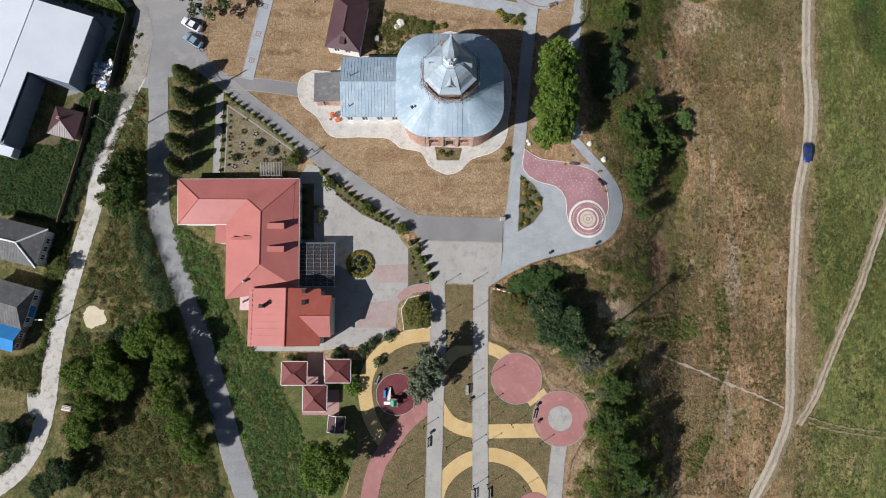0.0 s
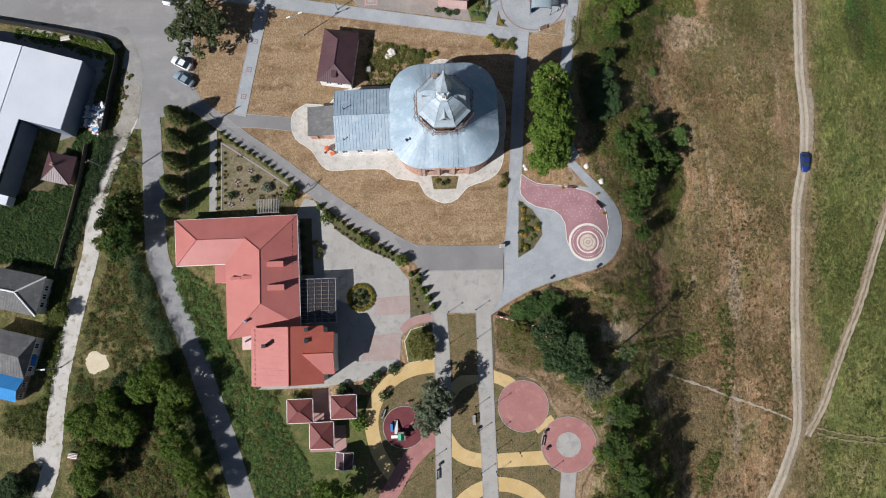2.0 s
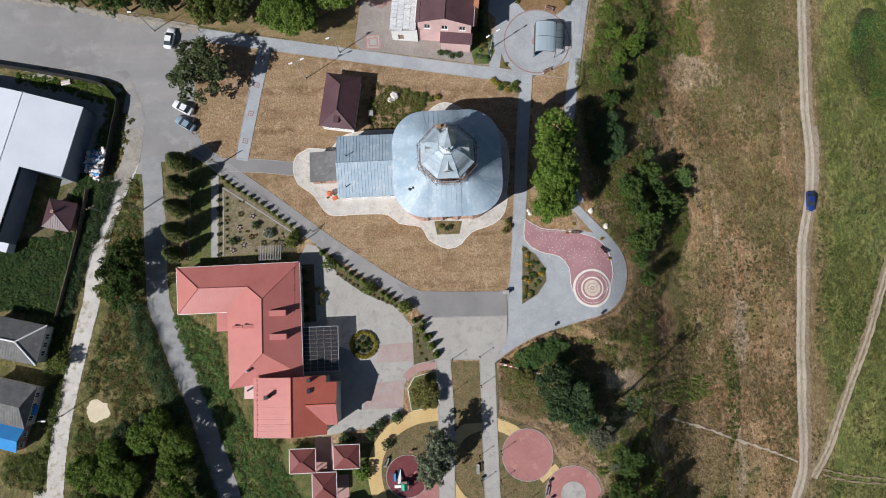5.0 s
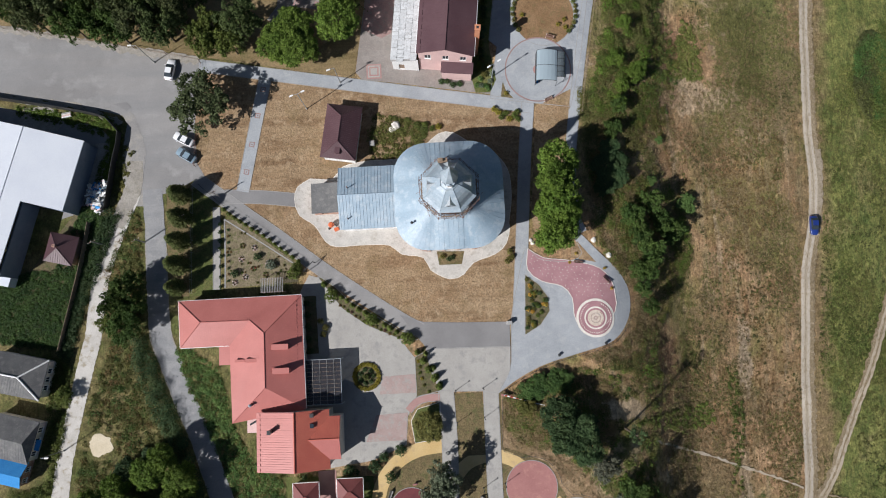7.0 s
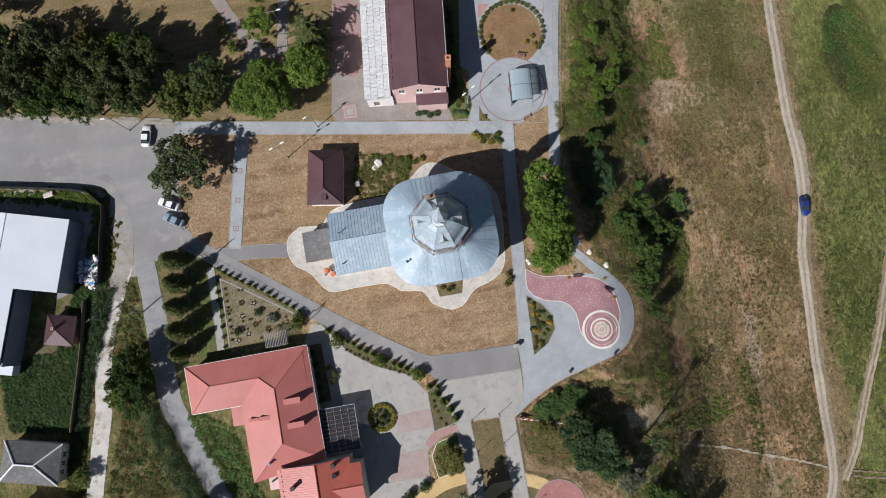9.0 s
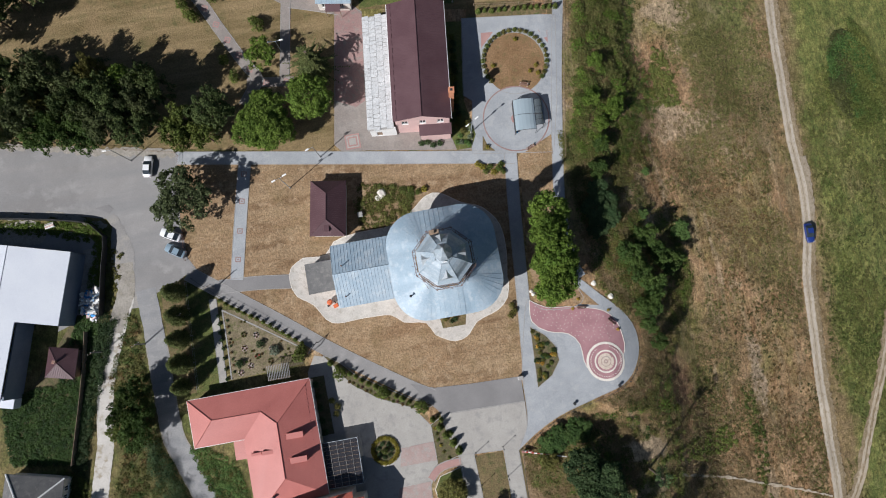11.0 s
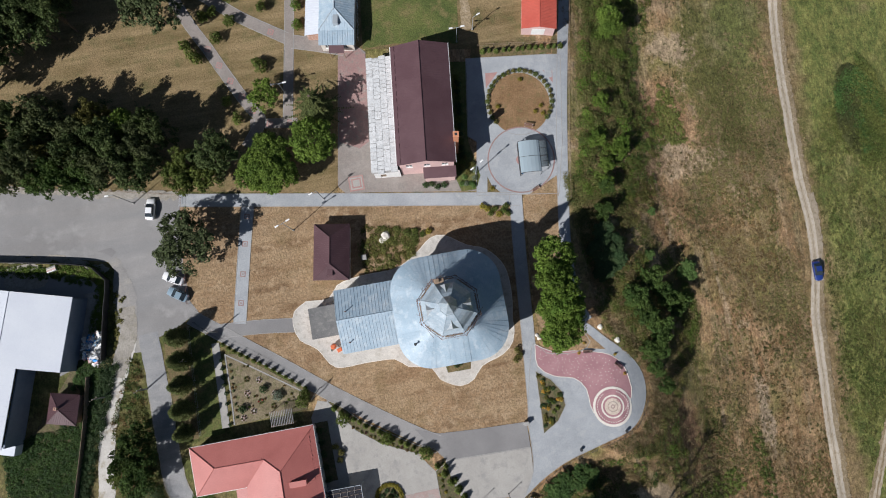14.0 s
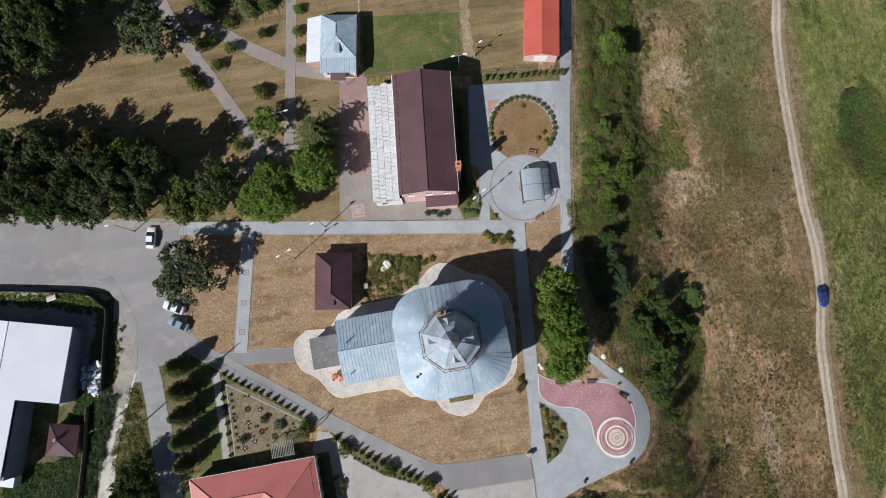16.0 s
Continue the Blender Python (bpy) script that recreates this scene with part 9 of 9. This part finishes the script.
fence([(-89.63, 70.26), (-72.67, 66.86), (-65.28, 64.75), (-62.92, 61.87), (-63.97, 56.33), (-65.62, 46.83)], 2.5, 2.0, DARK, "tall dark sheet-metal fence round the warehouse", True)
fence([(-48.94, 50.24), (-49.22, 42.12), (-49.53, 29.54)], 2.5, 1.3, KERB, "low pale fence behind the verge trees")
fence([(-47.83, 50.84), (-43.43, 46.80), (-35.38, 40.59), (-28.52, 35.10)], 2.5, 1.1, DARK, "low dark railing along the diagonal path")
fence([(-69.01, 44.26), (-70.77, 35.09), (-74.52, 19.89)], 3.0, 1.6, WOOD, "old timber fence along the vegetable plot", True)
fence([(-85.81, 84.13), (-70.83, 81.24), (-60.06, 79.09), (-47.34, 76.12)], 3.0, 1.2, WOOD, "brown rail fence along the park")
fence([(-46.97, 75.60), (-47.44, 70.02), (-47.99, 62.27), (-48.52, 54.61)], 2.5, 1.1, RUSTY, "low rusty railing at the lawn edge")
fence([(9.26, 7.49), (13.35, 9.91), (19.45, 12.56), (26.09, 14.11), (32.42, 16.20), (35.71, 20.36)], 2.5, 0.9, DARK, "low dark railing along the plaza edge")
fence([(9.46, 6.17), (9.2, -3.2)] + ellipse((14.05, -9.98), 5.6, n=9, a0=104, a1=-8) + ellipse((22.15, -17.41), 5.8, n=10, a0=96, a1=-62) + [(24.1, -25.0), (23.33, -28.58)], 2.2, 0.9, DARK, "low dark railing round the play surfaces")
fence([(39.17, 112.90), (34.47, 91.28), (30.73, 72.91), (28.75, 61.75)], 3.0, 1.1, WOOD, "thin fence along the hilltop path")
fence([(16.52, 95.50), (25.54, 94.19), (33.56, 93.28)], 2.5, 1.2, WOOD, "timber fence behind the hedge row")
fence([(-4.44, 117.31), (-5.94, 107.95), (-7.02, 100.98)], 2.5, 1.8, WHITE_PAINT, "white double rail fence by the small house")


# ---- playground and odds ----
def play_set():
    o = (-10.07, -13.79)
    p = thing("play_tower", o[0], o[1], 0, "small play structure with blue panel, green roof and slide", "playground", z=gz(*o) + 0.1)
    for x in (-0.7, 0.7):
        for y in (-0.7, 0.7):
            part("post", Mesh().box((x + 0.9, y - 0.6, 1.0), (0.1, 0.1, 2.0)), BLUE_PAINT, p)
    part("platform", Mesh().box((0.9, -0.6, 0.9), (1.5, 1.5, 0.1)), WOOD, p)
    part("roof", Mesh().add([(0.35, -1.15, 1.9), (1.45, -1.15, 1.9), (1.45, -0.05, 1.9), (0.35, -0.05, 1.9), (0.9, -1.15, 2.4), (0.9, -0.05, 2.4)], [(0, 1, 4), (3, 5, 2), (0, 4, 5, 3), (1, 2, 5, 4)]), mat("green_plastic", (0.05, 0.33, 0.20), (0.06, 0.38, 0.24), 1, 8, 0.5, 0.05), p, "green gable roof")
    part("slide", Mesh().slab([(-0.4, 2.2, 0.25), (0.2, 2.2, 0.25), (0.2, -0.2, 1.0), (-0.4, -0.2, 1.0)], 0.06), WHITE_PAINT, p, "white slide chute")
    part("panel", Mesh().box((-0.9, 1.0, 0.6), (0.42, 1.4, 0.9)), BLUE_PAINT, p, "bright blue panel")
    part("bridge", Mesh().box((-0.3, -0.7, 0.7), (1.5, 0.6, 0.08)).box((-0.3, -0.4, 1.0), (1.5, 0.05, 0.5)), WHITE_PAINT, p)
    part("leg", Mesh().box((-0.9, 1.9, 0.1), (0.1, 0.1, 0.4)).box((-0.9, 0.5, 0.1), (0.1, 0.1, 0.4)), DARK, p)


play_set()


def spring_rider(xy, rz):
    p = thing("spring_rider", xy[0], xy[1], rz, "small red spring rocker on the rubber floor", "playground", z=gz(*xy) + 0.1)
    part("spring", Mesh().lathe((0, 0, 0), [(0.16, 0), (0.1, 0.1), (0.14, 0.2), (0.1, 0.3), (0.14, 0.4)], 10), DARK, p)
    part("seat", Mesh().box((0, 0, 0.5), (0.9, 0.3, 0.22)), RUBBER_RED, p)
    part("handle", Mesh().tube((0.25, -0.25, 0.8), (0.25, 0.25, 0.8), 0.03, n=6).tube((0.25, 0, 0.55), (0.25, 0, 0.8), 0.03, n=6), DARK, p)


for q, rz in (((-7.75, -8.39), 10), ((-5.44, -14.73), 80), ((-7.08, -12.10), 40)):
    spring_rider(q, rz)


def boulder(xy, r, seed):
    rng = random.Random(seed)
    bm = bmesh.new()
    bmesh.ops.create_icosphere(bm, subdivisions=3, radius=r)
    for v in bm.verts:
        v.co *= 1 + 0.35 * noise.noise(v.co * (1.2 / r) + Vector((seed, 0, 0)))
        v.co.z *= 0.65
    me = bpy.data.meshes.new("boulder")
    bm.to_mesh(me)
    bm.free()
    me.materials.append(WHITE_STONE)
    ob = tagged(new("boulder", me), "pale rounded boulder on the grass", "boulder", "boulders")
    ob.matrix_basis = pose(xy[0], xy[1], gz(*xy) + r * 0.25, 0, 0, rng.uniform(0, 360))


for i, (q, r) in enumerate((((32.08, 32.88), 0.55), ((29.21, 35.96), 0.5), ((17.27, 35.98), 0.4), ((16.94, 36.55), 0.35), ((-8.48, 60.90), 0.9), ((-9.28, 60.15), 0.6))):
    boulder(q, r, i + 1)


def debris():
    rnd = random.Random(4)
    area = [(-69.12, 51.43), (-65.29, 52.99), (-65.89, 48.91), (-66.86, 45.67), (-69.17, 47.72)]
    heap = thing("rubbish_heap", *(-67.23, 48.90), label="heap of white and blue scrap beside the warehouse", category="heap")
    o = heap.location
    for i in range(420):
        x, y = o.x + rnd.uniform(-2.6, 2.6), o.y + rnd.uniform(-3.6, 3.6)
        if not inside(x, y, area):
            continue
        m = pose(x - o.x, y - o.y, rnd.uniform(0.1, 1.3), rnd.uniform(-40, 40), rnd.uniform(-40, 40), rnd.uniform(0, 180))
        mt = (WHITE_PAINT, WHITE_STONE, BLUE_ROOF, BLUE_PAINT, PINK_WALL, KERB)[rnd.choice((0, 0, 0, 1, 1, 2, 3, 4, 5))]
        part("scrap", Mesh().box((0, 0, 0), (rnd.uniform(0.3, 1.2), rnd.uniform(0.15, 0.6), rnd.uniform(0.05, 0.3)), m=m), mt, heap)


debris()


def pallet_stack(xy, rz, label):
    p = thing("material_pile", xy[0], xy[1], rz, label, "pile")
    for k in range(4):
        part("plank", Mesh().box((0, -0.4 + 0.27 * k, 0.3), (1.8, 0.2, 0.5 - 0.06 * k)), (WHITE_PAINT, PINK_WALL, WHITE_STONE, KERB)[k], p)


pallet_stack((-73.54, 66.02), 10, "small stack of white and pink building boards")
pallet_stack((-70.95, -15.41), -10, "white sheet-covered pile beside the lane")


def cement_mixer():
    o = (-21.90, 41.46)
    p = thing("cement_mixer", o[0], o[1], 20, "orange-red cement mixer standing by the church porch", "mixer", z=gz(*o) + 0.1)
    o2 = mat("orange_paint", (0.55, 0.11, 0.04), (0.60, 0.15, 0.06), 1, 8, 0.5, 0.1)
    part("drum", Mesh().lathe((0, 0, 0.55), [(0.25, 0), (0.55, 0.25), (0.55, 0.6), (0.32, 1.0), (0.32, 1.05)], 14), o2, p)
    part("frame", Mesh().tube((-0.7, -0.4, 0), (0, 0, 0.7), 0.05, n=6).tube((0.7, -0.4, 0), (0, 0, 0.7), 0.05, n=6).tube((0, 0.7, 0), (0, 0, 0.7), 0.05, n=6), o2, p)
    for s in (-0.75, 0.75):
        part("wheel", Mesh().tube((s, -0.4, 0.2), (s * 1.12, -0.4, 0.2), 0.22, n=12), DARK, p)
    part("tray", Mesh().box((0.6, -1.1, 0.35), (0.9, 0.7, 0.3)), o2, p, "orange mortar tray")


cement_mixer()


def picnic_frame(xy, rz):
    p = thing("entrance_arch", xy[0], xy[1], rz, "dark steel gate arch over the path", "gate", "path arches")
    for s in (-1.2, 1.2):
        part("post", Mesh().box((s, 0, 1.1), (0.12, 0.12, 2.4)), DARK, p)
    part("lintel", Mesh().box((0, 0, 2.3), (2.7, 0.14, 0.14)), DARK, p)


picnic_frame((-26.36, 33.44), 45)


def bin_box(xy, rz, label, mt):
    p = thing("litter_bin", xy[0], xy[1], rz, label, "bin", "litter bins", z=gz(*xy) + 0.06)
    part("body", Mesh().lathe((0, 0, 0), [(0.22, 0.02), (0.27, 0.6), (0.29, 0.62)], 10), mt, p)
    part("rim", Mesh().lathe((0, 0, 0.6), [(0.3, 0), (0.3, 0.06), (0.24, 0.07)], 10), DARK, p)


for q in [(5.30, -13.78), (-2.21, -19.94), (17.93, -14.81), (18.09, -17.84), (30.03, 15.90), (20.91, 14.11)]:
    bin_box(q, 0, "small dark litter bin beside the path", DARK)


def cabinet(xy, rz, label, size=(0.9, 0.6, 1.2)):
    p = thing("utility_cabinet", xy[0], xy[1], rz, label, "cabinet")
    part("body", Mesh().box((0, 0, size[2] / 2), size), WHITE_PAINT, p)
    part("door", Mesh().box((0, -size[1] / 2 - 0.02, size[2] / 2), (size[0] * 0.85, 0.04, size[2] * 0.85)), KERB, p)
    part("cap", Mesh().box((0, 0, size[2] + 0.04), (size[0] + 0.1, size[1] + 0.1, 0.08)), KERB, p)


cabinet((11.71, 20.71), 0, "white utility cabinet at the kerb corner")
cabinet((-13.34, 57.41), 0, "white box by the overgrown garden", (0.9, 0.9, 0.8))


def slatted_shed():
    (x0, y0), (x1, y1) = (-35.57, 28.77), (-31.17, 31.58)
    h = thing("slatted_shelter", (x0 + x1) / 2, (y0 + y1) / 2, 0, "grey slatted timber shelter by the flower garden", "shelter")
    w, d = x1 - x0, y1 - y0
    for i in range(14):
        part("slat", Mesh().box((-w / 2 + w * (i + 0.5) / 14, 0, 2.4), (w / 14 * 0.35, d, 0.06)), KERB, h)
    for sx in (-1, 1):
        for sy in (-1, 1):
            part("post", Mesh().box((sx * (w / 2 - 0.1), sy * (d / 2 - 0.1), 1.2), (0.12, 0.12, 2.4)), WOOD, h)
    part("beam", Mesh().box((0, d / 2 - 0.1, 2.32), (w, 0.1, 0.12)).box((0, -d / 2 + 0.1, 2.32), (w, 0.1, 0.12)), WOOD, h)


slatted_shed()

# white inlaid stones on the rose paving
m = Mesh()
rnd = random.Random(3)
area = [(16.68, 34.02), (16.42, 31.04), (18.85, 28.86), (22.63, 27.72), (24.69, 25.11), (27.47, 24.88), (32.08, 24.99), (31.68, 27.70), (29.85, 29.89), (26.96, 31.03), (23.16, 31.95), (19.25, 32.52)]
x0, x1 = min(p[0] for p in area), max(p[0] for p in area)
y0, y1 = min(p[1] for p in area), max(p[1] for p in area)
j = 0
while y0 + j * 0.62 < y1:
    i = 0
    while x0 + i * 0.85 < x1:
        x, y = x0 + i * 0.85 + (0.42 if j % 2 else 0) + rnd.uniform(-0.28, 0.28), y0 + j * 0.62 + rnd.uniform(-0.2, 0.2)
        if rnd.random() < 0.75 and inside(x, y, area) and (Vector((x, y)) - Vector(FC)).length > 3.9:
            m.box((x, y, gz(x, y) + 0.125), (0.13, 0.13, 0.03), 45)
        i += 1
    j += 1
tagged(part("inlaid_stones", m, WHITE_STONE), "small white stones inlaid in the rose paving", "paving", kind="stuff")
# dashes of the fountain's patterned ring
m = Mesh()
for i in range(40):
    a = 2 * math.pi * i / 40
    m.box((FC[0] + 2.9 * math.cos(a), FC[1] + 2.9 * math.sin(a), gz(*FC) + 0.165), (0.30, 0.12, 0.03), math.degrees(a) + 60)
tagged(part("inlaid_stones", m, WHITE_STONE), "zigzag white inlay of the fountain ring", "paving", kind="stuff")


def barrier_gate():
    a, b = Vector((9.6, 7.2)), Vector((17.45, 4.9))
    rz = math.degrees(math.atan2(b.y - a.y, b.x - a.x))
    p = thing("barrier_gate", a.x, a.y, rz, "red and white striped boom barrier at the path entrance", "barrier", z=gz(*a) + 0.08)
    part("post", Mesh().box((0.25, 0, 0.5), (0.3, 0.3, 1.1)), WHITE_PAINT, p)
    part("counterweight", Mesh().box((-0.05, 0, 0.95), (0.5, 0.36, 0.34)), RUBBER_RED, p, "red counterweight box")
    n = 14
    length = (b - a).length - 0.4
    for k in range(n):
        x0, x1 = 0.3 + length * k / n, 0.3 + length * (k + 1) / n - 0.01
        part("boom_section", Mesh().box(((x0 + x1) / 2, 0, 1.0), (x1 - x0, 0.12 if k > 3 else 0.2, 0.1)), (RED_STRIPE if k % 2 == 0 and k < 8 else WHITE_PAINT), p)
    part("panel", Mesh().box((0.9, 0.16, 0.6), (1.5, 0.05, 0.7), 6), RED_STRIPE, p, "red and white warning panel")
    for k in range(3):
        part("panel_stripe", Mesh().box((0.5 + 0.45 * k, 0.19, 0.6), (0.2, 0.05, 0.72), 6), WHITE_PAINT, p)
    part("rest", Mesh().tube((length, 0, -1.5), (length, 0, 0.98), 0.05, n=6), DARK, p)


RED_STRIPE = mat("signal_red_paint", (0.50, 0.07, 0.06), (0.55, 0.10, 0.08), 1.0, 8, 0.5, 0.1)
barrier_gate()
